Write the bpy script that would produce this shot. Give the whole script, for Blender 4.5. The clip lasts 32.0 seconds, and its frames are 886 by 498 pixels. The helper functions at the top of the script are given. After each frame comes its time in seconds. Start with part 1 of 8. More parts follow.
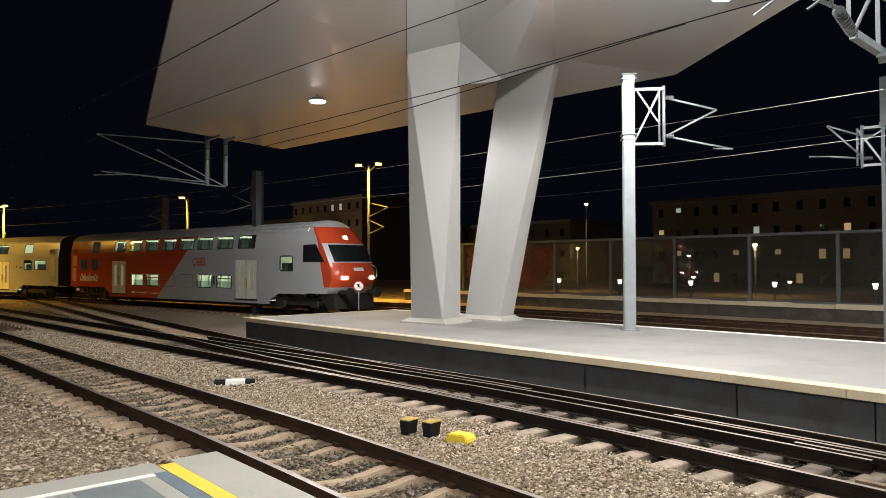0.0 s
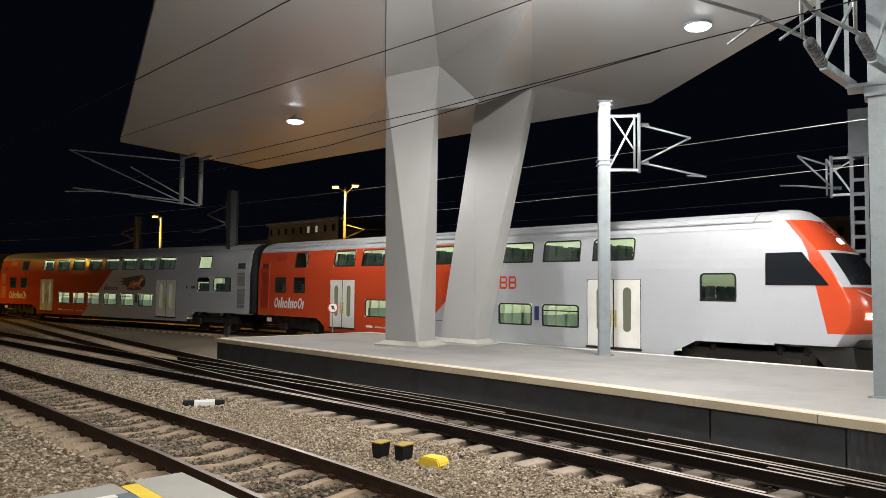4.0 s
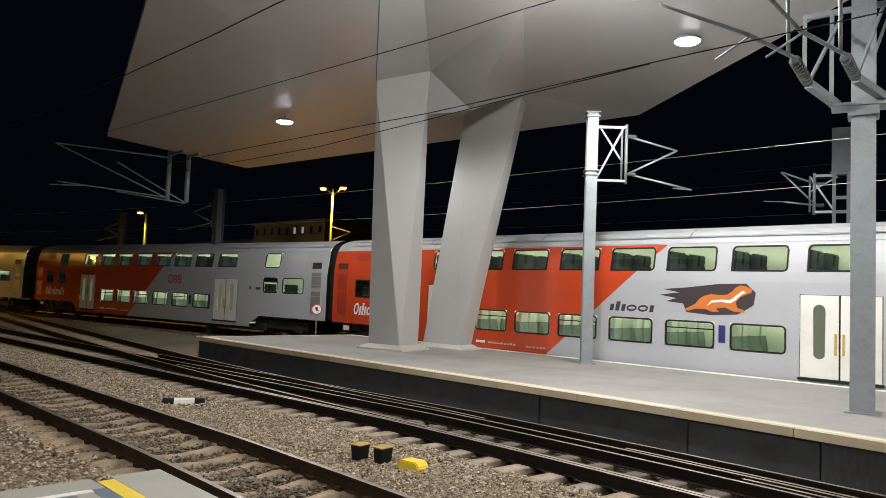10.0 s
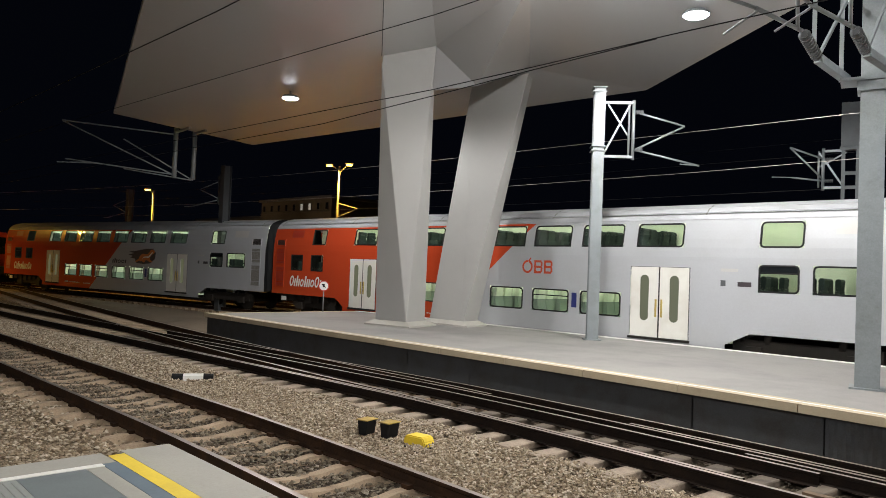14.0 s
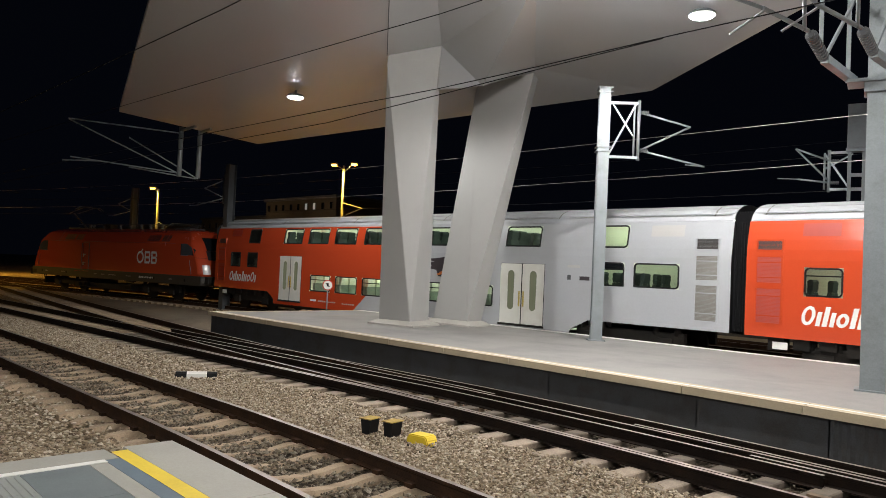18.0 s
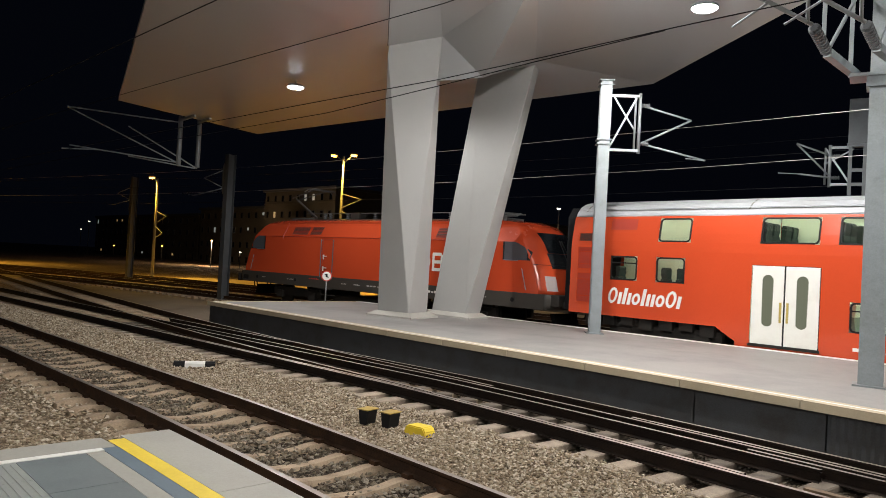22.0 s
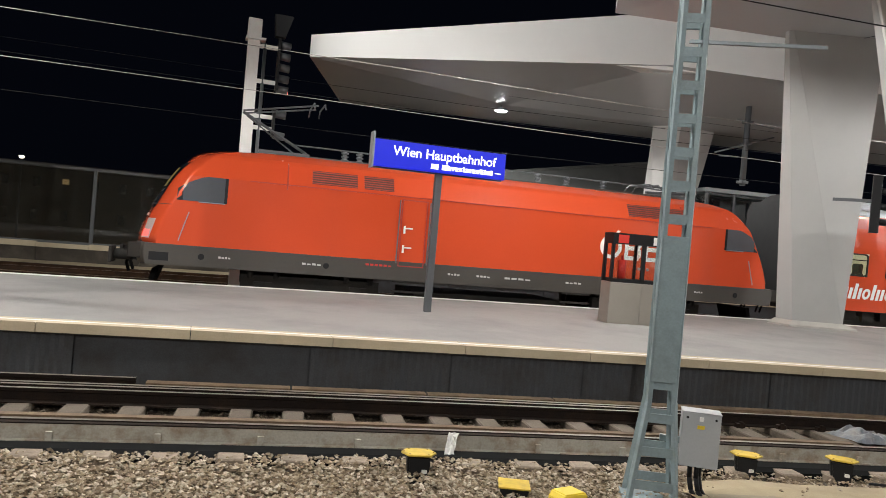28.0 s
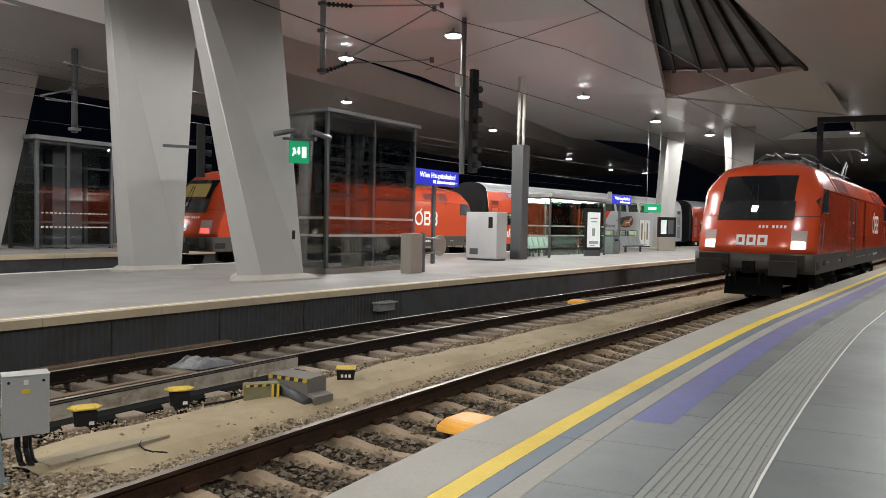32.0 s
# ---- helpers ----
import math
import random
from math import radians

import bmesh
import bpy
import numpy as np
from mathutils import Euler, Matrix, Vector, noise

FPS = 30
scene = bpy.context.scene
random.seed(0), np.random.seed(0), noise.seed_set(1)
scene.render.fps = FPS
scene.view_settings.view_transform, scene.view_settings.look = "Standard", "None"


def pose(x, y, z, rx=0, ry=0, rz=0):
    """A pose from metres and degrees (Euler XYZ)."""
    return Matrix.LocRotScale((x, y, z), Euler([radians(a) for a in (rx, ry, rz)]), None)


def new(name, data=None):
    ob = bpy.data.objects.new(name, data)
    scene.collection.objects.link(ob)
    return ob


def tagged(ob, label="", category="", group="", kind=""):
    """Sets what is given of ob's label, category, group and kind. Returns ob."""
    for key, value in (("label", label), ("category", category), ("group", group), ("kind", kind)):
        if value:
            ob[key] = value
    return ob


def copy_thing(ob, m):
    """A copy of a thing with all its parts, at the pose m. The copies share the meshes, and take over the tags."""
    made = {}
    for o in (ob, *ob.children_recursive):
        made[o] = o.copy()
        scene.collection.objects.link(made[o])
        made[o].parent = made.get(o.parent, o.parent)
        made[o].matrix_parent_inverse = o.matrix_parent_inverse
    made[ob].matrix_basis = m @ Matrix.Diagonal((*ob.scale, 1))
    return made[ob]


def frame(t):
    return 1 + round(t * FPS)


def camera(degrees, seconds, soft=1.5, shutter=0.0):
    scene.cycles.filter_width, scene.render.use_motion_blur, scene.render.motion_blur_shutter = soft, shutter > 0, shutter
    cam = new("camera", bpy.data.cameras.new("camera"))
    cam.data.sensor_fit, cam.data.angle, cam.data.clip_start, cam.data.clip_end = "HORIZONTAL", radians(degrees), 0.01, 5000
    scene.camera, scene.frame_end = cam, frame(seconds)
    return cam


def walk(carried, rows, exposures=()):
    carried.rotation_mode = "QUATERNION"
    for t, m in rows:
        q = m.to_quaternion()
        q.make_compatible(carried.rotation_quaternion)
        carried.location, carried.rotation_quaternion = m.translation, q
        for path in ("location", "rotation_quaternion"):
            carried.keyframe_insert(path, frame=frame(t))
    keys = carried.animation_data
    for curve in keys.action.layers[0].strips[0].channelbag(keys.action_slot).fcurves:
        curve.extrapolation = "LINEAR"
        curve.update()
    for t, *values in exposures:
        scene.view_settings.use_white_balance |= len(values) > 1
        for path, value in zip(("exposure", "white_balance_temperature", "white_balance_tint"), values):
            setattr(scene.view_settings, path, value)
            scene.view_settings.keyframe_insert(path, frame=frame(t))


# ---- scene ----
# ---------------------------------------------------------------- camera
PATH = [
    (0.0, pose(0.06, -0.33, 2.30, 91.27, 0.12, 47.82)),
    (0.5, pose(0.06, -0.33, 2.29, 91.52, -0.13, 47.91)),
    (1.0, pose(0.05, -0.32, 2.28, 91.79, -0.23, 47.84)),
    (1.5, pose(0.04, -0.31, 2.28, 92.13, -0.27, 47.83)),
    (2.0, pose(0.03, -0.30, 2.27, 92.42, -0.31, 47.90)),
    (2.5, pose(0.02, -0.30, 2.26, 92.76, -0.24, 47.58)),
    (3.0, pose(0.02, -0.29, 2.25, 92.90, -0.26, 47.16)),
    (3.5, pose(0.02, -0.29, 2.25, 93.17, -0.36, 46.27)),
    (5.5, pose(0.02, -0.28, 2.24, 93.03, -1.05, 45.44)),
    (6.0, pose(0.02, -0.28, 2.23, 92.72, -1.31, 45.35)),
    (6.5, pose(0.04, -0.29, 2.24, 92.29, -1.64, 45.16)),
    (7.0, pose(0.05, -0.30, 2.25, 92.17, -1.73, 45.01)),
    (7.5, pose(0.05, -0.30, 2.25, 92.35, -1.71, 45.04)),
    (8.0, pose(0.04, -0.30, 2.25, 92.66, -1.85, 45.07)),
    (8.5, pose(0.04, -0.30, 2.25, 93.04, -2.40, 44.83)),
    (9.0, pose(0.04, -0.30, 2.24, 93.53, -2.38, 44.61)),
    (9.5, pose(0.05, -0.31, 2.24, 93.73, -2.33, 44.64)),
    (10.0, pose(0.06, -0.31, 2.24, 93.60, -2.32, 44.73)),
    (10.5, pose(0.07, -0.31, 2.24, 93.36, -2.30, 44.80)),
    (11.0, pose(0.08, -0.31, 2.24, 92.93, -2.20, 44.91)),
    (11.5, pose(0.09, -0.31, 2.23, 92.57, -2.04, 44.93)),
    (12.0, pose(0.10, -0.32, 2.23, 92.38, -1.98, 44.96)),
    (12.5, pose(0.10, -0.32, 2.23, 92.23, -1.92, 45.03)),
    (13.0, pose(0.11, -0.32, 2.23, 92.08, -1.94, 45.10)),
    (13.5, pose(0.10, -0.32, 2.24, 91.81, -1.99, 45.18)),
    (14.0, pose(0.09, -0.31, 2.25, 91.73, -2.25, 45.28)),
    (14.5, pose(0.09, -0.31, 2.24, 91.96, -2.42, 45.55)),
    (16.5, pose(0.08, -0.31, 2.24, 92.34, -2.73, 45.66)),
    (17.0, pose(0.08, -0.30, 2.24, 92.33, -2.66, 45.42)),
    (17.5, pose(0.08, -0.30, 2.23, 92.08, -2.63, 45.44)),
    (18.0, pose(0.08, -0.30, 2.23, 91.75, -2.59, 45.59)),
    (18.5, pose(0.07, -0.31, 2.23, 91.49, -2.48, 45.68)),
    (19.0, pose(0.06, -0.31, 2.23, 91.39, -2.49, 45.60)),
    (19.5, pose(0.06, -0.31, 2.23, 91.40, -2.60, 45.73)),
    (20.0, pose(0.06, -0.30, 2.23, 91.45, -2.66, 45.77)),
    (20.5, pose(0.06, -0.30, 2.23, 91.46, -2.72, 45.50)),
    (21.0, pose(0.06, -0.29, 2.23, 91.34, -2.77, 45.38)),
    (21.5, pose(0.06, -0.29, 2.22, 91.24, -2.89, 45.48)),
    (22.0, pose(0.06, -0.28, 2.22, 91.14, -3.08, 45.52)),
    (22.5, pose(0.06, -0.28, 2.22, 91.10, -3.28, 45.58)),
    (23.0, pose(0.06, -0.28, 2.22, 90.96, -3.36, 45.55)),
    (23.5, pose(0.05, -0.27, 2.22, 90.84, -3.48, 45.40)),
    (24.0, pose(0.05, -0.27, 2.22, 90.85, -3.36, 44.72)),
    (24.5, pose(-0.04, -0.20, 2.19, 91.22, -3.52, 36.93)),
    (26.5, pose(-0.27, -0.05, 2.07, 89.93, -4.72, 7.28)),
    (27.0, pose(-0.14, -0.08, 2.08, 89.18, -4.59, -3.80)),
    (27.5, pose(-0.08, -0.03, 2.07, 89.08, -4.89, -11.25)),
    (28.0, pose(-0.00, 0.00, 2.07, 89.24, -4.91, -18.43)),
    (28.5, pose(-0.00, 0.04, 2.07, 89.31, -3.80, -22.33)),
    (29.0, pose(-0.04, 0.09, 2.06, 89.44, -2.52, -27.64)),
    (29.5, pose(-0.03, 0.17, 2.03, 89.54, -2.09, -36.17)),
    (30.0, pose(0.10, 0.20, 1.99, 90.02, -1.90, -46.59)),
    (30.5, pose(0.18, 0.09, 2.00, 89.72, -1.79, -53.21)),
    (31.0, pose(0.32, 0.09, 1.99, 88.99, -1.38, -63.03)),
    (31.5, pose(0.37, 0.08, 2.00, 88.55, -1.37, -65.74)),
    (32.0, pose(0.38, 0.06, 1.98, 88.10, -1.03, -66.40)),
]
cam = camera(62.2, 32.0, soft=0.6, shutter=0.1)
walk(cam, PATH, exposures=((0.0, 0.32), (3.0, 0.2), (6.0, -0.24), (22.0, -0.22), (24.5, -0.02), (27.0, 0.12), (28.0, -0.02), (29.0, 0.0), (30.0, -0.36), (31.0, -0.38), (32.0, -0.31)))
scene.view_settings.exposure = 0.0

# ---------------------------------------------------------------- world: night sky over the city
world = bpy.data.worlds.new("night")
scene.world = world
world.use_nodes = True
wn = world.node_tree.nodes
wn["Background"].inputs[0].default_value = (0.0012, 0.0016, 0.0032, 1)
wn["Background"].inputs[1].default_value = 1.0
FLOOD, FLOOD_TINT = 2900.0, (1.0, 0.984, 0.955)
YARD = 1700.0


# ---------------------------------------------------------------- geometry helpers
def quad_box(bm, x0, x1, y0, y1, z0, z1, mi=0):
    v = [bm.verts.new((x, y, z)) for z in (z0, z1) for x, y in ((x0, y0), (x1, y0), (x1, y1), (x0, y1))]
    for f in ((3, 2, 1, 0), (4, 5, 6, 7), (0, 1, 5, 4), (1, 2, 6, 5), (2, 3, 7, 6), (3, 0, 4, 7)):
        bm.faces.new([v[i] for i in f]).material_index = mi
    return v


def boxed(x0, x1, y0, y1, z0, z1, bevel=0.0):
    bm = bmesh.new()
    quad_box(bm, x0, x1, y0, y1, z0, z1)
    if bevel:
        bmesh.ops.bevel(bm, geom=bm.edges[:], offset=bevel, segments=2, affect='EDGES', profile=0.6)
    return bm


def tube(bm, p, q, r, n=8, r2=None):
    p, q = Vector(p), Vector(q)
    d = (q - p)
    if d.length < 1e-6:
        return
    m = d.to_track_quat('Z', 'Y').to_matrix()
    a = [bm.verts.new(p + m @ Vector((r * math.cos(k * math.tau / n), r * math.sin(k * math.tau / n), 0))) for k in range(n)]
    rr = r if r2 is None else r2
    b = [bm.verts.new(q + m @ Vector((rr * math.cos(k * math.tau / n), rr * math.sin(k * math.tau / n), 0))) for k in range(n)]
    for k in range(n):
        bm.faces.new((a[k], a[(k + 1) % n], b[(k + 1) % n], b[k])).smooth = n > 6
    bm.faces.new(a[::-1])
    bm.faces.new(b)


def bar(bm, p, q, w, h):
    """A square bar from p to q."""
    p, q = Vector(p), Vector(q)
    d = (q - p).normalized()
    side = d.cross(Vector((0, 0, 1)))
    side = side.normalized() if side.length > 1e-3 else Vector((1, 0, 0))
    top = side.cross(d)
    v = [bm.verts.new(o + s * side * w / 2 + u * top * h / 2) for o in (p, q) for s, u in ((-1, -1), (1, -1), (1, 1), (-1, 1))]
    for f in ((3, 2, 1, 0), (4, 5, 6, 7), (0, 1, 5, 4), (1, 2, 6, 5), (2, 3, 7, 6), (3, 0, 4, 7)):
        bm.faces.new([v[i] for i in f])


def prism(bm, pts, y0, y1, axis='y', mi=0):
    """The outline pts (a, b) drawn out along an axis: 'y' gives (a, y, b), 'x' gives (x, a, b), 'z' gives (a, b, z)."""
    def at(a, b, c):
        return (a, c, b) if axis == 'y' else (c, a, b) if axis == 'x' else (a, b, c)
    lo = [bm.verts.new(at(a, b, y0)) for a, b in pts]
    hi = [bm.verts.new(at(a, b, y1)) for a, b in pts]
    n = len(pts)
    fs = [bm.faces.new(lo[::-1]), bm.faces.new(hi)]
    for k in range(n):
        fs.append(bm.faces.new((lo[k], lo[(k + 1) % n], hi[(k + 1) % n], hi[k])))
    for f in fs:
        f.material_index = mi
    return fs


def sweep(bm, profile, line, closed=True, mi=0):
    """A profile (offset sideways, height) along a line of (x, y, z); sideways is to the line's left."""
    rings = []
    for k, p in enumerate(line):
        a, b = line[max(k - 1, 0)], line[min(k + 1, len(line) - 1)]
        d = Vector((b[0] - a[0], b[1] - a[1], 0)).normalized()
        s = Vector((-d.y, d.x, 0))
        rings.append([bm.verts.new((p[0] + s.x * o, p[1] + s.y * o, p[2] + h)) for o, h in profile])
    n = len(profile)
    for r0, r1 in zip(rings, rings[1:]):
        for k in range(n if closed else n - 1):
            bm.faces.new((r0[k], r0[(k + 1) % n], r1[(k + 1) % n], r1[k])).material_index = mi
    if closed:
        bm.faces.new(rings[0][::-1])
        bm.faces.new(rings[-1])


def ribbed(bm, p, q, r0, r1, count, n=10):
    """A rod with discs along it, one skin."""
    p, q = Vector(p), Vector(q)
    m = (q - p).to_track_quat('Z', 'Y').to_matrix()
    prof = [(0, r0)]
    for k in range(count):
        a, b = (k + .2) / count, (k + .7) / count
        prof += [(a, r0), (a + .1 / count, r1), (b, r1), (b + .1 / count, r0)]
    prof.append((1, r0))
    rings = [[bm.verts.new(p + (q - p) * u + m @ Vector((r * math.cos(k * math.tau / n), r * math.sin(k * math.tau / n), 0))) for k in range(n)] for u, r in prof]
    for a, b in zip(rings, rings[1:]):
        for k in range(n):
            bm.faces.new((a[k], a[(k + 1) % n], b[(k + 1) % n], b[k]))
    bm.faces.new(rings[0][::-1])
    bm.faces.new(rings[-1])


def finish(bm, recalc=True):
    if recalc:
        bmesh.ops.recalc_face_normals(bm, faces=bm.faces[:])
    me = bpy.data.meshes.new("m")
    bm.to_mesh(me)
    bm.free()
    return me


def part(name, bm, material, parent=None, label="", recalc=True):
    me = bm if isinstance(bm, bpy.types.Mesh) else finish(bm, recalc)
    me.name = name
    if material is not None and not me.materials:
        for m in (material if isinstance(material, (list, tuple)) else [material]):
            me.materials.append(m)
    ob = new(name, me)
    if parent is not None:
        ob.parent = parent
    return tagged(ob, label)


def thing(name, label, category, group="", kind="", at=None):
    ob = new(name)
    ob.empty_display_size = 0.1
    if at is not None:
        ob.matrix_basis = at
    return tagged(ob, label, category, group, kind)


def arc(x):
    """How far the tracks of this end of the station swing sideways at x."""
    u = x + 10
    a = min(max(u, 0), 24)
    return -0.02 * u * (u > 0) - 0.0042 * a * a - 0.2016 * max(u - 24, 0)


def y_edge(x):
    return 11.2 + arc(x) - (0.02 * (x + 10) if x < -10 else 0)


def y_near(x):
    return 4.76 + arc(x)


def y_own(x):
    u = x + 6.5
    a = min(u, 20)
    return 2.80 + 0.07 * math.exp(-((x - 4) / 4) ** 2) - 0.025 * a - 0.0045 * a * a - (0.225 * (u - 20) if u > 20 else 0)


def y_mid(x):
    return 9.2 + arc(x) + (0.03 * (x + 10) if x < -10 else 0)


def y_branch(x):
    u = max(-2 - x, 0)
    return y_mid(x) + (0.003 * u * u if u < 22 else 1.452 + 0.132 * (u - 22))


def y_far(x):
    return 19.95 - (0.003 * x * x if 0 < x < 60 else 10.8 + 0.36 * (x - 60) if x > 0 else 0) - (0.003 * (x + 15) ** 2 if -75 < x < -15 else 10.8 + 0.36 * (-75 - x) if x < -15 else 0)


def y_back(x):
    return y_far(x) + 4.6


PZ = 0.53


def run(fn, x0, x1, step, z=0.0):
    n = max(2, int(abs(x1 - x0) / step) + 1)
    return [(x0 + (x1 - x0) * k / (n - 1), fn(x0 + (x1 - x0) * k / (n - 1)), z) for k in range(n)]


# ---------------------------------------------------------------- materials
def mat(name):
    m = bpy.data.materials.new(name)
    m.use_nodes = True
    return m, m.node_tree, m.node_tree.nodes["Principled BSDF"]


def node(t, kind, **kw):
    n = t.nodes.new(kind)
    for k, v in kw.items():
        if k in n.inputs:
            n.inputs[k].default_value = v
    return n


def surface(name, color, rough=0.5, metal=0.0, vary=0.15, scale=6.0, bump=0.0, bump_scale=60.0, dirt=None, dirt_scale=1.2, dirt_amount=0.5, spec=0.5, coat=0.0, coat_rough=0.03, per_object=0.0):
    """Paint, metal, concrete and so on: a base colour with broad stains, fine grain and a little relief."""
    m, t, b = mat(name)
    co = t.nodes.new("ShaderNodeTexCoord")
    big = node(t, "ShaderNodeTexNoise", Scale=dirt_scale, Detail=6.0, Roughness=0.65)
    fine = node(t, "ShaderNodeTexNoise", Scale=scale * 8, Detail=4.0)
    t.links.new(co.outputs["Object"], big.inputs["Vector"])
    t.links.new(co.outputs["Object"], fine.inputs["Vector"])
    mix = t.nodes.new("ShaderNodeMixRGB")
    dark = dirt if dirt else tuple(c * (1 - vary * 2.2) for c in color)
    mix.inputs[1].default_value = (*color, 1)
    mix.inputs[2].default_value = (*[max(c, 0) for c in dark], 1)
    ramp = t.nodes.new("ShaderNodeMapRange")
    ramp.inputs[1].default_value, ramp.inputs[2].default_value = 0.45, 0.75
    ramp.inputs[3].default_value, ramp.inputs[4].default_value = 0.0, dirt_amount
    t.links.new(big.outputs[0], ramp.inputs[0])
    t.links.new(ramp.outputs[0], mix.inputs[0])
    grain = t.nodes.new("ShaderNodeMixRGB")
    grain.blend_type = 'MULTIPLY'
    grain.inputs[0].default_value = min(vary * 2, 1)
    t.links.new(mix.outputs[0], grain.inputs[1])
    t.links.new(fine.outputs[0], grain.inputs[2])
    bright = t.nodes.new("ShaderNodeHueSaturation")
    bright.inputs["Value"].default_value = 1 + vary
    t.links.new(grain.outputs[0], bright.inputs["Color"])
    if per_object:
        oi = t.nodes.new("ShaderNodeObjectInfo")
        mr = t.nodes.new("ShaderNodeMapRange")
        mr.inputs[3].default_value, mr.inputs[4].default_value = 1 + vary - per_object, 1 + vary + per_object
        t.links.new(oi.outputs["Random"], mr.inputs[0])
        t.links.new(mr.outputs[0], bright.inputs["Value"])
    t.links.new(bright.outputs[0], b.inputs["Base Color"])
    rr = t.nodes.new("ShaderNodeMapRange")
    rr.inputs[3].default_value, rr.inputs[4].default_value = max(rough - 0.08, 0.02), min(rough + 0.15, 1)
    t.links.new(big.outputs[0], rr.inputs[0])
    t.links.new(rr.outputs[0], b.inputs["Roughness"])
    b.inputs["Metallic"].default_value = metal
    b.inputs["Specular IOR Level"].default_value = spec
    b.inputs["Coat Weight"].default_value = coat
    b.inputs["Coat Roughness"].default_value = coat_rough
    if bump:
        bp = node(t, "ShaderNodeBump", Strength=bump, Distance=0.01)
        nz = node(t, "ShaderNodeTexNoise", Scale=bump_scale, Detail=3.0)
        t.links.new(co.outputs["Object"], nz.inputs["Vector"])
        t.links.new(nz.outputs[0], bp.inputs["Height"])
        t.links.new(bp.outputs[0], b.inputs["Normal"])
    return m


def glow(name, color, strength, base=(0.8, 0.8, 0.8)):
    m, t, b = mat(name)
    b.inputs["Base Color"].default_value = (*base, 1)
    b.inputs["Emission Color"].default_value = (*color, 1)
    b.inputs["Emission Strength"].default_value = strength
    return m


def glass(name, tint, rough=0.02, gloss=0.9, film=0.0):
    """Thin sheet glass: a tinted see-through layer under a mirror-like one; film is the share of dull dirt on it."""
    m, t, b = mat(name)
    out = t.nodes["Material Output"]
    tr = node(t, "ShaderNodeBsdfTransparent", Color=(*tint, 1))
    gl = node(t, "ShaderNodeBsdfGlossy", Color=(1, 1, 1, 1), Roughness=rough)
    fr = node(t, "ShaderNodeFresnel", IOR=1.5)
    mx = t.nodes.new("ShaderNodeMixShader")
    ad = t.nodes.new("ShaderNodeMath")
    ad.operation = 'MULTIPLY_ADD'
    ad.inputs[1].default_value, ad.inputs[2].default_value = gloss, 0.02
    t.links.new(fr.outputs[0], ad.inputs[0])
    t.links.new(ad.outputs[0], mx.inputs[0])
    t.links.new(tr.outputs[0], mx.inputs[1])
    t.links.new(gl.outputs[0], mx.inputs[2])
    if film:
        df = node(t, "ShaderNodeBsdfDiffuse", Color=(0.34, 0.32, 0.27, 1))
        mf = t.nodes.new("ShaderNodeMixShader")
        mf.inputs[0].default_value = film
        t.links.new(mx.outputs[0], mf.inputs[1])
        t.links.new(df.outputs[0], mf.inputs[2])
        mx = mf
    t.links.new(mx.outputs[0], out.inputs["Surface"])
    return m


def stones(name, tones, scale, bump=1.0, soil=(0.1, 0.08, 0.06), far_tone=None):
    """Loose broken stone: cells of uneven tone with dark gaps."""
    m, t, b = mat(name)
    co = t.nodes.new("ShaderNodeTexCoord")
    vo = node(t, "ShaderNodeTexVoronoi", Scale=scale)
    vo2 = node(t, "ShaderNodeTexVoronoi", Scale=scale)
    vo2.feature = 'DISTANCE_TO_EDGE'
    for v in (vo, vo2):
        t.links.new(co.outputs["Object"], v.inputs["Vector"])
    rp = t.nodes.new("ShaderNodeValToRGB")
    rp.color_ramp.elements[0].color = (*tones[0], 1)
    rp.color_ramp.elements[1].color = (*tones[-1], 1)
    for k, c in enumerate(tones[1:-1]):
        rp.color_ramp.elements.new((k + 1) / (len(tones) - 1)).color = (*c, 1)
    sep = t.nodes.new("ShaderNodeSeparateColor")
    t.links.new(vo.outputs["Color"], sep.inputs[0])
    t.links.new(sep.outputs[0], rp.inputs[0])
    gap = t.nodes.new("ShaderNodeMapRange")
    gap.inputs[1].default_value, gap.inputs[2].default_value = 0.0, 0.09
    t.links.new(vo2.outputs[0], gap.inputs[0])
    mx = t.nodes.new("ShaderNodeMixRGB")
    mx.inputs[1].default_value = (*soil, 1)
    t.links.new(gap.outputs[0], mx.inputs[0])
    t.links.new(rp.outputs[0], mx.inputs[2])
    big = node(t, "ShaderNodeTexNoise", Scale=0.35, Detail=5.0)
    t.links.new(co.outputs["Object"], big.inputs["Vector"])
    st = t.nodes.new("ShaderNodeMixRGB")
    st.blend_type = 'MULTIPLY'
    st.inputs[0].default_value = 0.6
    t.links.new(mx.outputs[0], st.inputs[1])
    br = t.nodes.new("ShaderNodeValToRGB")
    br.color_ramp.elements[0].position, br.color_ramp.elements[1].position = 0.3, 0.7
    br.color_ramp.elements[0].color = (0.55, 0.46, 0.38, 1)
    br.color_ramp.elements[1].color = (1, 1, 1, 1)
    t.links.new(big.outputs[0], br.inputs[0])
    t.links.new(br.outputs[0], st.inputs[2])
    t.links.new(st.outputs[0], b.inputs["Base Color"])
    b.inputs["Roughness"].default_value = 0.9
    b.inputs["Specular IOR Level"].default_value = 0.15
    bp = node(t, "ShaderNodeBump", Strength=bump, Distance=0.03)
    t.links.new(vo2.outputs[0], bp.inputs["Height"])
    t.links.new(bp.outputs[0], b.inputs["Normal"])
    return m


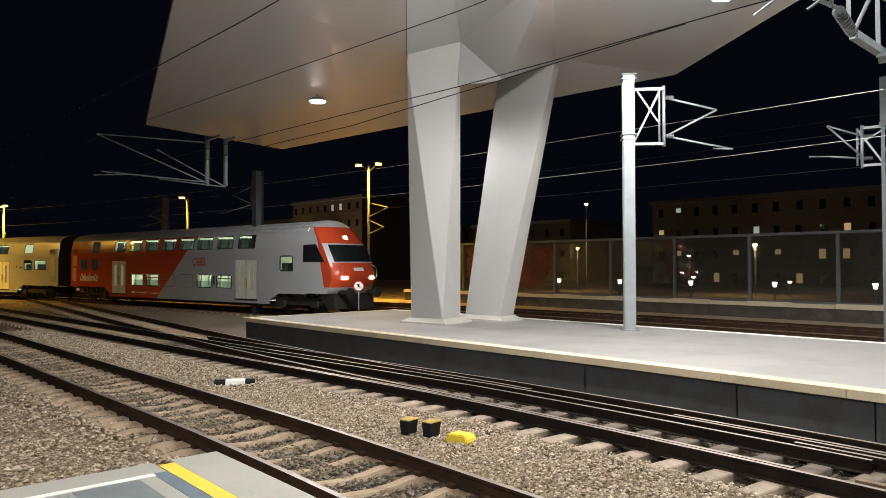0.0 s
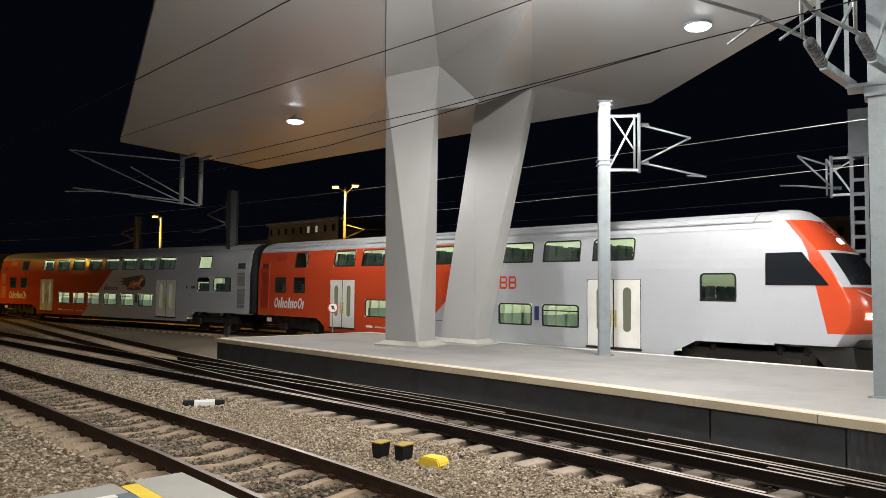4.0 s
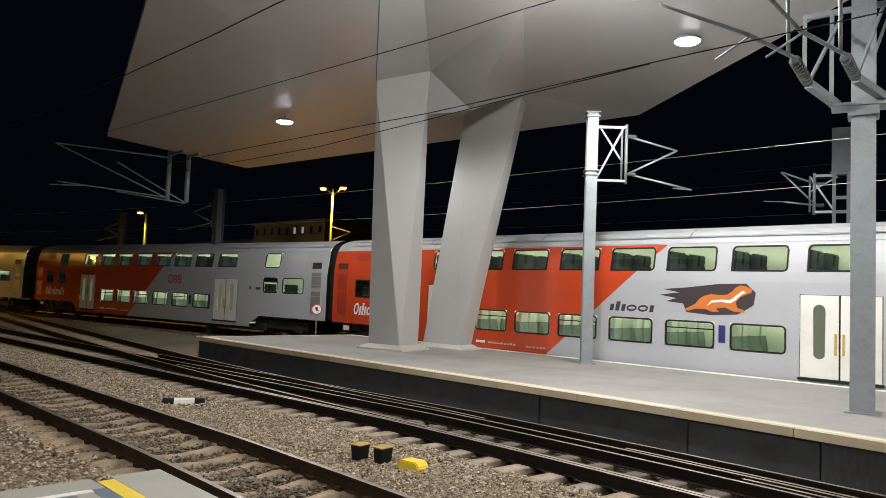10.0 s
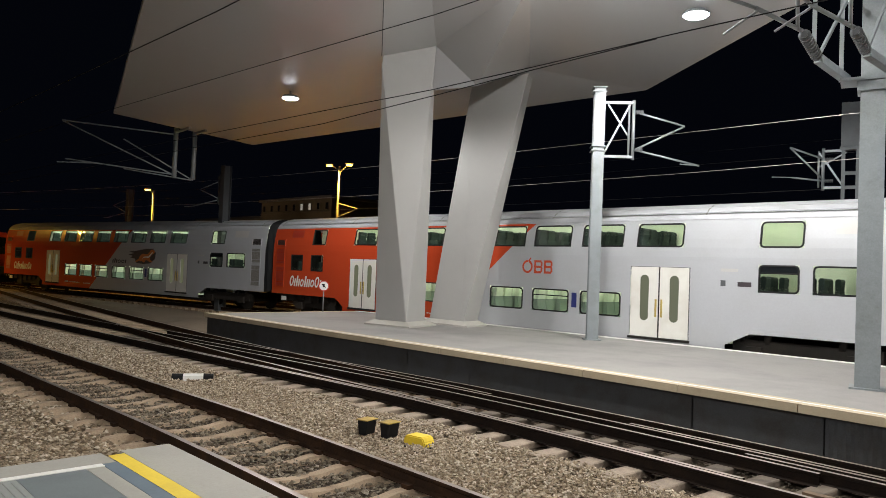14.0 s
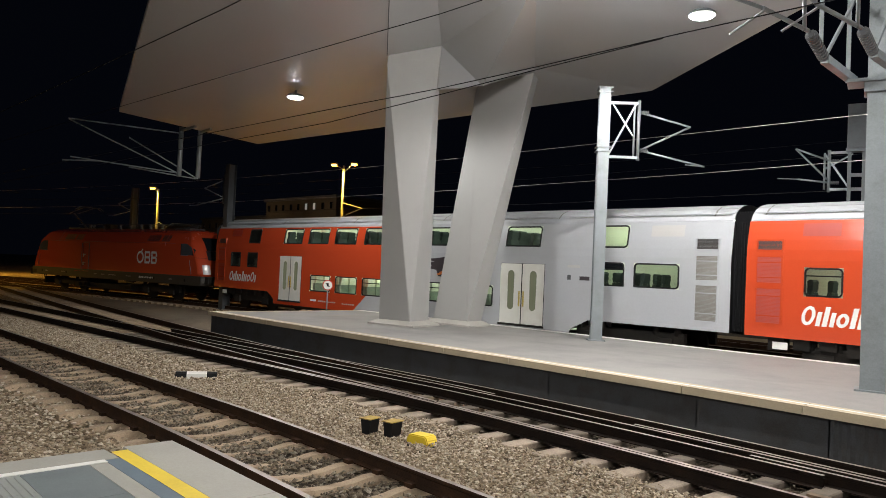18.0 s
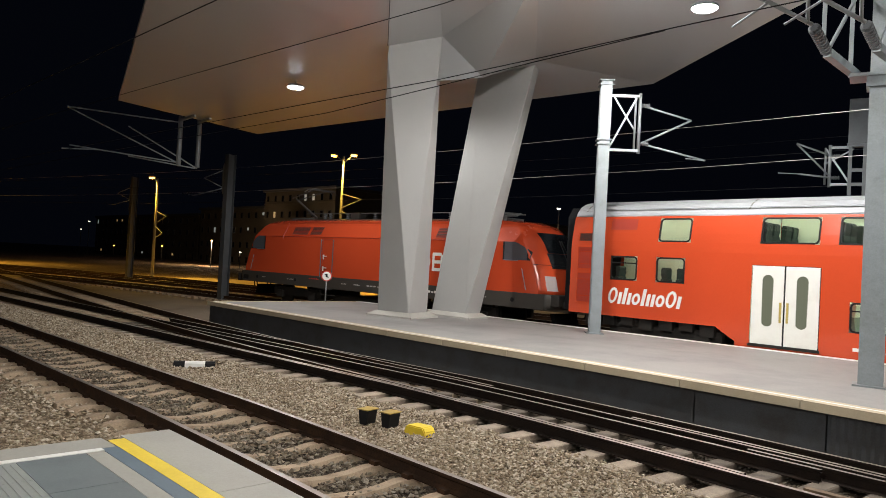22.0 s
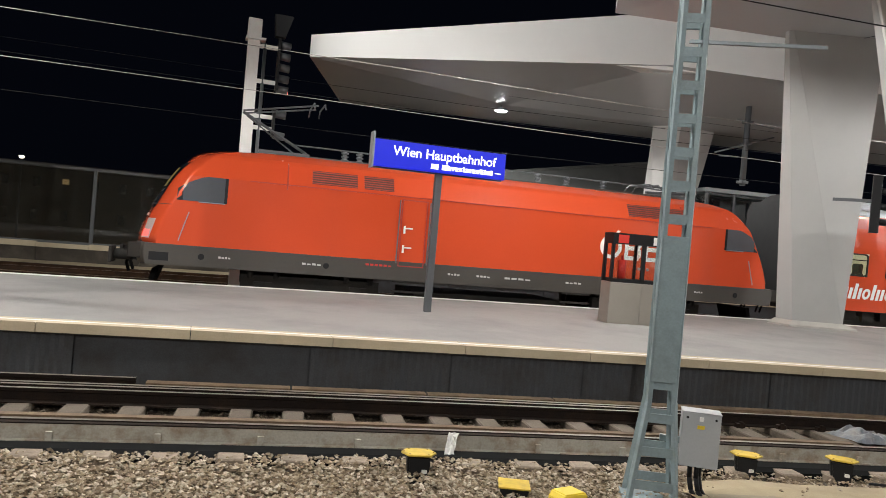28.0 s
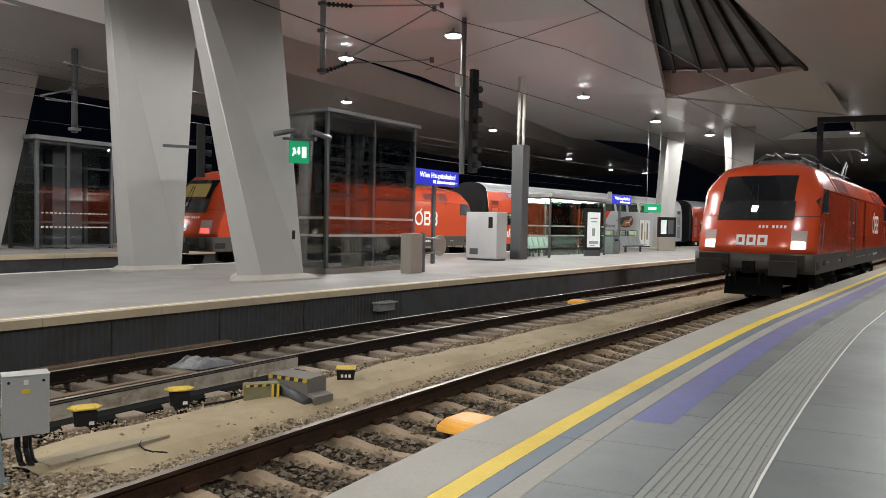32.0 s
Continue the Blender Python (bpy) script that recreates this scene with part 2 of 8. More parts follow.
M = {}
M["red"] = surface("train_red", (0.53, 0.065, 0.021), rough=0.2, vary=0.04, scale=3, dirt=(0.55, 0.05, 0.018), dirt_amount=0.2, dirt_scale=0.5, coat=0.45)
M["silver"] = surface("train_grey", (0.40, 0.41, 0.43), rough=0.33, vary=0.05, scale=3, dirt=(0.36, 0.36, 0.36), dirt_amount=0.5, dirt_scale=0.8, coat=0.15)
M["roofgrey"] = surface("train_roof", (0.42, 0.43, 0.455), rough=0.45, vary=0.08, dirt=(0.3, 0.3, 0.3), dirt_amount=0.6)
M["skirt"] = surface("frame_grey", (0.045, 0.040, 0.034), rough=0.5, vary=0.2, dirt=(0.055, 0.043, 0.033), dirt_scale=2.5, dirt_amount=0.7)
M["under"] = surface("underframe", (0.025, 0.023, 0.021), rough=0.75, vary=0.3, dirt=(0.06, 0.045, 0.035), bump=0.3, spec=0.2)
# near-black for matt parts and for the shade strip below the trough
M["mattshade"] = surface("matt_shade_black", (0.008, 0.008, 0.008), rough=0.9, vary=0.2, spec=0.1)
M["black"] = surface("rubber_black", (0.010, 0.010, 0.011), rough=0.55, vary=0.1, spec=0.25)
M["darkglass"] = surface("dark_glass", (0.012, 0.014, 0.016), rough=0.04, vary=0.02, dirt_amount=0.1, coat=0.5)
M["white"] = surface("white_paint", (0.78, 0.77, 0.73), rough=0.4, vary=0.06, dirt=(0.55, 0.5, 0.42), dirt_amount=0.4)
M["door"] = surface("door_cream", (0.72, 0.71, 0.66), rough=0.35, vary=0.05, dirt=(0.5, 0.46, 0.38), dirt_amount=0.5)
M["concrete"] = surface("pale_concrete", (0.44, 0.42, 0.38), rough=0.8, vary=0.12, dirt=(0.30, 0.28, 0.25), dirt_amount=0.6, bump=0.2, bump_scale=120)
M["coping"] = surface("cream_edge_slab", (0.50, 0.425, 0.30), rough=0.75, vary=0.1, dirt=(0.38, 0.30, 0.20), dirt_amount=0.6, bump=0.15, bump_scale=150, per_object=0.06)
M["plattop"] = surface("platform_paving", (0.266, 0.252, 0.240), rough=0.6, vary=0.12, dirt=(0.17, 0.167, 0.165), dirt_amount=0.7, dirt_scale=0.6, bump=0.1, bump_scale=200)
# dark wall concrete, lowered further to hold the shade below the kerb
M["wallpanel"] = surface("shaded_platform_wall", (0.058, 0.062, 0.068), rough=0.75, vary=0.2, dirt=(0.04, 0.035, 0.03), dirt_amount=0.8, dirt_scale=1.6, bump=0.2, per_object=0.12, spec=0.25)
M["column"] = surface("column_coating", (0.375, 0.37, 0.355), rough=0.5, vary=0.06, dirt=(0.315, 0.31, 0.295), dirt_amount=0.5, dirt_scale=0.5)
M["canopy"] = surface("canopy_panel", (0.45, 0.45, 0.452), rough=0.34, vary=0.05, dirt=(0.42, 0.42, 0.42), dirt_amount=0.5, dirt_scale=0.12, metal=0.25, coat=0.25, coat_rough=0.1)
M["fascia"] = surface("canopy_fascia", (0.82, 0.82, 0.80), rough=0.4, vary=0.04, dirt_scale=0.4)
M["steel"] = surface("galvanised_steel", (0.255, 0.28, 0.295), rough=0.45, vary=0.15, metal=0.45, scale=5, dirt=(0.20, 0.215, 0.21), dirt_amount=0.8, dirt_scale=3)
M["steelblue"] = surface("painted_lattice_steel", (0.235, 0.30, 0.315), rough=0.5, vary=0.14, dirt=(0.15, 0.17, 0.17), dirt_amount=0.7, dirt_scale=4)
M["roofglass"] = surface("roof_glass", (0.02, 0.03, 0.036), rough=0.3, vary=0.2, dirt_scale=0.8, coat=0.1, spec=0.3)
M["oldsteel"] = surface("weathered_steel", (0.115, 0.125, 0.135), rough=0.55, vary=0.15, metal=0.3, dirt=(0.08, 0.08, 0.08), dirt_scale=3)
M["darksteel"] = surface("dark_grey_steel", (0.075, 0.08, 0.085), rough=0.45, vary=0.1)
M["rust"] = surface("rusty_rail_web", (0.034, 0.019, 0.012), rough=0.8, vary=0.25, spec=0.12, dirt=(0.085, 0.043, 0.021), dirt_amount=0.8, dirt_scale=3, bump=0.3)
# darker copy of the rusty web, its unlit side put into the colour
M["railshaded"] = surface("shaded_rail_web", (0.016, 0.011, 0.009), rough=0.75, vary=0.25, spec=0.12, dirt=(0.038, 0.023, 0.014), dirt_amount=0.7, dirt_scale=3, bump=0.3)
M["railhead"] = surface("worn_rail_head", (0.31, 0.27, 0.235), rough=0.45, vary=0.1, metal=0.9, dirt=(0.22, 0.17, 0.13), dirt_amount=0.5, dirt_scale=4)
M["sleeper"] = surface("concrete_sleeper", (0.37, 0.275, 0.185), rough=0.9, vary=0.25, dirt=(0.18, 0.12, 0.075), dirt_amount=0.8, dirt_scale=4, bump=0.3, per_object=0.15)
M["sleeper_dark"] = surface("oily_sleeper", (0.34, 0.268, 0.202), rough=0.85, vary=0.3, dirt=(0.11, 0.085, 0.065), dirt_amount=0.9, dirt_scale=3.5, bump=0.3, per_object=0.22)
# oily stone, darkened further so the colour carries shade between the rails
M["bed"] = stones("shaded_oily_bed", [(0.03, 0.02, 0.013), (0.07, 0.05, 0.034), (0.11, 0.08, 0.055), (0.045, 0.032, 0.022), (0.15, 0.115, 0.085)], 22, 1.0, soil=(0.012, 0.009, 0.006))
M["ballast"] = stones("ballast_stone", [(0.15, 0.105, 0.066), (0.32, 0.248, 0.168), (0.45, 0.36, 0.255), (0.23, 0.168, 0.108), (0.57, 0.485, 0.365)], 19, 1.0, soil=(0.035, 0.026, 0.018))
M["sand"] = surface("sandy_ground", (0.42, 0.34, 0.215), rough=0.95, vary=0.2, scale=20, dirt=(0.26, 0.20, 0.125), dirt_amount=0.7, dirt_scale=1.5, bump=0.5, bump_scale=90)
M["ground"] = surface("bare_ground", (0.19, 0.15, 0.105), rough=0.95, vary=0.25, scale=8, dirt=(0.10, 0.08, 0.06), dirt_amount=0.8, dirt_scale=0.3, bump=0.5, bump_scale=30)
M["yellow"] = surface("yellow_paint", (0.78, 0.57, 0.035), rough=0.55, vary=0.1, dirt=(0.5, 0.33, 0.05), dirt_amount=0.4)
M["orange"] = surface("orange_plastic", (0.92, 0.42, 0.02), rough=0.45, vary=0.08, dirt=(0.5, 0.2, 0.03))
M["blue"] = glow("lit_sign_blue", (0.0, 0.006, 0.62), 0.95, (0.002, 0.006, 0.10))
M["lettering"] = glow("lit_sign_white", (1.0, 1.0, 1.0), 1.0)
M["lamp"] = glow("lamp_lens", (0.95, 0.97, 1.0), 40.0)
M["sodium"] = glow("sodium_lens", (1.0, 0.42, 0.05), 18.0)
M["seatcover"] = surface("seat_head_cover", (0.68, 0.72, 0.62), rough=0.8, vary=0.1)
M["saloon"] = glow("saloon_light", (0.93, 1.0, 0.80), 12.0)
M["shelterlight"] = glow("shelter_light", (0.9, 1.0, 0.95), 40.0)
M["bollard"] = glow("bollard_lens", (1.0, 0.9, 0.7), 5.0)
M["winglass"] = glass("coach_glass", (0.85, 0.89, 0.82))
M["clearglass"] = glass("lift_glass", (0.96, 0.98, 0.975))
M["ownpave"] = surface("own_paving", (0.155, 0.175, 0.18), rough=0.42, vary=0.1, dirt=(0.09, 0.10, 0.11), dirt_amount=0.6, dirt_scale=0.8, bump=0.08, bump_scale=220, per_object=0.13)
M["ownedge"] = surface("own_edge_slab", (0.34, 0.325, 0.285), rough=0.6, vary=0.1, dirt=(0.28, 0.265, 0.235), dirt_amount=0.5, bump=0.1, bump_scale=220, per_object=0.05)
M["tactile"] = surface("tactile_strip", (0.25, 0.26, 0.245), rough=0.6, vary=0.1, dirt=(0.24, 0.245, 0.24), bump=0.2)
M["bluestrip"] = surface("muted_blue_strip", (0.115, 0.12, 0.32), rough=0.5, vary=0.15, dirt=(0.13, 0.14, 0.24), dirt_amount=0.8, dirt_scale=2.5)
M["lidyellow"] = surface("faded_yellow_lid", (0.42, 0.28, 0.05), rough=0.7, vary=0.2, dirt=(0.14, 0.11, 0.06), dirt_amount=0.9, dirt_scale=9)
M["dullyellow"] = surface("dull_yellow_lid", (0.62, 0.43, 0.045), rough=0.65, vary=0.15, dirt=(0.24, 0.17, 0.06), dirt_amount=0.8, dirt_scale=6)
M["bluegrey"] = surface("blue_grey_strip", (0.115, 0.155, 0.195), rough=0.5, vary=0.1)
M["redbox"] = surface("red_enamel", (0.55, 0.03, 0.02), rough=0.4, vary=0.06)
M["cabinet"] = surface("cabinet_grey", (0.42, 0.43, 0.43), rough=0.5, vary=0.06, dirt=(0.3, 0.3, 0.29), dirt_amount=0.4)
M["beige"] = surface("stainless_panel", (0.34, 0.31, 0.27), rough=0.4, metal=0.4, vary=0.06)
M["building"] = surface("plaster_facade", (0.11, 0.10, 0.08), rough=0.9, vary=0.15, dirt=(0.055, 0.05, 0.042), dirt_scale=0.12, dirt_amount=0.8)
M["barrierglass"] = glass("barrier_glass", (0.66, 0.68, 0.66), 0.05, gloss=0.5, film=0.045)
M["seat"] = surface("seat_fabric", (0.03, 0.045, 0.043), rough=0.9, vary=0.2)
M["exit"] = glow("exit_green", (0.0, 0.42, 0.17), 0.5, (0, 0.2, 0.08))
M["ad"] = glow("advert_panel", (0.86, 0.95, 0.90), 0.95, (0.2, 0.2, 0.2))
M["cabglass"] = surface("cab_side_glass", (0.085, 0.09, 0.10), rough=0.06, vary=0.08, dirt_scale=2, coat=0.6)
M["headlight"] = glow("headlight", (1.0, 0.85, 0.6), 25.0)
M["redlight"] = glow("red_signal", (1.0, 0.03, 0.01), 8.0)
M["cabyellow"] = glow("cab_light", (0.9, 0.62, 0.14), 0.16, (0.04, 0.03, 0.01))
M["roomlight"] = glow("room_light", (1.0, 0.62, 0.24), 0.3)
M["hotelblue"] = glow("blue_neon", (0.25, 0.45, 1.0), 0.6)

# ---------------------------------------------------------------- ground
def build_ground():
    """One sheet that reaches far out, with the gravel beds a little raised along the tracks."""
    bm = bmesh.new()
    xs = [-900, -400, -200, -120] + [-80 + 2 * k for k in range(81)] + [120, 200, 400, 900]
    ys = [-600, -200, -60, -14, -7] + [-5 + 1.0 * k for k in range(51)] + [60, 90, 160, 300, 700]
    grid = []
    for x in xs:
        row = []
        for y in ys:
            z = -0.285 + 0.02 * noise.noise((x * 0.3, y * 0.3, 1.0)) if -90 < x < 90 and -5 < y < 46 else -0.29
            row.append(bm.verts.new((x, y, z)))
        grid.append(row)
    for i in range(len(xs) - 1):
        for j in range(len(ys) - 1):
            bm.faces.new((grid[i][j], grid[i + 1][j], grid[i + 1][j + 1], grid[i][j + 1]))
    g = part("ground", bm, M["ballast"])
    tagged(g, "grey broken stone ballast under and between the tracks", "ground", kind="structure")
    # packed sand between the two nearer tracks, and bare soil left of the platform end
    for name, label, f0, f1, x0, x1, m, seed in (
            ("sand_patch", "pale packed sand between two tracks", lambda x: y_near(x) + 1.52, lambda x: y_mid(x) - 1.52, 4.6, 95, "sand", 3.0),
            ("soil_patch", "brown bare soil between sidings", lambda x: y_branch(x) + 1.7, lambda x: min(y_far(x) - 1.9, 17.6), -120, -24.0, "ground", 9.0),
            ("soil_patch", "brown sandy soil in front of the glazed barrier", lambda x: y_back(x) + 5.3, lambda x: 34.1, -60, 40, "sand", 5.0)):
        bm = bmesh.new()
        prev = None
        n = int((x1 - x0) / 0.5)
        for k in range(n + 1):
            x = x0 + (x1 - x0) * k / n
            a = f0(x) + 0.22 * noise.noise((x * 0.8, seed, 0)) + 0.1 * noise.noise((x * 3, seed, 0))
            b = f1(x) + 0.22 * noise.noise((x * 0.8, seed + 5, 0)) + 0.1 * noise.noise((x * 3, seed + 5, 0))
            if k == 0:
                a, b = (a + b) / 2 - 0.3, (a + b) / 2 + 0.3
            row = [bm.verts.new((x, a + (b - a) * q, -0.17 + 0.035 * math.sin(math.pi * q) - dz + 0.012 * noise.noise((x * 2.2, q * 7, seed)))) for q, dz in ((-.1, .16), (.04, .085), (.17, .02), (.4, 0), (.6, 0), (.83, .02), (.96, .085), (1.1, .16))]
            if prev:
                for p in range(7):
                    bm.faces.new((prev[p], row[p], row[p + 1], prev[p + 1]))
            prev = row
        tagged(part(name, bm, M[m]), label, "ground", kind="structure")


build_ground()

RAIL = [(-.036, 0), (.036, 0), (.036, -.035), (.012, -.048), (.012, -.14), (.07, -.16), (.07, -.172), (-.07, -.172), (-.07, -.16), (-.012, -.14), (-.012, -.048), (-.036, -.035)]


def rail_mesh(line):
    bm = bmesh.new()
    rings = []
    for k, p in enumerate(line):
        a, b = line[max(k - 1, 0)], line[min(k + 1, len(line) - 1)]
        d = Vector((b[0] - a[0], b[1] - a[1], 0)).normalized()
        s = Vector((-d.y, d.x, 0))
        rings.append([bm.verts.new((p[0] + s.x * o, p[1] + s.y * o, p[2] + h)) for o, h in RAIL])
    n = len(RAIL)
    for r0, r1 in zip(rings, rings[1:]):
        for k in range(n):
            bm.faces.new((r0[k], r0[(k + 1) % n], r1[(k + 1) % n], r1[k])).material_index = 1 if k == 0 else 0
    return bm


def beside(fn, off):
    def g(x):
        s = (fn(x + 0.5) - fn(x - 0.5))
        return fn(x) + off * math.sqrt(1 + s * s)
    return g


def sleeper_mesh():
    """A concrete sleeper, dipped in the middle, with its rail clips; it lies along y."""
    bm = bmesh.new()
    prof = [(-1.3, -.222), (-1.2, -.19), (-1.0, -.172), (-.5, -.172), (-.3, -.205), (0, -.222), (.3, -.205), (.5, -.172), (1.0, -.172), (1.2, -.19), (1.3, -.222)]
    rows = []
    for y, z in prof:
        rows.append([bm.verts.new((x, y, zz)) for x, zz in ((-.145, -.36), (-.07, z), (.07, z), (.145, -.36))])
    for a, b in zip(rows, rows[1:]):
        for k in range(3):
            bm.faces.new((a[k], a[k + 1], b[k + 1], b[k]))
    bm.faces.new(rows[0])
    bm.faces.new(rows[-1][::-1])
    for s in (-1, 1):
        for d in (-.105, .105):
            quad_box(bm, -.06, .06, s * .752 + d - .035, s * .752 + d + .035, -.172, -.125, 1)
    return finish(bm)


SLEEPER = sleeper_mesh()
SLEEPER.materials.append(M["sleeper"])
SLEEPER.materials.append(M["rust"])


def timber_mesh():
    """A long flat switch sleeper with clips."""
    bm = bmesh.new()
    quad_box(bm, -.13, .13, -1.41, 1.36, -.36, -.172)
    bmesh.ops.bevel(bm, geom=bm.edges[:], offset=.015, segments=1, affect='EDGES')
    for s in (-1, 1):
        for d in (-.105, .105):
            if s < 0 and d < 0:
                continue
            quad_box(bm, -.06, .06, s * .752 + d - .035, s * .752 + d + .035, -.172, -.115, 1)
            if d * s < 0:
                quad_box(bm, -.022, .022, s * .752 + d * 1.35 - .02, s * .752 + d * 1.35 + .02, -.172, -.085, 1)
    quad_box(bm, -.05, .05, -.56, -.42, -.172, -.10, 1)
    return finish(bm)


def oiled(m, inner=.62, outer=.95, depth=.45):
    """Darkens a sleeper's middle, where oil has dripped between the rails; the sleeper lies along y."""
    t = m.node_tree
    b = t.nodes["Principled BSDF"]
    src = b.inputs["Base Color"].links[0].from_socket
    co = t.nodes.new("ShaderNodeTexCoord")
    xyz = t.nodes.new("ShaderNodeSeparateXYZ")
    t.links.new(co.outputs["Object"], xyz.inputs[0])
    far = t.nodes.new("ShaderNodeMath")
    far.operation = 'ABSOLUTE'
    t.links.new(xyz.outputs[1], far.inputs[0])
    mr = t.nodes.new("ShaderNodeMapRange")
    for k, v in ((1, inner), (2, outer), (3, depth), (4, 1.0)):
        mr.inputs[k].default_value = v
    t.links.new(far.outputs[0], mr.inputs[0])
    hs = t.nodes.new("ShaderNodeHueSaturation")
    t.links.new(mr.outputs[0], hs.inputs["Value"])
    t.links.new(src, hs.inputs["Color"])
    t.links.new(hs.outputs[0], b.inputs["Base Color"])


oiled(M["sleeper_dark"], depth=.40)
SLEEPER_DARK = timber_mesh()
SLEEPER_DARK.materials.append(M["sleeper_dark"])
SLEEPER_DARK.materials.append(M["railshaded"])


def lay_track(name, label, fn, x0, x1, near0, near1, step=0.6, mesh=None, web="rust"):
    """Two rails on sleepers; the sleepers from near0 to near1 are parts, those further off one joined part."""
    top = tagged(new(name), label, "railway track", kind="structure")
    for off in (-.752, .752):
        part("rail", rail_mesh(run(beside(fn, off), x0, x1, 1.0)), [M[web], M["railhead"]], top, "rusty steel rail with a worn bright head")
    far = bmesh.new()
    x = x0
    k = 0
    while x < x1:
        slope = math.atan((fn(x + 0.3) - fn(x - 0.3)) / 0.6)
        jit = 0.02 * noise.noise((k * 1.7, x0, 0))
        if near0 <= x <= near1:
            ob = new("sleeper", mesh or SLEEPER)
            ob.parent = top
            ob.matrix_basis = Matrix.LocRotScale((x + jit, fn(x), 0.004 * math.sin(k * 2.1)), Euler((0, 0, slope + jit * 0.5)), None)
        else:
            c, s = math.cos(slope), math.sin(slope)
            lo = [(-.13, -1.3), (.13, -1.3), (.13, 1.3), (-.13, 1.3)]
            v = [far.verts.new((x + a * c - b * s, fn(x) + a * s + b * c, -.185)) for a, b in lo] + [far.verts.new((x + a * c - b * s, fn(x) + a * s + b * c, -.3)) for a, b in lo]
            for f in ((0, 1, 2, 3), (0, 4, 5, 1), (1, 5, 6, 2), (2, 6, 7, 3), (3, 7, 4, 0)):
                far.faces.new([v[i] for i in f])
        x += step
        k += 1
    if len(far.verts):
        ob = part("far_sleepers", far, M["sleeper"], top)
        tagged(ob, "row of concrete sleepers further off", "", kind="stuff")
    else:
        far.free()
    return top


lay_track("track_1", "rusty railway track on concrete sleepers beside the platform", y_near, -120, 80, -31, 27)
mid_track = lay_track("track_2", "rusty railway track with a switch beside the platform wall", y_mid, -120, 80, -24, 27, mesh=SLEEPER_DARK, web="railshaded")
lay_track("track_3", "diverging rusty railway track in brown ballast", y_branch, -120, -9, -20, -19)
lay_track("track_4", "railway track behind the platform", y_far, -130, 110, 0, -1)
lay_track("track_5", "railway track in sandy ground", y_back, -130, 60, 0, -1)
lay_track("track_6", "railway track near the glass barrier", lambda x: y_back(x) + 3.9, -130, 60, 0, -1)
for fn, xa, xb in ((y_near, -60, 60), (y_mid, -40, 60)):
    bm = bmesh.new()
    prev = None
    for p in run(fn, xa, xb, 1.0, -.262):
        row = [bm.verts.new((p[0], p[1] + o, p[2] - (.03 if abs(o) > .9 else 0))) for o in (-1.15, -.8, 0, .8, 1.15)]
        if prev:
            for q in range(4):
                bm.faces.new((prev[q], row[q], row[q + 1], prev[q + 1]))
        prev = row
    tagged(part("track_bed", bm, M["bed"]), "oily ballast bed under the rails, darkened further for shade", "ground", kind="structure")
# check rails and the pale steel trough along the switch
for off, a, b in ((.42, -20, -3.0), (-.62, -19, -3.5), (1.35, -23, -0.6), (.60, -4, 6.5), (.92, -6, 6.5)):
    part("check_rail", rail_mesh(run(beside(y_mid, off), a, b, 1.0, -0.01)), [M["railshaded"], M["railhead"]], mid_track, "dark check rail beside the running rail")
M["trough"] = surface("weathered_trough", (0.46, 0.43, 0.36), rough=0.65, vary=0.2, dirt=(0.22, 0.13, 0.065), dirt_amount=0.95, dirt_scale=5)
M["ledge"] = surface("rusty_ledge", (0.17, 0.115, 0.07), rough=0.85, vary=0.25, dirt=(0.07, 0.045, 0.03), dirt_amount=0.9, dirt_scale=4)
bm = bmesh.new()
sweep(bm, [(-.035, -.015), (.035, -.015), (.035, -.19), (-.06, -.19), (-.06, -.175), (-.03, -.16)], run(beside(y_mid, -.86), -1.75, 9.44, 0.7))
part("trough", bm, M["trough"], mid_track, "pale rust-streaked steel trough along the rail")
bm = bmesh.new()
sweep(bm, [(-.04, -.004), (.04, -.004), (.04, -.014), (-.04, -.014)], run(beside(y_mid, -.86), -1.75, 9.44, 0.7))
part("trough_rim", bm, M["railshaded"], mid_track, "dark rusty rim of the trough")
# the shade under the trough, laid as a near-black strip
bm = bmesh.new()
sweep(bm, [(-.24, -.2), (-.16, -.163), (.05, -.163), (.05, -.262), (-.24, -.262)], run(beside(y_mid, -1.02), -1.75, 9.3, 0.7))
part("drain_channel", bm, M["mattshade"], mid_track, "black strip below the trough, standing in for its shade")
bm = bmesh.new()
sweep(bm, [(-.055, -.13), (.055, -.13), (.055, -.165), (-.055, -.165)], run(beside(y_mid, -.08), -3.0, 8.3, 0.7))
part("drive_rod", bm, M["ledge"], mid_track, "flat brown drive rod between the rails")
for k in range(11):
    x = -1.2 + k * 0.98
    part("bracket", boxed(x - .03, x + .03, beside(y_mid, -.925)(x) - .02, beside(y_mid, -.925)(x) + .02, -.2, -.08), M["trough"], mid_track)


for k in range(6):
    a = -.5 + 1.93 * k
    bm = bmesh.new()
    sweep(bm, [(-.09, -.20), (-.05, -.19), (.06, -.19), (.06, -.29), (-.09, -.29)], run(lambda x: y_edge(x) + .02, a, a + 1.90, 0.5))
    part("ledge", bm, M["ledge"], mid_track, "rust-stained brown ledge along the platform wall")


# ---------------------------------------------------------------- platforms
def strip(bm, f0, f1, x0, x1, z, step=2.0, mi=0):
    n = max(1, int((x1 - x0) / step))
    prev = None
    for k in range(n + 1):
        x = x0 + (x1 - x0) * k / n
        row = [bm.verts.new((x, f0(x), z)), bm.verts.new((x, f1(x), z))]
        if prev:
            bm.faces.new((prev[0], row[0], row[1], prev[1])).material_index = mi
        prev = row


def y_rear(x):
    return y_far(x) - 1.66


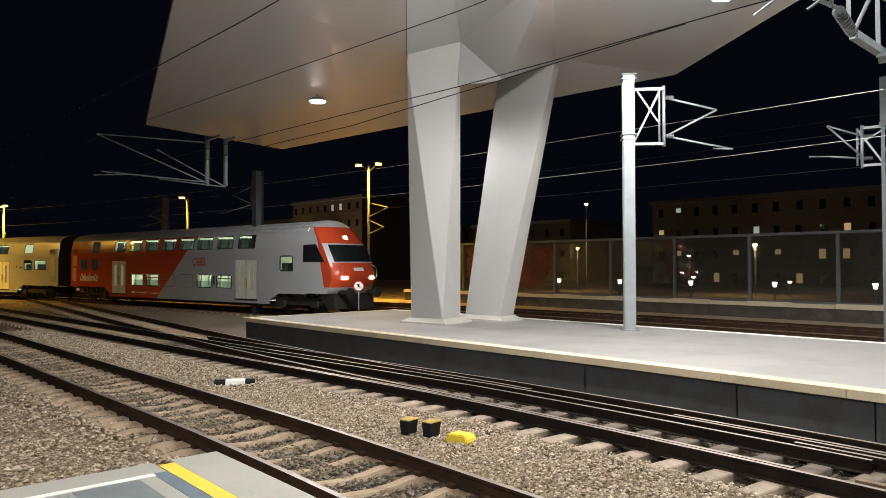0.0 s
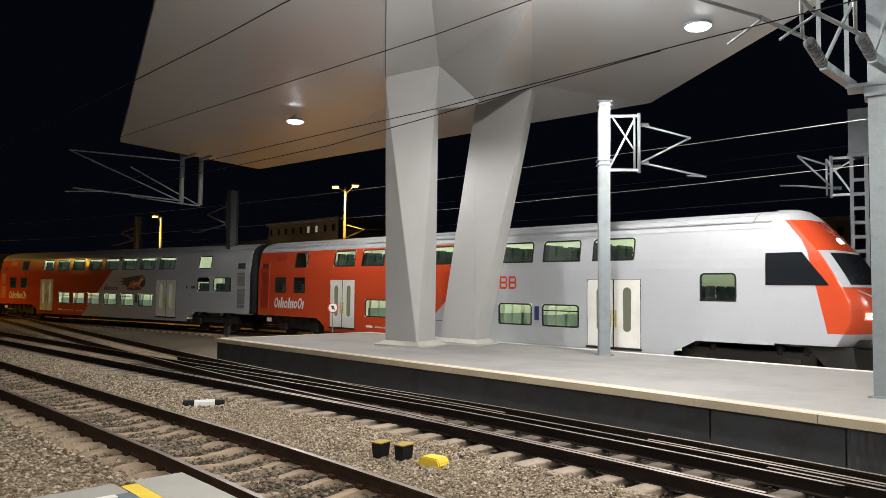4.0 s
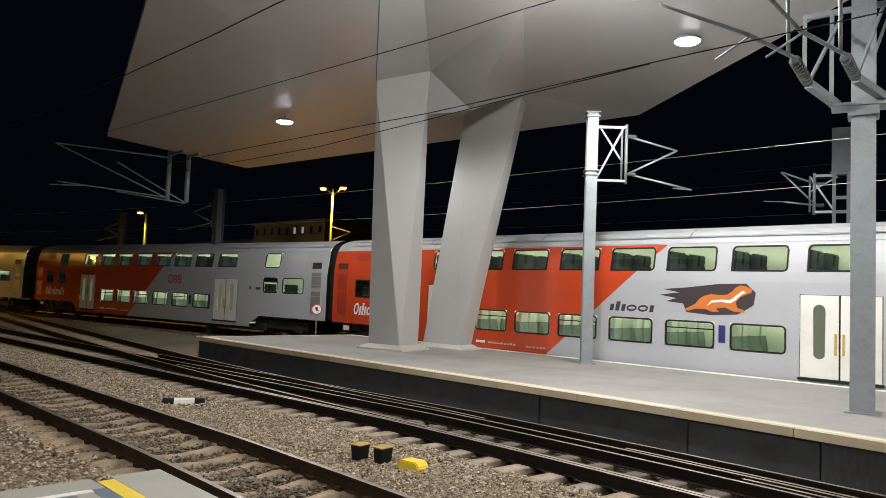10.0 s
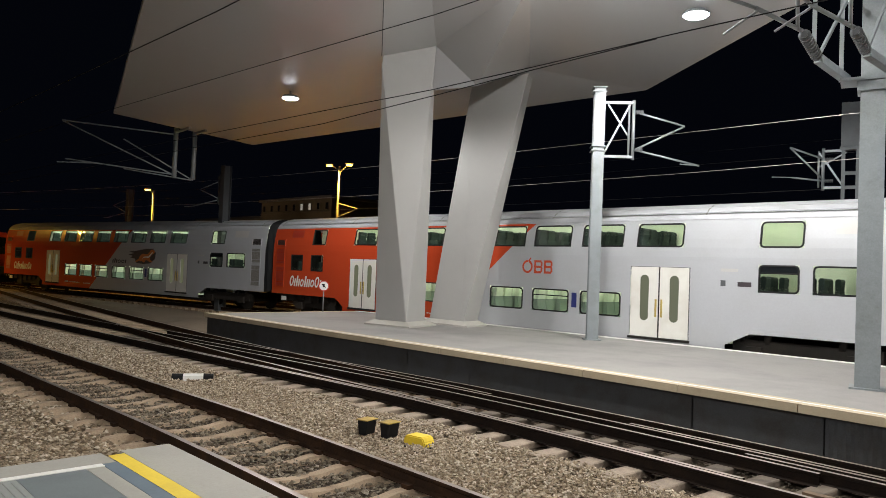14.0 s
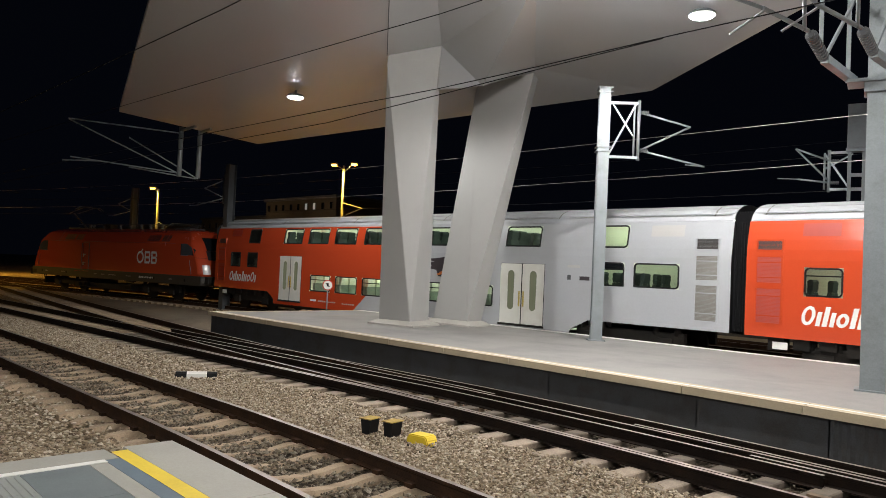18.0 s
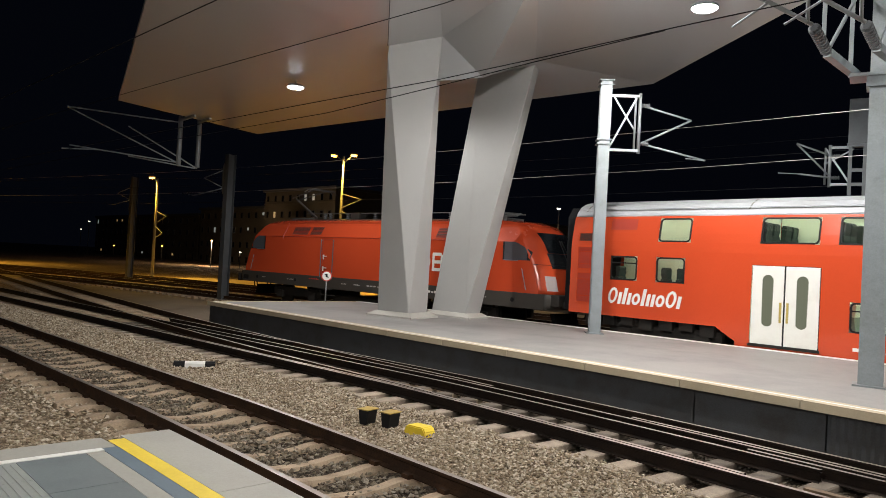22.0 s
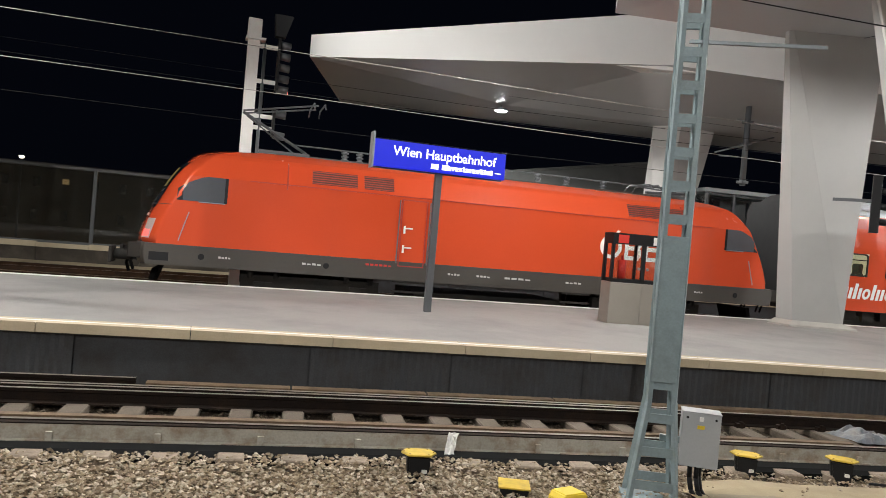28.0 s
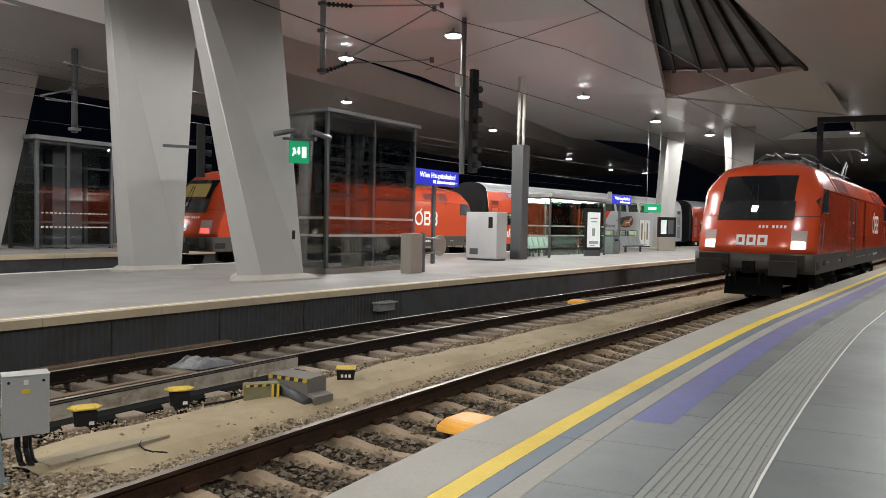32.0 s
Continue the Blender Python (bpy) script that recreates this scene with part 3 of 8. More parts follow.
def slab_mesh(fn, a, b, o0, o1, z0, z1, gap=0.006):
    """A kerb slab that follows the line fn from a to b, between two offsets."""
    bm = bmesh.new()
    f0, f1 = beside(fn, o0), beside(fn, o1)
    prev = None
    for x in (a + gap, (a + b) / 2, b - gap):
        row = [bm.verts.new((x, f0(x), z0)), bm.verts.new((x, f1(x), z0)), bm.verts.new((x, f1(x), z1)), bm.verts.new((x, f0(x), z1))]
        if prev:
            for k in range(4):
                bm.faces.new((prev[k], row[k], row[(k + 1) % 4], prev[(k + 1) % 4]))
        else:
            bm.faces.new(row[::-1])
        prev = row
    bm.faces.new(prev)
    return bm


END = -23.15


def build_platform():
    top = tagged(new("platform"), "grey paved island platform with a cream kerb", "platform", kind="structure")
    bm = bmesh.new()
    strip(bm, beside(y_edge, .40), lambda x: y_rear(x) - .34, END + .3, 110, PZ)
    part("paving", bm, M["plattop"], top, "smooth blue-grey paving", recalc=False)
    core = bmesh.new()
    n = 60
    prev = None
    for k in range(n + 1):
        x = END + .12 + (110 - END - .12) * k / n
        row = [core.verts.new((x, y_edge(x) + .16, -.4)), core.verts.new((x, y_edge(x) + .16, PZ - .12)), core.verts.new((x, y_rear(x) - .12, PZ - .12)), core.verts.new((x, y_rear(x) - .12, -.4))]
        if prev:
            for q in range(3):
                core.faces.new((prev[q], row[q], row[q + 1], prev[q + 1]))
        else:
            core.faces.new(row)
        prev = row
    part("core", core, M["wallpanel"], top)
    x = END
    while x < 62:
        part("kerb_slab", slab_mesh(y_edge, x, x + 1.93, 0.0, .40, PZ - .125, PZ + .004), M["coping"], top)
        x += 1.93
    bm = bmesh.new()
    strip(bm, beside(y_edge, .16), beside(y_edge, .23), END + .1, 90, PZ + .008)
    part("edge_line", bm, M["white"], top, "worn pale line along the kerb", recalc=False)
    x = END
    while x < 90:
        part("kerb_slab", slab_mesh(y_rear, x, x + 2.9, -.34, 0.0, PZ - .125, PZ + .004), M["white"], top)
        x += 2.9
    # end kerb
    part("kerb_slab", boxed(END - .02, END + .30, y_edge(END) + .405, y_rear(END) - .345, PZ - .125, PZ + .003), M["coping"], top)
    # wall panels, some of them fluted
    x, k = END + .1, 0
    while x < 62:
        w = 2.05 if k % 3 else 3.1
        fluted = (9.8 - w < x < 14.6) or (-5 < x < -1.5) or (1.6 < x < 6.4)
        bm = bmesh.new()
        f = beside(y_edge, .09)
        if fluted:
            m = int(w / 0.11)
            prev = None
            for q in range(m * 2 + 1):
                xx = x + .012 + (w - .024) * q / (m * 2)
                o = .018 if (q // 1) % 2 else 0
                row = [bm.verts.new((xx, f(xx) - o, -.4)), bm.verts.new((xx, f(xx) - o, PZ - .125))]
                if prev:
                    bm.faces.new((prev[0], row[0], row[1], prev[1]))
                prev = row
        else:
            a = [bm.verts.new((xx, f(xx), z)) for xx in (x + .012, x + w - .012) for z in (-.4, PZ - .125)]
            bm.faces.new((a[0], a[2], a[3], a[1]))
        part("wall_panel", bm, M["wallpanel"], top, "fluted concrete panel darkened for shade" if fluted else "", recalc=False)
        x += w
        k += 1
    part("wall_panel", boxed(END + .06, END + .10, y_edge(END) + .1, y_rear(END) - .1, -.4, PZ - .125), M["wallpanel"], top)
    return top


platform = build_platform()

OWN_END = -6.62


def own(off):
    return beside(y_own, -off)


def build_own_platform():
    top = tagged(new("own_platform"), "grey station platform with yellow and tactile strips", "platform", kind="structure")
    core = bmesh.new()
    prev = None
    for k in range(41):
        x = OWN_END + .1 + (80 - OWN_END) * k / 40
        row = [core.verts.new((x, own(.12)(x), -.4)), core.verts.new((x, own(.12)(x), PZ - .06)), core.verts.new((x, own(9)(x), PZ - .06)), core.verts.new((x, own(9)(x), -.4))]
        if prev:
            for q in range(3):
                core.faces.new((prev[q], row[q], row[q + 1], prev[q + 1]))
        else:
            core.faces.new(row)
        prev = row
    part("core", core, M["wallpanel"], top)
    lay = ((0.0, .455, "ownedge", 1.93, "kerb_slab"), (.60, .735, "bluegrey", 1.93, "strip_slab"), (.735, .88, "ownedge", 1.93, "strip_slab"), (.88, 1.39, "ownpave", .97, "paving_slab"), (1.39, 1.92, "tactile", .6, "tactile_slab"), (1.92, 2.95, "ownpave", .9, "paving_slab"), (2.95, 3.85, "ownpave", .9, "paving_slab"), (3.85, 4.75, "ownpave", .9, "paving_slab"))
    for o0, o1, m, w, nm in lay:
        a0 = OWN_END + (.36 if o0 > .5 else 0)
        x = a0
        while x < 42:
            b = min(x + w, 42)
            part(nm, slab_mesh(y_own, x, b, -o1 + .003, -o0 - .003, PZ - .07, PZ, .003), M[m], top)
            x += w
    # raised guiding ribs on the tactile slabs
    bm = bmesh.new()
    for q in range(9):
        o = 1.43 + q * .056
        sweep(bm, [(-.012, 0), (-.008, .006), (.008, .006), (.012, 0)], run(own(o), OWN_END + .5, 42, 1.5, PZ), closed=False)
    tagged(part("guiding_ribs", bm, M["tactile"], top), kind="stuff")
    bm = bmesh.new()
    strip(bm, own(.60), own(.457), OWN_END + .12, 80, PZ + .001, 1.0)
    part("yellow_line", bm, M["yellow"], top, "bright yellow safety line", recalc=False)
    bm = bmesh.new()
    strip(bm, own(1.937), own(1.92), 0, 80, PZ + .003, 1.0)
    part("edge_trim", bm, M["white"], top, "thin white metal trim", recalc=False)
    # muted blue strip over one row of slabs
    bm = bmesh.new()
    strip(bm, own(1.18), own(.89), 6.0, 60, PZ + .002, 1.0)
    part("blue_line", bm, M["bluestrip"], top, "muted blue strip along the paving", recalc=False)
    bm = bmesh.new()
    strip(bm, own(9), own(4.75), OWN_END + .36, 80, PZ - .002, 1.0)
    part("paving", bm, M["ownpave"], top, recalc=False)
    bm = bmesh.new()
    strip(bm, own(4.75), own(.6), 42, 80, PZ - .002, 1.0)
    part("paving", bm, M["ownpave"], top, recalc=False)
    part("kerb_slab", boxed(OWN_END, OWN_END + .355, -6, y_own(OWN_END) - .62, PZ - .07, PZ), M["ownedge"], top)
    part("edge_line", boxed(OWN_END + .36, OWN_END + .44, -6, y_own(OWN_END) - .745, PZ - .03, PZ + .006), M["white"], top, "white painted line")
    part("end_wall", boxed(OWN_END + .02, OWN_END + .09, -6, y_own(OWN_END) - .03, -.4, PZ - .07), M["wallpanel"], top)


build_own_platform()


# ---------------------------------------------------------------- columns and canopies
def column(label, base, top, z0, z1, plinth):
    """A folded column: base and top are quads of plan points; the faces between are split along their diagonals."""
    th = thing("canopy_column", label, "column", "columns of the canopy")
    bm = bmesh.new()
    lo = [bm.verts.new((x, y, z0)) for x, y in base]
    hi = [bm.verts.new((x, y, z1[k] if isinstance(z1, (list, tuple)) else z1)) for k, (x, y) in enumerate(top)]
    for k in range(4):
        j = (k + 1) % 4
        bm.faces.new((lo[k], lo[j], hi[k]))
        bm.faces.new((lo[j], hi[j], hi[k]))
    bm.faces.new(hi)
    bmesh.ops.recalc_face_normals(bm, faces=bm.faces[:])
    bmesh.ops.bevel(bm, geom=[e for e in bm.edges if abs(e.verts[0].co.z - e.verts[1].co.z) > 1], offset=.02, segments=1, affect='EDGES')
    part("shaft", bm, M["column"], th)
    bm = bmesh.new()
    cx, cy = sum(p[0] for p in base) / 4, sum(p[1] for p in base) / 4
    f = lambda p, k: (cx + (p[0] - cx) * k, cy + (p[1] - cy) * k)
    a = [bm.verts.new((*f(p, plinth), PZ)) for p in base]
    b = [bm.verts.new((*f(p, plinth), PZ + .05)) for p in base]
    c = [bm.verts.new((*f(p, 1.06), PZ + .16)) for p in base]
    for u, w in ((a, b), (b, c)):
        for k in range(4):
            bm.faces.new((u[k], u[(k + 1) % 4], w[(k + 1) % 4], w[k]))
    bm.faces.new(c)
    part("plinth", bm, M["concrete"], th, "pale sloping plinth")
    return th


TR1 = (-16.11, 15.06, 9.14)
column("pale grey folded canopy column on a sloping plinth", [(-17.45, 14.2), (-16.26, 14.42), (-16.58, 15.48), (-17.75, 15.2)], [(-17.22, 13.84), TR1[:2], (-17.2, 15.6), (-17.6, 14.7)], PZ + .1, [8.75, TR1[2], 9.2, 8.75], 1.45)
column("pale grey leaning canopy column on a sloping plinth", [(-17.4, 16.45), (-15.9, 16.49), (-16.07, 17.35), (-17.5, 17.3)], [(-17.0, 17.73), (-14.59, 17.75), (-14.8, 18.2), (-16.6, 18.2)], PZ + .1, [9.06, 8.78, 8.7, 8.9], 1.4)
column("broad grey folded column leaning over the platform", [(14.32, 11.4), (14.77, 11.03), (15.98, 10.68), (15.3, 12.2)], [(13.23, 12.61), (13.23, 12.51), (16.61, 12.18), (16.1, 13.6)], PZ, 9.6, 1.35)
column("broad grey folded column near the rear platform edge", [(15.42, 16.43), (15.49, 15.88), (16.8, 15.46), (16.3, 16.9)], [(14.73, 16.37), (14.72, 16.29), (17.93, 15.86), (17.6, 17.6)], PZ, 9.6, 1.35)



# ---------------------------------------------------------------- railway vehicles


def side_y(z):
    return 1.40 if z <= 2.9 else 1.40 - 0.15 * ((z - 2.9) / 1.0) ** 1.6


def patch(z0, z1, x0, x1, out, sgn=-1, n=2):
    """A sheet lying on the coach's side, out metres proud of it."""
    bm = bmesh.new()
    rows = [[bm.verts.new((x, sgn * (side_y(z) + out), z)) for x in (x0, x1)] for z in [z0 + (z1 - z0) * k / n for k in range(n + 1)]]
    for a, b in zip(rows, rows[1:]):
        bm.faces.new((a[0], a[1], b[1], b[0]))
    return bm


def frame_mesh(z0, z1, x0, x1, w=.045, out=.012, sgn=-1):
    """A rubber window rim with rounded corners, as a ring of quads with a little depth."""
    bm = bmesh.new()
    def ring(d, o):
        pts = []
        r = .12 - d
        cx = [(x1 - .12, z1 - .12), (x0 + .12, z1 - .12), (x0 + .12, z0 + .12), (x1 - .12, z0 + .12)]
        for c, (px, pz) in enumerate(cx):
            for k in range(4):
                a = math.radians(90 * c + 30 * k)
                pts.append((px + r * math.cos(a), pz + r * math.sin(a)))
        return [bm.verts.new((x, sgn * (side_y(z) + o), z)) for x, z in pts]
    a, b, c = ring(0, .002), ring(.012, out), ring(w, out)
    d = ring(w, -.03)
    for u, v in ((a, b), (b, c), (c, d)):
        n = len(u)
        for k in range(n):
            bm.faces.new((u[k], u[(k + 1) % n], v[(k + 1) % n], v[k]))
    return bm


UP = [6.1, 7.95, 9.78, 11.68, 13.49, 15.27, 17.09, 18.95]
LO = [8.25, 9.98, 11.69, 13.50, 15.28, 17.09]
WIN = [(x, x + 1.43, 3.16, 3.84) for x in UP] + [(3.22, 4.2, 3.16, 3.84), (22.42, 23.5, 3.16, 3.84)]
WIN += [(1.70, 2.6, 2.02, 2.73), (3.2, 4.08, 2.02, 2.73), (22.42, 23.42, 2.02, 2.73), (23.72, 25.12, 2.02, 2.73)]
WIN += [(x, x + 1.41, 1.12, 1.83) for x in LO]
DOORS = [(5.93, 7.6), (18.8, 20.6)]


def coach_shell(wins, doors, x0, x1, diag, red_all=False):
    bm = bmesh.new()
    xs = sorted({x0, x1, 5.0, 5.55, 21.6, 22.25, *[w[k] for w in wins for k in (0, 1)], *[d[k] for d in doors for k in (0, 1)]})
    xs = [x for x in xs if x0 <= x <= x1]
    zs = [.42, .62, .95, 1.12, 1.83, 2.02, 2.61, 2.73, 2.9, 3.16, 3.4, 3.62, 3.84, 3.9]
    for sgn in (-1, 1):
        for xa, xb in zip(xs, xs[1:]):
            for za, zb in zip(zs, zs[1:]):
                cx, cz = (xa + xb) / 2, (za + zb) / 2
                if sgn < 0 and any(w[0] < cx < w[1] and w[2] < cz < w[3] for w in wins):
                    continue
                if sgn < 0 and any(d[0] < cx < d[1] and .62 < cz < 2.61 for d in doors):
                    continue
                if cz < .95 and (cx < 5.0 or cx > 22.25):
                    continue
                v = [(xa, za), (xb, za), (xb, zb), (xa, zb)]
                if cz < .95 and 5.0 < cx < 5.55:
                    if cz < .62:
                        continue
                    v = [(xb, za), (xb, zb), (xa, zb)]
                if cz < .95 and 21.6 < cx < 22.25:
                    if cz < .62:
                        continue
                    v = [(xa, za), (xb, zb), (xa, zb)]
                f = bm.faces.new([bm.verts.new((x, sgn * side_y(z), z)) for x, z in v])
                f.material_index = 1
    # diagonal between the red and the grey paint
    p = Vector((diag[0], 0, .58))
    d = Vector((diag[1] - diag[0], 0, 3.86 - .58)).normalized()
    bmesh.ops.bisect_plane(bm, geom=bm.verts[:] + bm.edges[:] + bm.faces[:], plane_co=p, plane_no=Vector((d.z, 0, -d.x)))
    for f in bm.faces:
        c = f.calc_center_median()
        if (c - p).dot(Vector((d.z, 0, -d.x))) < 0:
            f.material_index = 0
    bmesh.ops.remove_doubles(bm, verts=bm.verts[:], dist=.0005)
    # roof
    prof = [(1.25, 3.9), (1.17, 4.06), (1.0, 4.22), (.72, 4.35), (.36, 4.43), (0, 4.45)]
    prof = [(-y, z) for y, z in prof] + [(y, z) for y, z in prof[-2::-1]]
    a = [bm.verts.new((x0 + .02, y, z)) for y, z in prof]
    b = [bm.verts.new((x1 - .02, y, z)) for y, z in prof]
    for k in range(len(prof) - 1):
        f = bm.faces.new((a[k], b[k], b[k + 1], a[k + 1]))
        f.material_index, f.smooth = 2, True
    # ends and floor
    ring = [(-1.4, .95), (-1.4, 2.9), *prof, (1.4, 2.9), (1.4, .95)]
    for x in (x0, x1):
        bm.faces.new([bm.verts.new((x, y, z)) for y, z in ring]).material_index = 3
    for xa, xb, z in ((x0, 5.0, .95), (5.55, 21.6, .42), (22.25, x1, .95)):
        if xb > xa:
            bm.faces.new([bm.verts.new((x, y, z)) for x, y in ((xa, -1.4), (xb, -1.4), (xb, 1.4), (xa, 1.4))]).material_index = 3
    return bm


def letter_bars(th, x0, x1, z0, z1, count, m, sgn=-1, lean=.18, seed=1, surf=None, name="lettering"):
    """A word or logo as plain slanted bars of its size."""
    rnd = random.Random(seed)
    bm = bmesh.new()
    w = (x1 - x0) / count
    yy = surf or (lambda z: side_y(z) + .004)
    for k in range(count):
        tall = 1.0 if k in (0, 2, 4) or rnd.random() < .35 else .72
        a, b = x0 + k * w, x0 + (k + .74) * w
        h = z0 + (z1 - z0) * tall
        q = [(a, z0), (b, z0), (b + lean * (h - z0), h), (a + lean * (h - z0), h)]
        bm.faces.new([bm.verts.new((x, sgn * yy(z), z)) for x, z in q])
    part(name, bm, M[m], th, "plain pale lettering bars", recalc=False)


def word_shapes(th, x0, x1, z0, z1, shapes, m, lean=.2, surf=None, fat=.2):
    """A brand word as a row of plain slanted rings (o, O) and bars (i, l)."""
    yy = surf or (lambda z: side_y(z) + .004)
    wide = {"O": 1.15, "o": 1.0, "i": .5, "l": .55}
    unit = (x1 - x0) / sum(wide[c] for c in shapes)
    bm = bmesh.new()
    def put(pts):
        bm.faces.new([bm.verts.new((x + lean * (z - z0), -yy(z), z)) for x, z in pts])
    x = x0
    for c in shapes:
        w = wide[c] * unit
        h = (z1 - z0) * (1.0 if c in "Ol" else .72)
        if c in "il":
            put([(x + w * .12, z0), (x + w * .8, z0), (x + w * .8, z0 + h), (x + w * .12, z0 + h)])
        else:
            a, b, cx, cz, t = w * .46, h * .5, x + w * .47, z0 + h * .5, unit * fat
            for k in range(12):
                u, v = math.tau * k / 12, math.tau * (k + 1) / 12
                put([(cx + a * math.cos(u), cz + b * math.sin(u)), (cx + a * math.cos(v), cz + b * math.sin(v)), (cx + (a - t) * math.cos(v), cz + (b - t) * math.sin(v)), (cx + (a - t) * math.cos(u), cz + (b - t) * math.sin(u))])
        x += w
    part("lettering", bm, M[m], th, "row of plain rings and bars", recalc=False)


def ring_logo(th, x0, z0, h, m, surf):
    """A round mark with a notch and two rounded blocks with holes beside it, plain."""
    bm = bmesh.new()
    n = 26
    r = h / 2
    cx, cz = x0 + r, z0 + r
    for k in range(n):
        a0, a1 = math.tau * k / n, math.tau * (k + 1) / n
        if 1.0 < (a0 % math.tau) < 1.3:
            continue
        bm.faces.new([bm.verts.new((cx + q * math.cos(a), -surf(cz), cz + q * math.sin(a))) for q, a in ((r * .68, a0), (r, a0), (r, a1), (r * .68, a1))])
    bm.faces.new([bm.verts.new((x, -surf(z), z)) for x, z in ((cx + r * .1, cz + r * .85), (cx + r * .35, cz + r * .75), (cx + r * .75, cz + r * 1.35), (cx + r * .5, cz + r * 1.4))])
    for k in (0, 1):
        a = x0 + h * (1.14 + k * .92)
        w, t, c = h * .78, h * .17, h * .1
        def put(pts):
            bm.faces.new([bm.verts.new((a + u, -surf(cz), z0 + v)) for u, v in pts])
        for v0, v1 in ((0, t), (h / 2 - t / 2, h / 2 + t / 2), (h - t, h)):
            put([(0, v0), (w - c, v0), (w - c, v1), (0, v1)])
        for v0, v1 in ((t, h / 2 - t / 2), (h / 2 + t / 2, h - t)):
            put([(0, v0), (t, v0), (t, v1), (0, v1)])
            put([(w - c, v0 - t * .6), (w, v0), (w, v1), (w - c, v1 + t * .6), (w - t, v1), (w - t, v0)])
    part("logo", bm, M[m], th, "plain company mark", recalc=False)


def bogie(th, x, wheel_r=.44):
    bm = bmesh.new()
    quad_box(bm, x - 1.75, x + 1.75, -1.12, -.95, .42, .78)
    quad_box(bm, x - 1.75, x + 1.75, .95, 1.12, .42, .78)
    quad_box(bm, x - .35, x + .35, -1.1, 1.1, .4, .7)
    for s in (-1.2, 1.2):
        quad_box(bm, x + s - .22, x + s + .22, -1.22, -1.1, .32, .62)
        tube(bm, (x + s - .32, -1.05, .7), (x + s - .32, -1.05, .95), .1)
        tube(bm, (x + s + .32, -1.05, .7), (x + s + .32, -1.05, .95), .1)
    bg = part("bogie", bm, M["under"], th, "black bogie frame")
    for s in (-1.2, 1.2):
        w = bmesh.new()
        for y in (-.8, .66):
            tube(w, (x + s, y, wheel_r), (x + s, y + .13, wheel_r), wheel_r, 24)
        tube(w, (x + s, -.8, wheel_r), (x + s, .8, wheel_r), .08, 8)
        part("wheelset", w, M["under"], bg, "worn steel wheels")


SEAT = SEAT_UP = None


def seat_mesh():
    bm = bmesh.new()
    prism(bm, [(-.22, .0), (.22, .0), (.22, .42), (-.10, .42), (-.16, .85), (-.27, .85), (-.30, .4)], -.22, .22, 'y')
    prism(bm, [(-.155, .852), (-.13, 1.12), (-.17, 1.17), (-.24, 1.17), (-.28, 1.12), (-.275, .852)], -.17, .17, 'y', 1)
    prism(bm, [(-.2, .95), (-.2, .99), (-.16, 1.0), (-.16, .94)], .18, .23, 'y', 1)
    return finish(bm)


def interior(th, x0, x1):
    """Pale saloon walls, ceilings with light strips and rows of seats."""
    def room(bm, xa, xb, z0, z1):
        for q in (((xa, 1.12, z0), (xb, 1.12, z0), (xb, 1.12, z1), (xa, 1.12, z1)), ((xa, -1.3, z0), (xb, -1.3, z0), (xb, 1.12, z0), (xa, 1.12, z0)), ((xa, -1.2, z1), (xb, -1.2, z1), (xb, 1.12, z1), (xa, 1.12, z1))):
            bm.faces.new([bm.verts.new(p) for p in q])
    bm = bmesh.new()
    room(bm, 5.62, 21.2, .55, 2.35)
    room(bm, 5.62, 21.2, 2.5, 4.1)
    room(bm, x0 + .3, 5.6, 1.25, 4.1)
    room(bm, 21.22, x1 - .1, 1.25, 4.1)
    for x, z0, z1, y0 in ((5.61, .6, 4.0, -1.1), (7.9, .6, 2.3, -.2), (18.6, .6, 2.3, -.2), (21.21, .6, 4.0, -1.1), (12.2, 2.6, 4.0, .1)):
        bm.faces.new([bm.verts.new(p) for p in ((x, y0, z0), (x, 1.1, z0), (x, 1.1, z1), (x, y0, z1))])
    part("interior", bm, M["inner"], th, "pale greenish saloon lining", recalc=False)
    bm = bmesh.new()
    for z, xa, xb in ((2.33, 5.9, 21.0), (4.08, x0 + .6, x1 - .4)):
        for y in (-.75, .55):
            bm.faces.new([bm.verts.new(p) for p in ((xa, y, z), (xb, y, z), (xb, y + .16, z), (xa, y + .16, z))])
    part("ceiling_lights", bm, M["saloon"], th, "glowing light strips", recalc=False)
    global SEAT, SEAT_UP
    if SEAT is None:
        SEAT = seat_mesh()
        SEAT.materials.append(M["seat"])
        SEAT.materials.append(M["seatcover"])
        SEAT_UP = SEAT.copy()
        SEAT_UP.materials[1] = M["seat"]
        SEAT.materials[0] = M["seatpale"]
    for x, flip in ((1.9, 0), (3.0, 1), (3.9, 0), (21.9, 1), (22.6, 0), (23.3, 1), (24.0, 0)):
        for y in (-.82, .5):
            if x < x1 - .6:
                ob = new("seat", SEAT_UP)
                ob.parent = th
                ob.matrix_basis = pose(x, y, 1.27, 0, 0, 180 * flip)
    for xs, z in ((UP, 2.5), (LO, .62)):
        for x in xs:
            for dx, flip in ((.18, 0), (1.28, 1)):
                for y in (-.92, -.45, .32, .79):
                    ob = new("seat", SEAT if z < 1 else SEAT_UP)
                    ob.parent = th
                    ob.matrix_basis = pose(x + dx, y, z + (.06 if z > 1 else 0), 0, 0, 180 * flip)


M["seatpale"] = surface("pale_seat_shell", (0.20, 0.25, 0.215), rough=0.7, vary=0.15)
M["inner"] = surface("saloon_lining", (0.66, 0.70, 0.60), rough=0.6, vary=0.05)


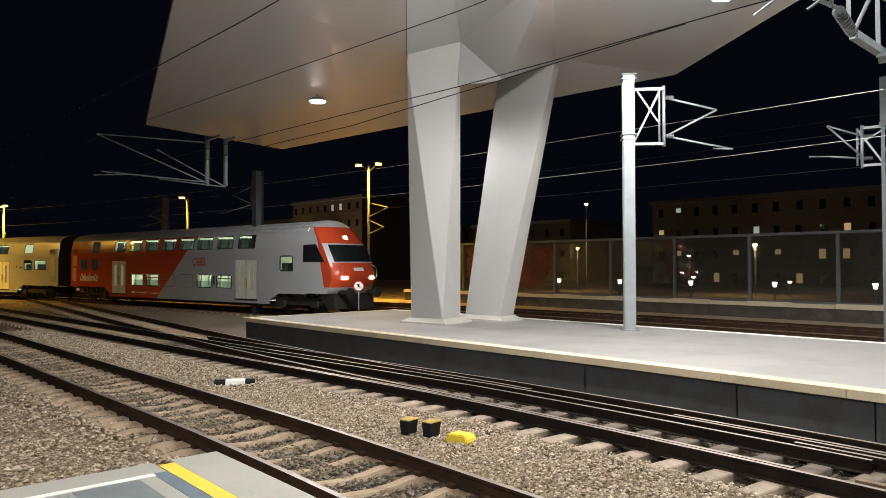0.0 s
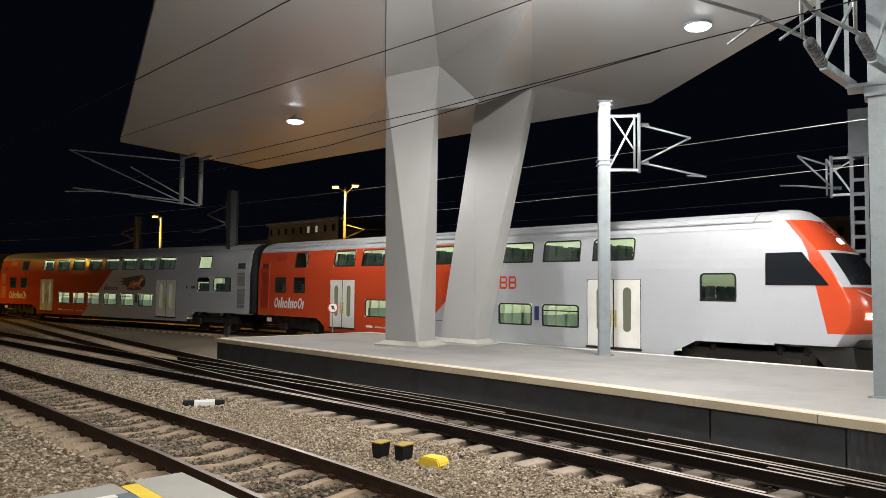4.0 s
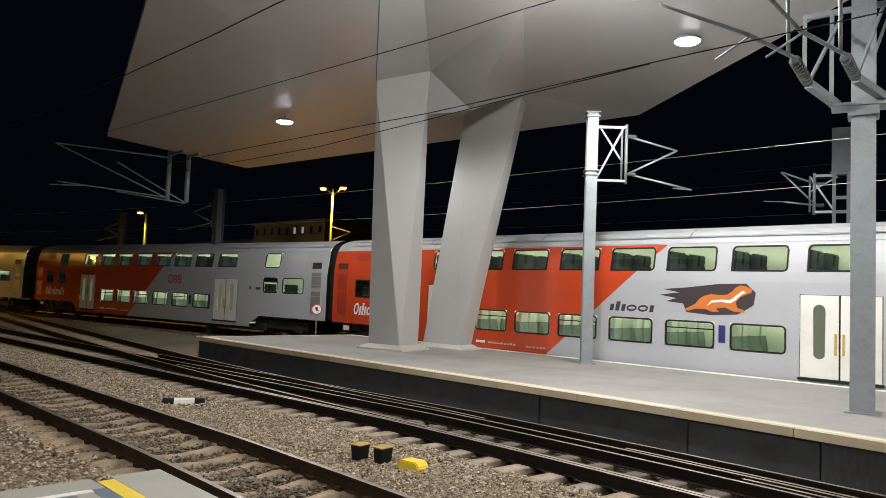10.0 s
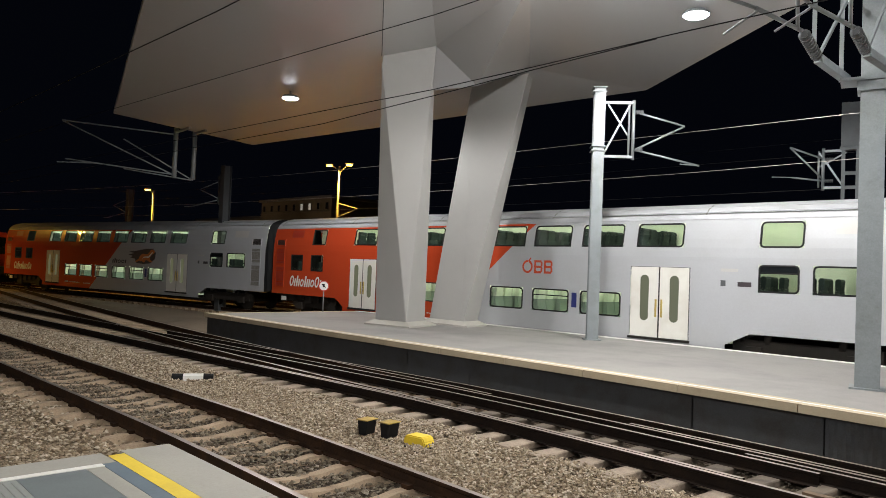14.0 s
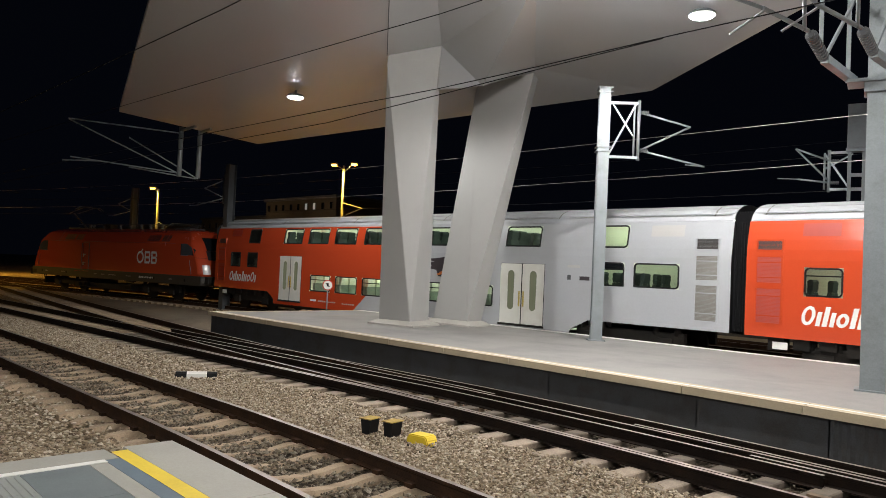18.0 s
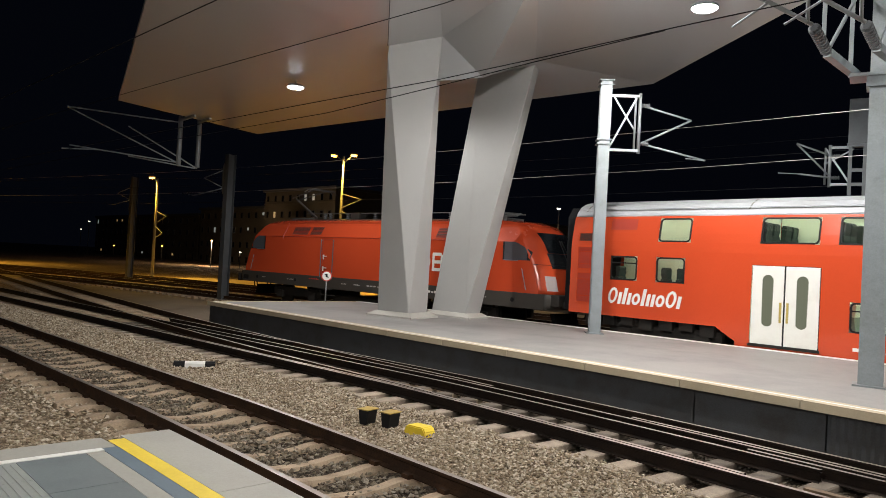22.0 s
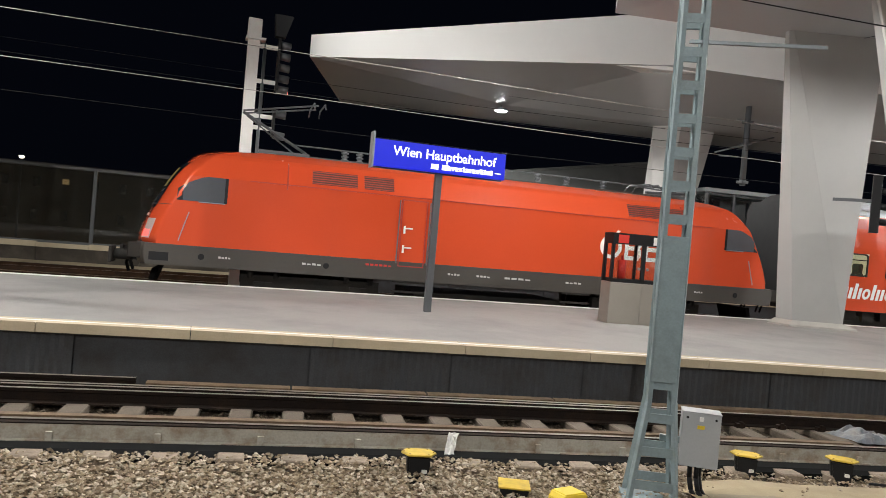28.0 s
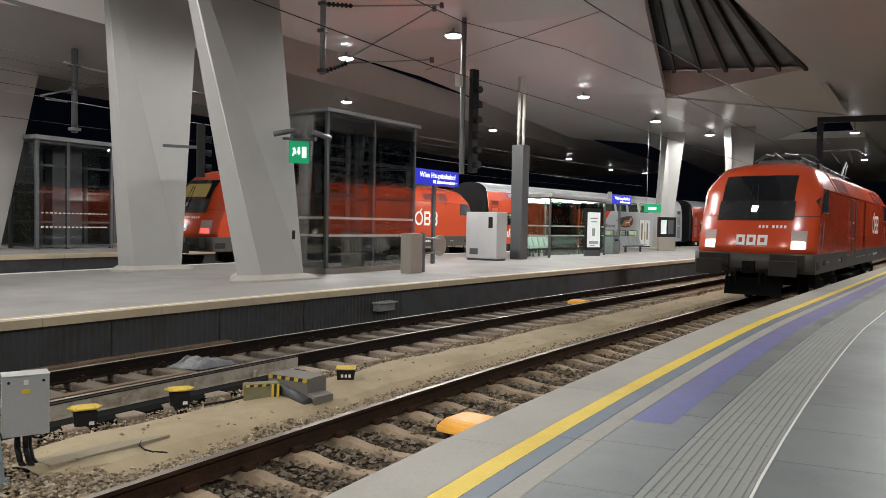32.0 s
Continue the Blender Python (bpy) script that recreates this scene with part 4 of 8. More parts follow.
def window(th, w, mat_glass="winglass", vent=False, label=""):
    x0, x1, z0, z1 = w
    fr = part("window", frame_mesh(z0, z1, x0, x1), M["black"], th, label or "black-rimmed window")
    gl = part("pane", patch(z0 + .01, z1 - .01, x0 + .01, x1 - .01, -.012), M[mat_glass], fr)
    gl.visible_shadow = False
    if vent:
        part("vent_bar", boxed(x0 + .04, x1 - .04, -side_y(z1 - .2) - .01, -side_y(z1 - .2) + .02, z1 - .22, z1 - .19), M["black"], fr)


def door(th, d):
    x0, x1 = d
    mid = (x0 + x1) / 2
    part("door_gap", boxed(x0, x1, -1.37, -1.355, .62, 2.61), M["black"], th, "black door recess")
    for a, b in ((x0 + .02, mid - .02), (mid + .02, x1 - .02)):
        bm = bmesh.new()
        c = (a + b) / 2
        ws, z0, z1 = .14, 1.08, 2.38
        # leaf with a tall rounded window left open
        n = 16
        inner = []
        for k in range(n):
            t = math.tau * k / n
            cz = z1 - ws if math.sin(t) >= 0 else z0 + ws
            inner.append((c + ws * math.cos(t), cz + ws * math.sin(t)))
        outer = []
        for k in range(n):
            t = math.tau * k / n
            ux, uz = math.cos(t), math.sin(t)
            s = min((b - c) / abs(ux) if abs(ux) > 1e-6 else 9, 1.0 / abs(uz) if abs(uz) > 1e-6 else 9)
            px, pz = c + ux * s, 1.615 + uz * s * 1.0
            outer.append((px, min(max(pz, .63), 2.6)))
        for cxn, czn in ((b, 2.6), (a, 2.6), (a, .63), (b, .63)):
            k = min(range(n), key=lambda i: abs(outer[i][0] - cxn) + abs(outer[i][1] - czn))
            outer[k] = (cxn, czn)
        vi = [bm.verts.new((x, -1.405, z)) for x, z in inner]
        vo = [bm.verts.new((x, -1.405, z)) for x, z in outer]
        vb = [bm.verts.new((x, -1.37, z)) for x, z in inner]
        for k in range(n):
            j = (k + 1) % n
            bm.faces.new((vo[k], vo[j], vi[j], vi[k]))
            bm.faces.new((vi[k], vi[j], vb[j], vb[k]))
        leaf = part("door_leaf", bm, M["door"], th, "cream sliding door leaf")
        g = bmesh.new()
        g.faces.new([g.verts.new((x, -1.392, z)) for x, z in inner])
        p = part("door_window", g, M["darkpane"], leaf, "tall rounded pane")
        part("handle_bar", boxed(mid - .11 if a < mid - .5 else mid + .06, mid - .06 if a < mid - .5 else mid + .11, -1.43, -1.40, 1.2, 1.7), M["yellowbar"], leaf, "yellowish grab rail")
    part("step", boxed(x0 - .03, x1 + .03, -1.44, -1.30, .56, .62), M["under"], th)


M["darkpane"] = glow("door_pane_lit", (0.50, 0.52, 0.30), 0.22, (0.03, 0.035, 0.03))
M["yellowbar"] = surface("worn_brass", (0.55, 0.42, 0.12), rough=0.4, metal=0.4)
M["louvre_red"] = surface("louvre_red", (0.36, 0.034, 0.016), rough=0.5, vary=0.08)
M["louvre_grey"] = surface("louvre_grey", (0.20, 0.19, 0.17), rough=0.5, vary=0.08)
M["ventblack"] = surface("vent_black", (0.035, 0.03, 0.028), rough=0.6, vary=0.1)
M["motif"] = surface("dark_motif", (0.045, 0.035, 0.04), rough=0.4, vary=0.1)
M["motif_orange"] = surface("orange_motif", (0.55, 0.16, 0.03), rough=0.4, vary=0.1)


def louvres(th, x0, x1, z0, z1, m, body="silver"):
    """An air grille: dark mesh of fine slats in a frame of the body's paint, with two bars across."""
    bm = bmesh.new()
    z = z0 + .02
    while z < z1 - .03:
        a = [bm.verts.new((x, -side_y(zz) - o, zz)) for x in (x0 + .02, x1 - .02) for zz, o in ((z, .012), (z + .03, .003))]
        bm.faces.new((a[0], a[2], a[3], a[1]))
        z += .034
    gr = part("louvre", bm, M[m], th, "slatted air grille", recalc=False)
    for za, zb in ((z0 - .03, z0 + .015), (z1 - .015, z1 + .03)):
        fr = bmesh.new()
        quad_box(fr, x0 - .03, x1 + .03, -side_y(za) - .02, -side_y(za) + .01, za, zb)
        part("grille_frame", fr, M[body], gr)
    for xa in (x0 - .03, x1 - .01):
        fr = bmesh.new()
        quad_box(fr, xa, xa + .04, -side_y(z0) - .018, -side_y(z1) + .01, z0 + .016, z1 - .016)
        part("grille_frame", fr, M[body], gr)
    if z1 - z0 > .5:
        for u in (.22, .78):
            zc = z0 + (z1 - z0) * u
            fr = bmesh.new()
            quad_box(fr, x0 + .031, x1 - .011, -side_y(zc) - .017, -side_y(zc) - .004, zc - .012, zc + .012)
            part("grille_bar", fr, M[body], gr)


def motif(th):
    """A dark swept patch with an orange shape on it, plain."""
    out = [(15.9, 2.05), (16.6, 2.0), (17.3, 2.05), (17.7, 2.3), (17.75, 2.62), (17.5, 2.85), (16.8, 2.83), (15.9, 2.72), (15.2, 2.66), (15.7, 2.58), (15.1, 2.5), (15.6, 2.42), (15.3, 2.33), (15.8, 2.28)]
    bm = bmesh.new()
    bm.faces.new([bm.verts.new((x, -side_y(z) - .004, z)) for x, z in out])
    part("painted_patch", bm, M["motif"], th, "dark swept painted patch", recalc=False)
    bm = bmesh.new()
    body = [(15.82, 2.12), (15.95, 2.09), (16.2, 2.16), (16.45, 2.15), (16.62, 2.09), (16.8, 2.10), (16.72, 2.18), (16.95, 2.22), (17.2, 2.12), (17.48, 2.10), (17.45, 2.17), (17.28, 2.22), (17.24, 2.36), (17.36, 2.5), (17.52, 2.57), (17.66, 2.63), (17.64, 2.71), (17.5, 2.78), (17.36, 2.8), (17.24, 2.75), (17.14, 2.64), (17.0, 2.55), (16.8, 2.54), (16.58, 2.56), (16.38, 2.5), (16.24, 2.4), (16.15, 2.28), (15.98, 2.2)]
    bm.faces.new([bm.verts.new((x, -side_y(z) - .008, z)) for x, z in body])
    part("painted_patch", bm, M["motif_orange"], th, "orange painted shape", recalc=False)
    bm = bmesh.new()
    bm.faces.new([bm.verts.new((x, -side_y(z) - .011, z)) for x, z in ((16.45, 2.22), (16.6, 2.33), (16.85, 2.36), (17.1, 2.33), (17.22, 2.4), (17.38, 2.56), (17.5, 2.62), (17.42, 2.67), (17.28, 2.56), (17.1, 2.42), (16.85, 2.42), (16.6, 2.39))])
    part("painted_patch", bm, M["white"], th, "white painted streak", recalc=False)
    word_shapes(th, 13.5, 14.95, 2.0, 2.27, "iliooi", "motif", fat=.16)


def base_coach(th, wins, diag, x1, motif_on):
    part("body", coach_shell(wins, DOORS, .25, x1, diag), [M["red"], M["silver"], M["roofgrey"], M["black"]], th, recalc=False)
    interior(th, .25, x1)
    for k, w in enumerate(wins):
        window(th, w, vent=(w[2] < 2.5 and k % 2 == 0))
    for d in DOORS:
        door(th, d)
    bogie(th, 3.35)
    bogie(th, 23.45)
    louvres(th, .52, 1.16, 1.28, 2.18, "louvre_red", "red")
    louvres(th, .52, 1.16, 2.30, 2.98, "louvre_red", "red")
    louvres(th, .52, 1.16, 3.14, 3.40, "ventdark", "red")
    part("roof_grille", patch(3.5, 3.82, 1.62, 2.5, .006), M["louvre_red"], th)
    word_shapes(th, 1.62, 4.0, 1.32, 1.80, "OilioliioOio"[:11], "white", fat=.27)
    bm = bmesh.new()
    quad_box(bm, 5.2, 22.1, -1.2, 1.2, .28, .42)
    quad_box(bm, .5, 5.2, -1.3, 1.3, .98, 1.2)
    quad_box(bm, 22.1, x1 - .2, -1.3, 1.3, .98, 1.2)
    for k in range(7):
        quad_box(bm, .8 + .62 * k, 1.2 + .62 * k, -1.25, -.9, .62 + .05 * (k % 3), .99)
    part("underfloor", bm, M["under"], th)
    rp = [(-1.17, 4.06), (-1.0, 4.22), (-.72, 4.35), (-.36, 4.43), (0, 4.45), (.36, 4.43), (.72, 4.35), (1.0, 4.22)]
    for k in range(6):
        bm = bmesh.new()
        xa = .6 + k * (x1 - 1.2) / 5
        lo, hi = ([bm.verts.new((x, y * 1.004, z + .008)) for y, z in rp] for x in (xa, xa + .05))
        for q in range(len(rp) - 1):
            bm.faces.new((lo[q], hi[q], hi[q + 1], lo[q + 1]))
        part("roof_seam", bm, M["louvre_grey"], th, "dark roof seam", recalc=False)
    for y, z in ((-1.245, 3.93), (-1.10, 4.14), (-.88, 4.285)):
        bm = bmesh.new()
        bar(bm, (.3, y - .008, z), (x1 - .05, y - .008, z), .012, .016)
        part("roof_rib", bm, M["roofgrey"], th, "thin ridge along the roof")
    if x1 > 25:
        part("vent_pane", patch(2.50, 2.69, 22.47, 23.37, -.004), M["darkglass"], th, "dark upper hopper pane", recalc=False)
        part("plate", boxed(21.45, 21.9, -1.408, -1.401, 2.53, 2.61), M["greytext"], th, "small grey plate")
        part("plate", boxed(21.45, 21.58, -1.408, -1.401, 2.15, 2.3), M["darksteel"], th, "small dark plate")
        part("plate", boxed(21.9, 22.25, -1.408, -1.401, 2.15, 2.27), M["motif"], th, "small dark painted patch")
    part("end_plate", boxed(.95, 1.32, -1.33, -1.31, .66, .84), M["white"], th, "white plate under the coach end")
    letter_bars(th, 8.9, 10.1, .70, .76, 9, "greytext", lean=0, seed=21)
    letter_bars(th, 10.5, 11.3, .68, .73, 6, "greytext", lean=0, seed=22)
    if motif_on:
        motif(th)
    else:
        ring_logo(th, 14.85, 2.3, .42, "red", lambda z: side_y(z) + .005)
    part("notice", boxed(8.35, 8.75, -1.41, -1.405, .70, .78), M["white"], th)
    part("pictogram", boxed(16.8, 16.98, -1.412, -1.405, 1.3, 1.75), M["bluesticker"], th, "dark blue sticker")


M["bluesticker"] = surface("blue_sticker", (0.02, 0.03, 0.15), rough=0.4)


def build_coach(motif_on):
    th = thing("double_deck_coach", "red and grey double-deck railway coach with lit windows", "railway coach", "coaches of the train")
    base_coach(th, WIN, (11.34, 15.2), 26.55, motif_on)
    louvres(th, 25.58, 26.2, 1.2, 2.18, "louvre_grey")
    louvres(th, 25.58, 26.2, 2.30, 2.98, "louvre_grey")
    louvres(th, 25.58, 26.2, 3.14, 3.44, "ventblack")
    part("roof_grille", patch(3.5, 3.82, 24.2, 25.2, .006), M["greytext"], th, "pale roof-edge grille")
    part("gangway", gangway_mesh(26.55), M["black"], th, "black rubber gangway bellows")
    part("gangway", gangway_mesh(-.05), M["black"], th, "black rubber gangway bellows")
    for y in (-.87, .87):
        for x, s in ((26.55, 1), (.25, -1)):
            bm = bmesh.new()
            tube(bm, (x - s * .1, y, 1.02), (x + s * .24, y, 1.02), .12)
            part("buffer", bm, M["under"], th)
    return th


def gangway_mesh(x):
    """A folded rubber bellows between two coaches, one closed skin."""
    bm = bmesh.new()
    rings = []
    for k in range(9):
        o = .06 if k % 2 else 0
        rings.append([bm.verts.new((x + .3 * k / 8, y * (1.22 - o) / 1.22, z - (o if z > 3 else 0))) for y, z in ((-1.22, 1.0), (-1.22, 3.9), (-1.0, 4.2), (1.0, 4.2), (1.22, 3.9), (1.22, 1.0))])
    for a, b in zip(rings, rings[1:]):
        for k in range(6):
            bm.faces.new((a[k], a[(k + 1) % 6], b[(k + 1) % 6], b[k]))
    bm.faces.new(rings[0][::-1])
    bm.faces.new(rings[-1])
    return bm


def outline_body(levels, width, length, sharp=.35, power=3.0):
    """Rows of closed plan outlines, from a front x and half width at each height, mirrored to both ends when length is given."""
    bm = bmesh.new()
    rings = []
    for z, xf in levels:
        w = width(z)
        pts = []
        ys = [-1, -.93, -.82, -.65, -.4, 0, .4, .65, .82, .93, 1]
        fr = [(xf + sharp * abs(u) ** power, w * u) for u in ys]
        if length:
            pts = fr + [(length / 2, w)] + [(length - x, y) for x, y in fr[::-1]] + [(length / 2, -w)]
        rings.append([bm.verts.new((x, y, z)) for x, y in pts])
    for a, b in zip(rings, rings[1:]):
        n = len(a)
        for k in range(n):
            f = bm.faces.new((a[k], a[(k + 1) % n], b[(k + 1) % n], b[k]))
            f.smooth = max(v.co.x for v in f.verts) - min(v.co.x for v in f.verts) < 1.2
    bm.faces.new(rings[-1])
    bm.faces.new(rings[0][::-1])
    return bm


def sheet(bm, pts):
    bm.faces.new([bm.verts.new(p) for p in pts])


NOSE = [(1.40, .02), (1.6, .04), (1.9, .13), (2.2, .25), (2.6, .45), (2.95, .64), (3.08, .72), (3.25, .83), (3.5, 1.05), (3.58, 1.15), (3.68, 1.30), (3.80, 1.70), (3.86, 2.30), (3.88, 3.0)]


def nose_x(z):
    for (z0, a), (z1, b) in zip(NOSE, NOSE[1:]):
        if z0 <= z <= z1:
            return a + (b - a) * (z - z0) / (z1 - z0)
    return NOSE[0][1] if z < 1.4 else NOSE[-1][1]


def loco_w(z):
    return 1.46 if z <= 3.08 else 1.46 - .28 * (z - 3.08) / .5 if z < 3.58 else 1.18 - .55 * ((z - 3.58) / .3) ** 1.6


NOSE_SWEEP, NOSE_POWER = .54, 2.7


def nose_patch(z0, z1, y0, y1, out, nz=4, ny=6, even=False):
    """A sheet on the loco's nose; y as a share of the half width, or of the widest half width where the sides stay upright."""
    bm = bmesh.new()
    rows = []
    for i in range(nz + 1):
        z = z0 + (z1 - z0) * i / nz
        w = loco_w(z)
        k = 1.46 / w if even else 1.0
        rows.append([bm.verts.new((nose_x(z) + NOSE_SWEEP * abs(u * k) ** NOSE_POWER - out, w * u * k, z + out * .4)) for u in [y0 + (y1 - y0) * j / ny for j in range(ny + 1)]])
    for a, b in zip(rows, rows[1:]):
        for j in range(ny):
            f = bm.faces.new((a[j], a[j + 1], b[j + 1], b[j]))
            f.smooth = True
    return bm


def flip_end(bm, L):
    """Turn a mesh about the loco's middle to serve the other end."""
    bmesh.ops.rotate(bm, verts=bm.verts[:], cent=(L / 2, 0, 0), matrix=Matrix.Rotation(math.pi, 3, 'Z'))
    return bm


def build_loco(label, lights):
    """lights: what the lamps of the two ends show, of 'white', 'red' and 'off'; also which pantograph is up."""
    L = 18.3
    th = thing("electric_locomotive", label, "locomotive")
    part("body", outline_body(NOSE, loco_w, L, NOSE_SWEEP, NOSE_POWER), M["red"], th, "glossy orange-red body shell")
    sk = [(.90, .06), (1.05, .02), (1.2, 0.0), (1.40, .02)]
    part("skirt", outline_body(sk, lambda z: 1.47, L, sharp=.30), M["skirt"], th, "dark grey frame skirt")
    crease = bmesh.new()
    for s in (-1, 1):
        bar(crease, (2.6, s * 1.465, 3.08), (L - 2.6, s * 1.465, 3.08), .02, .02)
    part("crease_trim", crease, M["redtrim"], th)
    for end in (0, 1):
        F = (lambda b: flip_end(b, L)) if end else (lambda b: b)
        kind = lights[end]
        part("windscreen", F(nose_patch(2.74, 3.42, -.61, .61, .02, 5, 10, True)), M["darkglass"], th, "black raked windscreen", recalc=True)
        if kind == 'red':
            part("lit_cab", F(nose_patch(2.80, 3.28, -.5, .4, .026)), M["cabyellow"], th, "lit yellow cab behind the windscreen")
        part("lower_screen", F(nose_patch(2.24, 2.735, -.64, .64, .016, 3)), M["apron"], th, "black apron under the windscreen")
        part("nose_line", F(nose_patch(2.335, 2.35, -1, 1, .022, 1, 10)), M["black"], th)
        for u in (-.1, .18):
            b = bmesh.new()
            z0, z1 = 2.3, 3.2
            tube(b, (nose_x(z0) - .05, u, z0), (nose_x(z1) - .05, u * .4 + .05, z1), .014, 6)
            part("wiper", F(b), M["black"], th)
        for u in (-.74, .74):
            b = nose_patch(1.50, 1.98, u - .115, u + .115, .018, 1, 2)
            hl = part("headlight", F(b), M["lens"], th, "rectangular lamp cluster")
            b = nose_patch(1.53, 1.70, u - .09, u + .09, .024, 1, 2)
            part("lamp", F(b), M["headlight"] if kind == 'white' else M["taillight"] if kind == 'red' else M["lens"], hl)
        for u0, u1 in ((-.27, -.11), (-.08, .07), (.10, .25)):
            lg = part("mark_block", F(nose_patch(1.60, 1.86, u0, u1, .012, 1, 2)), M["white"], th, "plain white mark")
            part("mark_hole", F(nose_patch(1.67, 1.79, u0 + .045, u1 - .045, .016, 1, 1)), M["red"], lg)
        for u in (-.54, -.48, -.42, -.36, -.26, -.20, -.14):
            part("number_bar", F(nose_patch(2.04, 2.11, u, u + .035, .012, 1, 1)), M["white"], th, "plain pale bar")
        b = nose_patch(2.46, 2.60, -.055, .05, .032, 1, 1)
        part("top_lamp", F(b), M["headlight"] if kind == 'white' else M["lens"], th, "upper headlamp")
        # side windows, door, buffers
        for s in (-1, 1):
            b = bmesh.new()
            def on_side(x, z, out):
                u = min(max((x - nose_x(z)) / NOSE_SWEEP, .05), 1.0) ** (1 / NOSE_POWER)
                return (x - .3 * out * (u < 1), s * (loco_w(z) * u + out), z)
            def band(x0, x1, n, out):
                top = lambda x: 2.62 + .46 * min(max((x - .86) / .72, 0), 1) ** .6
                rows = [[b.verts.new(on_side(x, 2.47 + (top(x) - 2.47) * q / 3, out)) for q in range(4)] for x in [x0 + (x1 - x0) * k / n for k in range(n + 1)]]
                for u, w in zip(rows, rows[1:]):
                    for q in range(3):
                        b.faces.new((u[q], w[q], w[q + 1], u[q + 1]))
            band(.95, 2.10, 8, .006)
            cw = part("cab_window", F(b), M["black"], th, "slanted black cab window surround", recalc=False)
            b = bmesh.new()
            band(1.08, 2.03, 7, .012)
            part("pane", F(b), M["cabglass"], cw, "grey cab side pane", recalc=False)
            b = bmesh.new()
            bar(b, (1.44, s * 1.475, 2.46), (2.06, s * 1.475, 2.46), .02, .02)
            part("sill", F(b), M["steel"], cw)
            b = bmesh.new()
            for q, w in zip(((3.5, 1.468, 2.95), (3.5, 1.466, 3.08), (3.5, 1.19, 3.59)), ((3.5, 1.466, 3.08), (3.5, 1.19, 3.59), (3.5, .66, 3.865))):
                tube(b, (q[0], s * q[1], q[2]), (w[0], s * w[1], w[2]), .014, 6)
            part("hood_seam", F(b), M["redtrim"], th, "seam behind the cab hood")
        for y in (-.875, .875):
            b = bmesh.new()
            quad_box(b, -.08, .3, y - .38, y + .38, 1.02, 1.38)
            tube(b, (-.43, y, 1.06), (.0, y, 1.06), .13, 12)
            quad_box(b, -.5, -.42, y - .32, y + .32, .86, 1.24)
            bmesh.ops.bevel(b, geom=b.edges[:], offset=.015, segments=1, affect='EDGES')
            part("buffer", F(b), M["under"], th, "dark oblong buffer")
        b = bmesh.new()
        quad_box(b, -.18, .1, -.14, .14, .9, 1.2)
        tube(b, (-.35, 0, 1.05), (-.1, 0, 1.05), .05)
        for y in (-.45, -.3, .3, .48):
            tube(b, (-.08, y, 1.0), (-.2, y, .85), .03, 6)
            tube(b, (-.2, y, .85), (-.12, y, .62), .03, 6)
        part("coupling", F(b), M["mattshade"], th, "hook coupling with air hoses")
        b = bmesh.new()
        prism(b, [(.34, .3), (.44, .3), (.6, .75), (.44, .75)], -.7, .7, 'y')
        part("rail_guard", F(b), M["mattshade"], th, "black rail guard")
        for s in (-1, 1):
            b = bmesh.new()
            tube(b, (1.05, s * 1.5, 1.5), (1.25, s * 1.5, 2.2), .014, 6)
            part("handrail", F(b), M["steel"], th)
        b = bmesh.new()
        sheet(b, [(x, -1.474, z) for x, z in ((.42, 1.0), (.86, 1.0), (.86, 1.2), (.42, 1.2))])
        part("skirt_opening", F(b), M["black"], th, recalc=False)
    # doors in the camera-side wall, grilles, number bars
    for x0, s in ((6.43, -1), (L - 7.18, 1)):
        d = bmesh.new()
        for a, b, c, e in ((0, .025, 0, 1), (.665, .69, 0, 1), (.026, .664, .985, 1), (.026, .664, 0, .015)):
            quad_box(d, x0 + a, x0 + b, s * 1.462, s * 1.474, 1.27 + c * 1.74, 1.27 + e * 1.74)
        dr = part("cab_door_frame", d, M["redtrim"], th, "thin seam of the side door")
        for x in (x0 - .06, x0 + .75):
            h = bmesh.new()
            tube(h, (x, s * 1.51, 1.35), (x, s * 1.51, 2.98), .018, 6)
            for z in (1.4, 2.93):
                tube(h, (x, s * 1.46, z), (x, s * 1.51, z), .014, 6)
            part("grab_rail", h, M["oldsteel"], dr, "long grey grab rail")
        for z in (1.75, 2.25):
            h = bmesh.new()
            quad_box(h, x0 + .08, x0 + .32, s * 1.475, s * 1.51, z, z + .035)
            quad_box(h, x0 + .08, x0 + .13, s * 1.475, s * 1.5, z - .12, z + .08)
            part("door_handle", h, M["door"], dr, "pale door handle")
    for x0, x1 in ((4.1, 5.25), (5.42, 6.2), (L - 5.3, L - 4.15), (L - 3.95, L - 3.2)):
        for s in (-1, 1):
            b = bmesh.new()
            z0, z1 = 3.17, 3.52
            q = lambda z, o: s * (loco_w(z) + o)
            sheet(b, [(x0, q(z0, .012), z0), (x1, q(z0, .012), z0), (x1, q(z1, .012), z1), (x0, q(z1, .012), z1)])
            g = part("roof_vent", b, M["ventdark"], th, "dark slatted roof vent", recalc=False)
            b = bmesh.new()
            ring = [(x0 - .04, z0 - .03), (x1 + .04, z0 - .03), (x1 + .04, z1 + .03), (x0 - .04, z1 + .03)]
            hole = [(x0, z0), (x1, z0), (x1, z1), (x0, z1)]
            o = [b.verts.new((x, q(z, .018), z)) for x, z in ring]
            h = [b.verts.new((x, q(z, .018), z)) for x, z in hole]
            for k in range(4):
                b.faces.new((o[k], o[(k + 1) % 4], h[(k + 1) % 4], h[k]))
            part("vent_rim", b, M["red"], g, "raised red rim")
            b = bmesh.new()
            k = 0
            while k < 6:
                z = z0 + (z1 - z0) * (k + .5) / 6
                bar(b, (x0, q(z, .02), z), (x1, q(z, .02), z), .012, .02)
                k += 1
